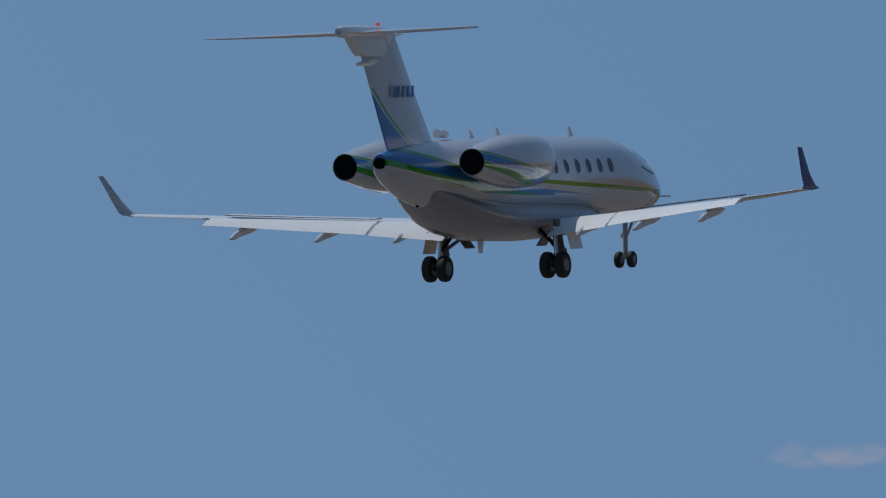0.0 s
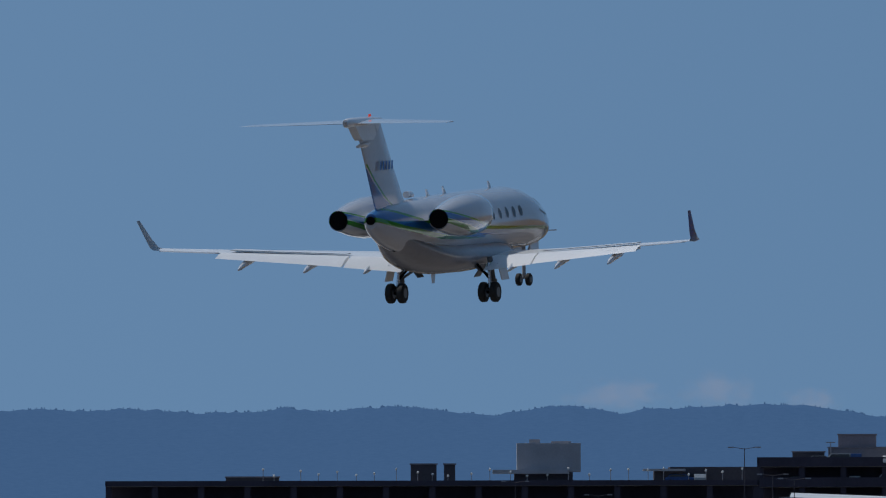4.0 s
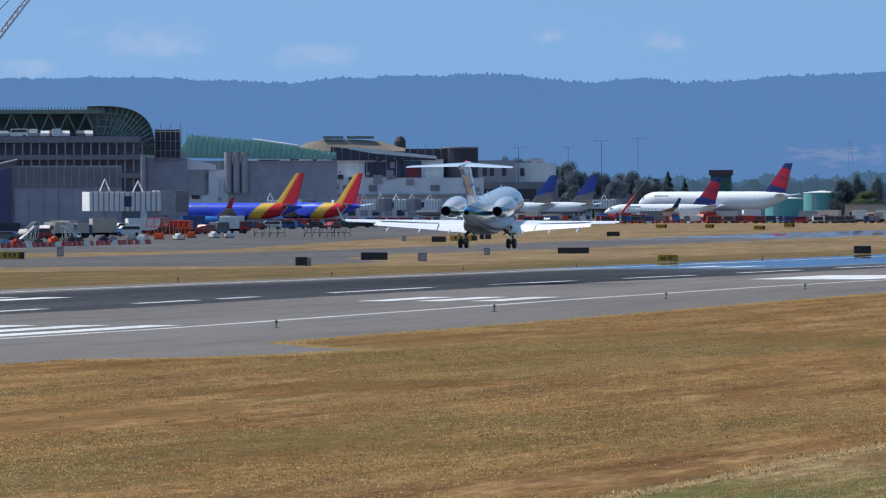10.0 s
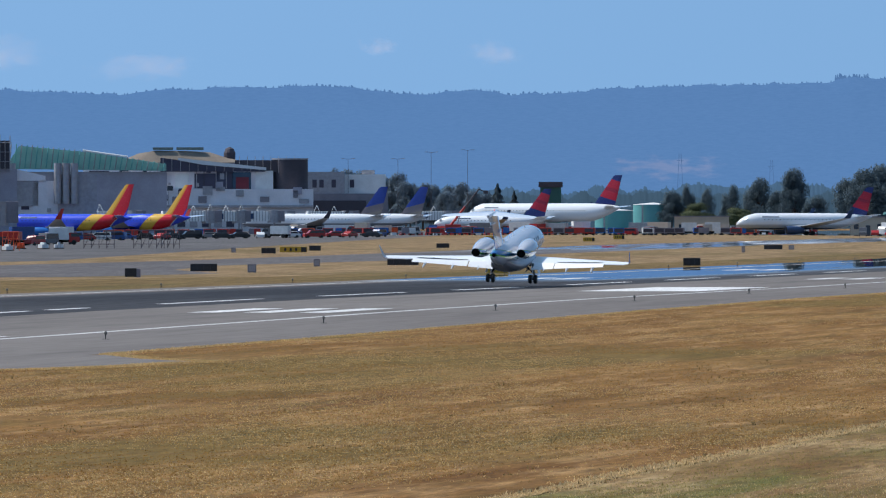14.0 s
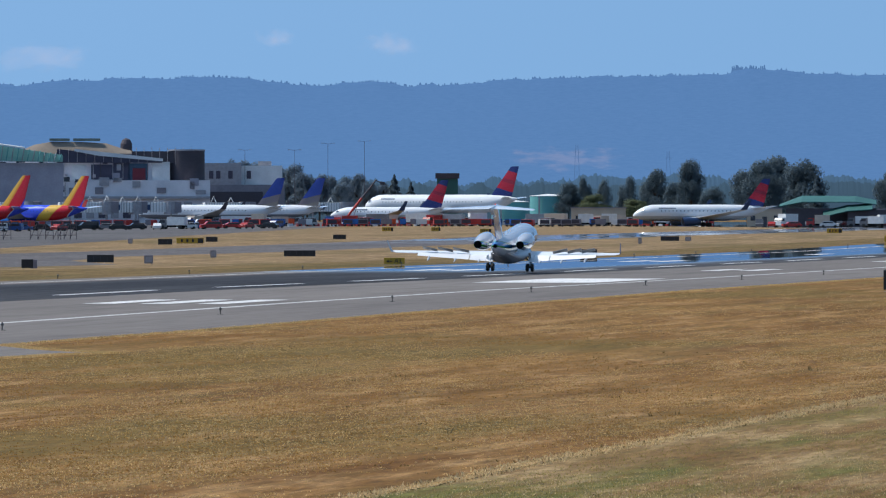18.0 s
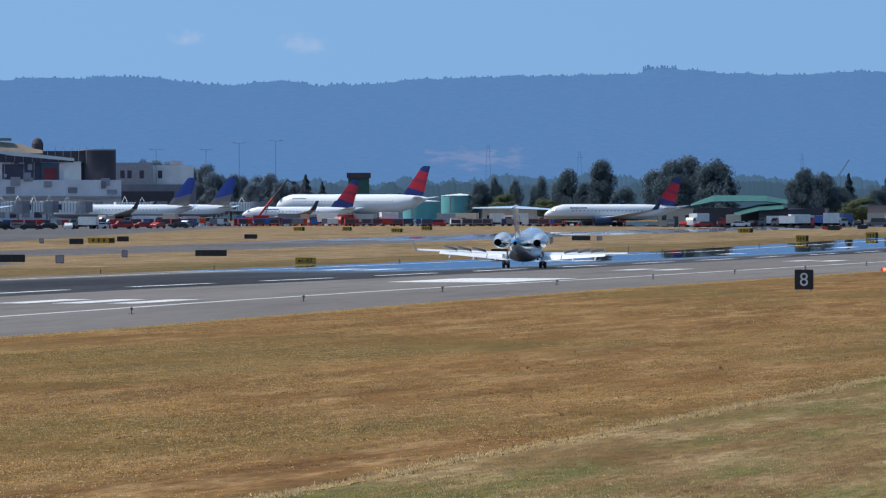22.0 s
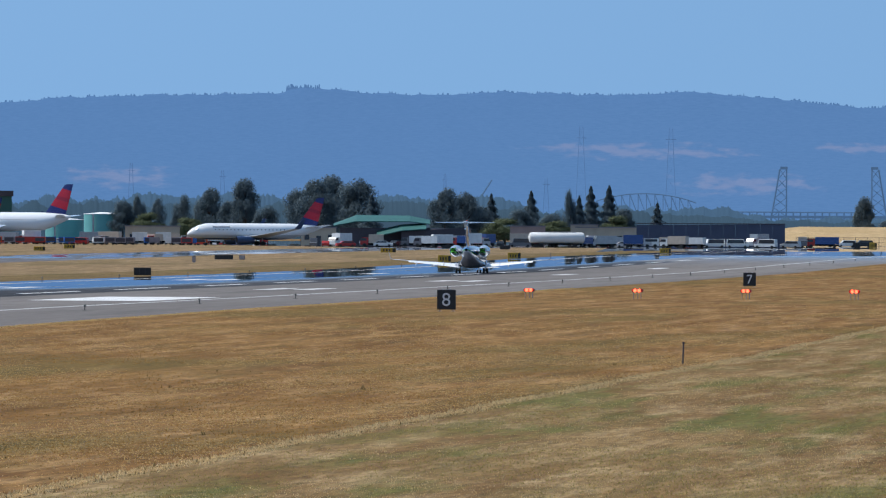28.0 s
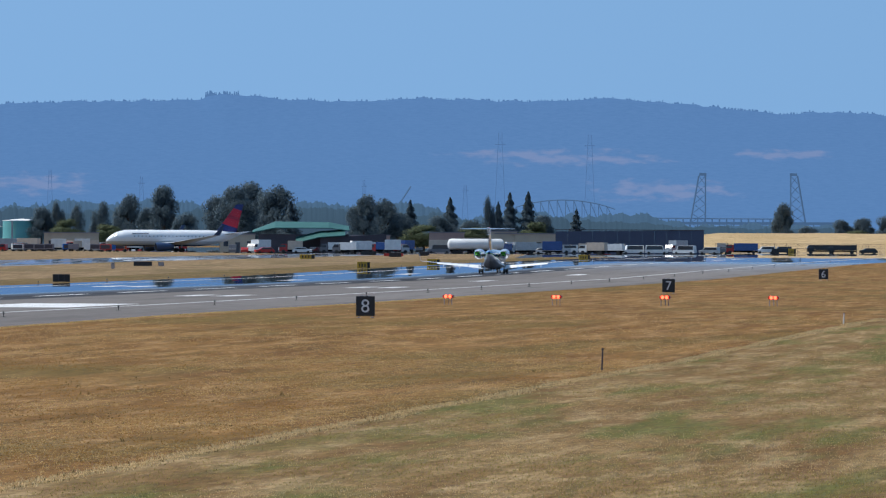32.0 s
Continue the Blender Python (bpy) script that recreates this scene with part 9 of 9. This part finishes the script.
def tree(key, b, r, h, w, group, label=None, up=0.0):
    trunk, crown = tree_kind(key)
    kind = key.split(":")[0]
    t = thing("tree", site(b, r, random.Random(int(b * 1000) + int(r)).uniform(0, 360), up), label or {"cone": "dark pointed conifer beyond the airfield", "broad": "dark broad-leaved tree beyond the airfield", "tall": "tall dark poplar-like tree", "dusk": "dark leafy tree beside the terminal road", "green": "green leafy tree beside the road", "hazy": "hazy blue-green tree far behind the terminal", "yellow": "yellowish leafy shrub beyond the airfield"}[kind], "tree", group)
    s = Matrix.Diagonal((w, w, h, 1))
    part("trunk", trunk, None, t, "brown trunk with limbs", None, s)
    part("crown", crown, None, t, "uneven leafy crown", None, s)


# by the road below the tower
for key, b, r, h, w in (("dusk:1", 15.62, 1395, 9.5, 6.2), ("green:2", 15.45, 1385, 8.6, 5.4), ("green:3", 15.28, 1375, 8.4, 6.0), ("dusk:4", 15.12, 1390, 9.0, 6.4), ("dusk:5", 14.98, 1400, 10.0, 6.0), ("green:3", 14.66, 1378, 11.0, 7.6),
                        ("green:2", 14.12, 1368, 9.6, 6.6), ("yellow:6", 13.95, 1372, 5.0, 5.0), ("dusk:4", 13.12, 1700, 18.5, 6.0), ("dusk:1", 13.2, 1690, 20.0, 6.5), ("green:2", 20.6, 1380, 7.5, 9), ("green:3", 20.35, 1380, 6.4, 8), ("green:2", 18.92, 1395, 10.6, 7), ("dusk:1", 19.62, 1400, 11, 6), ("dusk:4", 19.75, 1402, 9, 5)):
    tree(key, b, r, h, w, "trees by the terminal road")
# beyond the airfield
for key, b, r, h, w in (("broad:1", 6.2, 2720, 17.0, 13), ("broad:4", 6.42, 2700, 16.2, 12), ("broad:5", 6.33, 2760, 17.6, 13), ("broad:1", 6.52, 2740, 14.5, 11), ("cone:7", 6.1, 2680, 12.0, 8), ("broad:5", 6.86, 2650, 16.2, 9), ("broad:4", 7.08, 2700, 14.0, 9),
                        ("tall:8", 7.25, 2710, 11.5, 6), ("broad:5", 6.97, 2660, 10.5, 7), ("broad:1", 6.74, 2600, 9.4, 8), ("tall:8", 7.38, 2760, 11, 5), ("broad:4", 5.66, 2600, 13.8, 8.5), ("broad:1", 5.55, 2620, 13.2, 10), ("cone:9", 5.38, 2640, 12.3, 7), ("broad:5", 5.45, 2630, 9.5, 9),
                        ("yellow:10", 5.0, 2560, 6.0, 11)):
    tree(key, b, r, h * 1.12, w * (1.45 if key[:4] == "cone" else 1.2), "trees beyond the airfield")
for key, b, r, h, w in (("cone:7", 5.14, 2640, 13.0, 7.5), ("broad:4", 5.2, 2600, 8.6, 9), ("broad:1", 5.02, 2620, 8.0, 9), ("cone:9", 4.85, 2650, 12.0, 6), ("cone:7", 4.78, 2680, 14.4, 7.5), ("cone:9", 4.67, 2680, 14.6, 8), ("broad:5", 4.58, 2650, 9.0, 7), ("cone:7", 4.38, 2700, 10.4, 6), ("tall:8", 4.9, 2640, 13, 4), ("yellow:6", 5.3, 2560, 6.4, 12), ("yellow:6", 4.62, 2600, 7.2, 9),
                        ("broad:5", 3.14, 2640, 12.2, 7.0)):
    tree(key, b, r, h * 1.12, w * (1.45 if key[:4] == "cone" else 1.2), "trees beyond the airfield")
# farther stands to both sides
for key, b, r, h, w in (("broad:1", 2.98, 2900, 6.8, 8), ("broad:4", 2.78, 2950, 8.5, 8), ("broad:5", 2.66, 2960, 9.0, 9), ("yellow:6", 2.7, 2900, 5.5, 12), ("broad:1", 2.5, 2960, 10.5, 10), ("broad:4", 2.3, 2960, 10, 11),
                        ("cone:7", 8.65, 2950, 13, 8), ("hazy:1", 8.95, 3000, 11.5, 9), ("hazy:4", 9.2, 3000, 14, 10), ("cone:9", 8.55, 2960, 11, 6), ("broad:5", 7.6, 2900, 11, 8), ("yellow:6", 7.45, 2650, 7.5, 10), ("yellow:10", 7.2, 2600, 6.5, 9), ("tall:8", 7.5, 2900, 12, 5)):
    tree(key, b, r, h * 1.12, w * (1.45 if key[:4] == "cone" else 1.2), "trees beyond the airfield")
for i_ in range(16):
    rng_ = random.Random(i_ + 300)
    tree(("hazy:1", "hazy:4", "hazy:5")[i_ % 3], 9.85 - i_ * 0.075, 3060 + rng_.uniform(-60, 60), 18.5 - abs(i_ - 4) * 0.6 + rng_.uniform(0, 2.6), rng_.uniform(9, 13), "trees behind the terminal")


WOODS_TALL = ([0, 2.5, 3.5, 4.5, 5.5, 7, 10], [0.75, 0.75, 0.8, 1.12, 1.38, 1.42, 1.35])


def far_woods(name, b0, b1, r, top, label, seed, c):
    """A belt of woodland far off: many small tree crowns, one above the next."""
    # distance haze is painted in: dim base, the tint c mostly as glow
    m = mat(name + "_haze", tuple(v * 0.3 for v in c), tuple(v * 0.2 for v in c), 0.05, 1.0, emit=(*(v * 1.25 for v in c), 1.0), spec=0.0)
    rs = np.random.RandomState(seed)
    bm = bmesh.new()
    cols = []
    n = int(abs(b1 - b0) * 190)
    for i in range(n + 1):
        b = b0 + (b1 - b0) * i / n
        x, y = polar(b, r)
        z = ground_z(y)
        h = top * float(np.interp(b, *WOODS_TALL)) * (0.72 + 0.28 * noise.noise((b * 2.1, seed, 0)) + 0.14 * noise.noise((b * 11, seed, 3)) + 0.09 * abs(noise.noise((b * 31, seed, 5))) + 0.1 * abs(noise.noise((b * 75, seed, 6))))
        x2, y2 = polar(b, r + 25)
        x3, y3 = polar(b, r - 14)
        cols.append([bm.verts.new((x3, y3, z)), bm.verts.new((x3, y3, z + h * 0.55)), bm.verts.new((x, y, z + h)), bm.verts.new((x2, y2, z + h * 0.7)), bm.verts.new((x2, y2, z))])
    for a, b in zip(cols, cols[1:]):
        for i in range(4):
            bm.faces.new((a[i], b[i], b[i + 1], a[i + 1]))
    bmesh.ops.recalc_face_normals(bm, faces=bm.faces[:])
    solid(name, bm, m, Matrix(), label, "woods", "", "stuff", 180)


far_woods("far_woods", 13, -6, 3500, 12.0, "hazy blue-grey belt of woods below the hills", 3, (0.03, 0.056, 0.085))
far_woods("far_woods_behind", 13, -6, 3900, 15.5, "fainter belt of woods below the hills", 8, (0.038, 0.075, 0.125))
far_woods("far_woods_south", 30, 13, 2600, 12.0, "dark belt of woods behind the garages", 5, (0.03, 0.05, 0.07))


# ---- thin clouds far off ----
def wispy(name, colour, strength, most, grain):
    """A soft patch in the unit square of x and z, frayed by noise."""
    m = bpy.data.materials.new(name)
    m.use_nodes = True
    n, l = m.node_tree.nodes, m.node_tree.links
    em, tr, mx = n.new("ShaderNodeEmission"), n.new("ShaderNodeBsdfTransparent"), n.new("ShaderNodeMixShader")
    em.inputs[0].default_value, em.inputs[1].default_value = (*colour, 1), strength
    co, sep, oi = n.new("ShaderNodeTexCoord"), n.new("ShaderNodeSeparateXYZ"), n.new("ShaderNodeObjectInfo")
    l.new(co.outputs["Object"], sep.inputs[0])
    d = node_math(n, l, "ADD", node_math(n, l, "POWER", node_math(n, l, "ABSOLUTE", sep.outputs[0]), 2), node_math(n, l, "POWER", node_math(n, l, "ABSOLUTE", sep.outputs[2]), 2))
    mp = n.new("ShaderNodeVectorMath")
    mp.operation = "MULTIPLY_ADD"
    mp.inputs[1].default_value = grain
    l.new(co.outputs["Object"], mp.inputs[0])
    off = n.new("ShaderNodeCombineXYZ")
    l.new(node_math(n, l, "MULTIPLY", oi.outputs["Random"], 40), off.inputs[0])
    l.new(off.outputs[0], mp.inputs[2])
    t = n.new("ShaderNodeTexNoise")
    t.inputs["Scale"].default_value = 1.0
    t.inputs["Detail"].default_value = 6
    t.inputs["Roughness"].default_value = 0.62
    l.new(mp.outputs[0], t.inputs[0])
    v = node_math(n, l, "ADD", node_math(n, l, "SUBTRACT", 0.34, node_math(n, l, "MULTIPLY", d, 0.62)), node_math(n, l, "MULTIPLY", node_math(n, l, "SUBTRACT", t.outputs[0], 0.5), 1.9))
    r = n.new("ShaderNodeMapRange")
    r.interpolation_type = "SMOOTHSTEP"
    r.inputs[1].default_value, r.inputs[2].default_value = 0.0, 0.55
    r.inputs[3].default_value, r.inputs[4].default_value = 0.0, most
    l.new(v, r.inputs[0])
    edge = n.new("ShaderNodeMapRange")
    edge.inputs[1].default_value, edge.inputs[2].default_value = 1.0, 0.7
    l.new(d, edge.inputs[0])
    l.new(node_math(n, l, "MULTIPLY", r.outputs[0], edge.outputs[0]), mx.inputs[0])
    l.new(tr.outputs[0], mx.inputs[1])
    l.new(em.outputs[0], mx.inputs[2])
    l.new(mx.outputs[0], n["Material Output"].inputs[0])
    return m


# sunlight on the vapour is put in as the sheets' own glow
M_CLOUD = wispy("cloud_glow", (0.58, 0.56, 0.67), 1.0, 0.1, (2.2, 3.0, 1.3))
M_CLOUDFULL = wispy("cloud_glow_dense", (0.56, 0.56, 0.68), 1.0, 0.25, (2.2, 3.0, 1.3))


# ---- clouds: thin layers of vapour low over the hills ----
def cloud(b, e, w, h, vapour):
    x, y = polar(b, 4860)
    t = thing("cloud", pose(x, y, EYE[2] + 4860 * math.tan(radians(e)), 0, 0, b), "small thin white cloud above the hills", "cloud", "clouds", "structure")
    for k in range(3):
        bm = bmesh.new()
        bm.faces.new([bm.verts.new(p) for p in ((-1, 0, -1), (1, 0, -1), (1, 0, 1), (-1, 0, 1))])
        part("puff", bm, vapour, t, "", None, Matrix.Translation((w * 0.1 * (k - 1), 5.0 * k, 0)) @ Matrix.Diagonal((w * (0.85 - 0.12 * k), 1, h * (1.15 - 0.1 * k), 1)))


for b_, e_, w_, h_ in ((23.97, 1.62, 56, 10), (23.24, 1.62, 12, 6), (22.66, 1.66, 36, 9), (11.74, 1.03, 60, 13), (12.51, 0.86, 36, 8), (10.76, 0.94, 44, 9), (8.66, 1.02, 24, 8), (9.36, 1.06, 15, 6), (13.85, 1.15, 28, 13),
                       (14.69, 1.09, 16, 8), (18.49, 0.9, 48, 12), (17.88, 0.92, 38, 13), (17.31, 0.86, 28, 9), (13.29, 1.3, 17, 10), (16.0, 1.0, 30, 10)):
    cloud(b_, e_, w_, h_, M_CLOUDFULL if b_ > 22.2 else M_CLOUD)


# ---- grass: tufts over the near turf, and the rough line where the mowing ends ----
def tufts(name, label, mtl, pts, hmin, hmax, seed, blades=4):
    rs = np.random.RandomState(seed)
    n = len(pts)
    base = np.repeat(np.asarray(pts), blades, 0)
    m = len(base)
    base[:, :2] += rs.normal(0, 0.12, (m, 2))
    h = rs.uniform(hmin, hmax, (m, 1))
    a = rs.uniform(0, np.pi, m)
    side = np.stack([np.cos(a), np.sin(a), np.zeros(m)], 1) * rs.uniform(0.012, 0.035, (m, 1))
    tip = base + np.concatenate([rs.normal(0, 0.35, (m, 2)) * h, h], 1)
    vs = np.stack([base - side, base + side, tip], 1).reshape(-1, 3)
    me = bpy.data.meshes.new(name)
    me.from_pydata(vs.tolist(), [], [(3 * i, 3 * i + 1, 3 * i + 2) for i in range(m)])
    me.materials.append(mtl)
    tagged(new(name, me), label, "grass", "", "stuff")


def scatter_ground(n, y0, y1, left, right, seed, patch=0.0, xr=None):
    """Points over the turf seen between two bearings."""
    rs = np.random.RandomState(seed)
    out = []
    while len(out) < n:
        y = y0 + (y1 - y0) * rs.beta(1.0, 2.2)
        x = -y * math.tan(radians(rs.uniform(right, left)))
        if xr and not xr[0] < x < xr[1]:
            continue
        if patch and noise.noise((x * 0.12, y * 0.03, seed)) < patch - 0.5 + rs.uniform(-0.2, 0.2):
            continue
        out.append((x, y, ground_z(y)))
    return np.array(out)


M_GREENTUFT = foliage("greenish_blades", (0.25, 0.21, 0.065), (0.46, 0.36, 0.14), 0.6)
M_PALETUFT = foliage("pale_straw_blades", (0.5, 0.35, 0.16), (0.78, 0.58, 0.32), 0.6)
M_DARKTUFT = foliage("dark_weed_stems", (0.12, 0.085, 0.035), (0.24, 0.17, 0.07), 0.5)
M_STRAWTUFT = foliage("bleached_straw_blades", (0.5, 0.32, 0.12), (0.8, 0.56, 0.27), 0.5)
M_BROWNTUFT = foliage("brown_grass_blades", (0.3, 0.16, 0.045), (0.48, 0.28, 0.095), 0.5)
tufts("grass_stubble", "short golden grass stubble in patches", M_STRAWTUFT, scatter_ground(42000, 165, 720, 17, 2.4, 1, 0.45, (-76, -29)), 0.01, 0.035, 1, 3)
tufts("brown_grass", "short brown grass over the mown turf", M_BROWNTUFT, scatter_ground(36000, 165, 720, 17, 2.4, 21, 0.4, (-76, -29)), 0.01, 0.035, 21, 3)
rs_ = np.random.RandomState(19)
edge_y_ = np.concatenate([rs_.uniform(345, 392, 2600), rs_.uniform(392, 900, 5200)])
edge_x_ = np.interp(edge_y_, [345, 350, 357, 366, 370.2, 373, 378, 388, 392, 420, 900], [-75.4, -71.2, -69.5, -69.0, -67.8, -69.8, -72.0, -75.3, -76.4, -76.8, -77.1]) + np.abs(rs_.normal(0, 0.3, len(edge_y_)))
tufts("paving_edge_grass", "fringe of golden grass along the paving edge", M_STRAWTUFT, np.array([(x, y, ground_z(y)) for x, y in zip(edge_x_, edge_y_)]), 0.03, 0.1, 22, 4)
tufts("grass_near_blades", "rough green and straw grass blades", M_GREENTUFT, scatter_ground(26000, 150, 600, 10.4, 2.0, 2, 0.5, (-27.5, 10)), 0.02, 0.07, 2, 4)
tufts("pale_grass_blades", "pale dry grass blades along the airfield edge", M_PALETUFT, scatter_ground(13000, 150, 600, 10.4, 2.0, 5, 0.5, (-27.5, 10)), 0.02, 0.07, 5, 4)
tufts("weed_stems", "scattered dark weed stems in the turf", M_DARKTUFT, scatter_ground(260, 200, 500, 13.0, 3.0, 3, 0.72, (-73, -29)), 0.02, 0.06, 3, 4)
tufts("weed_stems_tall", "a few tall dark weeds in the turf", M_DARKTUFT, scatter_ground(16, 230, 480, 12.0, 3.0, 13, 0.6, (-72, -29)), 0.1, 0.2, 13, 3)
rs_ = np.random.RandomState(9)
line_ = np.array([(-28.4 + rs_.normal(0, 0.2) + 0.4 * noise.noise((y * 0.05, 0, 0)), y, ground_z(y)) for y in rs_.uniform(150, 640, 16000) if noise.noise((y * 0.11, 3, 0)) > rs_.uniform(-0.9, 0.3)])
cut_ = int(len(line_) * 0.93)
tufts("grass_line", "line of longer dry grass at the mowing edge", M_PALETUFT, line_[:cut_], 0.02, 0.1, 4, 5)
tufts("grass_line_stems", "dark stems in the rough line of grass", M_DARKTUFT, line_[cut_:], 0.03, 0.13, 6, 3)


# ---- what moves ----
def motions():
    # seconds, distance across and along the runway, height of the wheels, nose-up angle, bank, crab
    rows = [(0, -111.9, 229.4, 17.57, 3.7, -0.6, 1.0), (0.5, -112.0, 236.7, 17.27, 3.5, -0.2, 0.9), (1, -112.2, 243.6, 16.92, 3.3, 0.2, 0.8), (1.5, -112.1, 250.0, 16.63, 3.6, 0.3, 0.5), (2, -112.1, 256.7, 16.26, 3.8, 0.6, 0.3),
            (2.5, -112.1, 262.8, 15.97, 4.0, 0.5, 0.0), (4.5, -112.0, 343.2, 13.00, 4.8, -0.4, -1.0), (5, -112.0, 372.9, 11.61, 5.1, -0.6, -1.3), (5.5, -112.2, 402.5, 10.39, 5.1, -1.3, -1.3), (6, -112.3, 431.6, 9.37, 4.9, -1.9, -1.3),
            (6.5, -113.0, 462.4, 8.53, 4.7, -1.3, -1.3), (7, -113.6, 493.4, 7.77, 4.4, -0.6, -1.4), (7.5, -114.3, 525.0, 7.11, 4.2, 0.1, -1.4), (8, -114.4, 554.4, 6.32, 4.3, 0.1, -1.5), (8.5, -114.5, 583.7, 5.50, 4.6, 0.1, -1.6),
            (9, -114.6, 612.4, 4.63, 4.8, 0.0, -1.7), (9.5, -114.6, 640.5, 3.84, 5.2, 0.3, -1.9), (10, -114.6, 668.0, 2.95, 5.5, 0.5, -2.2), (10.5, -114.5, 696.2, 2.09, 6.0, 0.8, -2.4), (11, -114.5, 716.7, 1.59, 6.4, 1.1, -2.6),
            (11.5, -114.5, 723.7, 1.39, 6.7, 1.4, -2.8), (12, -114.5, 730.9, 1.19, 7.0, 1.6, -3.1), (12.5, -114.4, 737.9, 1.08, 7.4, 1.8, -3.0), (13, -114.4, 744.8, 0.96, 7.9, 2.0, -3.0), (13.5, -114.4, 751.9, 0.88, 7.8, 1.8, -3.0),
            (14, -114.3, 759.1, 0.72, 7.8, 1.6, -3.0), (14.5, -114.3, 766.0, 0.66, 7.7, 1.4, -3.0), (16.5, -114.1, 794.9, 0.57, 7.1, 0.8, -2.9), (17, -114.1, 801.9, 0.61, 6.9, 0.6, -2.9), (17.5, -114.2, 809.9, 0.47, 6.5, 0.7, -2.6),
            (18, -114.3, 818.4, 0.30, 6.0, 0.7, -2.4), (18.5, -114.4, 826.7, 0.16, 5.6, 0.8, -2.2), (19, -114.5, 834.5, 0.14, 5.1, 0.8, -2.0), (19.5, -114.6, 842.8, 0.05, 5.0, 0.8, -1.8), (20, -114.7, 851.4, 0.01, 4.7, 0.9, -1.6),
            (20.5, -114.6, 857.9, 0.01, 4.5, 1.0, -1.2), (21, -114.5, 865.3, 0.01, 4.4, 1.0, -0.8), (21.5, -114.5, 873.1, 0.01, 4.2, 1.0, -0.4), (22, -114.4, 889.2, 0.02, 4.0, 1.0, 0.0), (22.5, -114.3, 914.8, 0.02, 3.1, 0.9, 0.4),
            (23, -114.3, 941.6, 0.03, 2.3, 0.8, 0.8), (23.5, -114.3, 968.9, 0.04, 1.3, 0.7, 0.7), (24, -114.4, 994.6, 0.04, 0.5, 0.7, 0.5), (24.5, -114.4, 1020.6, 0.05, -0.1, 0.5, 0.4), (25, -114.5, 1046.3, 0.06, -0.7, 0.4, 0.3),
            (25.5, -114.5, 1071.6, 0.07, -0.9, 0.4, 0.1), (27.5, -114.7, 1168.9, 0.12, -1.0, -0.0, -0.4), (28, -114.7, 1192.5, 0.14, -1.0, -0.1, -0.5), (28.5, -114.7, 1214.5, 0.15, -0.9, -0.1, -0.5), (29, -114.6, 1234.9, 0.16, -0.9, -0.0, -0.5),
            (29.5, -114.6, 1255.0, 0.19, -0.8, -0.0, -0.4), (30, -114.5, 1273.8, 0.24, -0.8, -0.0, -0.4), (30.5, -114.5, 1291.3, 0.29, -0.7, -0.1, -0.4), (31, -114.5, 1309.3, 0.34, -0.7, -0.1, -0.3), (31.5, -114.5, 1325.6, 0.38, -0.7, -0.1, -0.3),
            (32, -114.5, 1341.8, 0.42, -0.7, -0.1, -0.3)]
    walk(JET, [(t, pose(x, y, z, up, bank, crab)) for t, x, y, z, up, bank, crab in rows])
    for leg, drop in LEGS:
        # the legs give way under the weight after the touchdown
        walk(leg, [(t, pose(0, 0, d)) for t, d in ((0, 0), (16.8, 0), (18.6, drop), (32, drop))])
    for sp, s in SPOILERS:
        at = sp.matrix_basis.translation
        walk(sp, [(t, pose(*at, a)) for t, a in ((0, 0), (16.5, 0), (17.0, -30), (18.0, -34), (23.0, -34), (24.4, 0), (32, 0))])
    for rv, sg in REVERSERS:
        at = rv.matrix_basis.translation
        walk(rv, [(t, pose(at.x, at.y + d, at.z, a * sg)) for t, a, d in ((0, 0, 0), (23.0, 0, 0), (25.0, 35, -0.25), (32, 35, -0.25))])


motions()
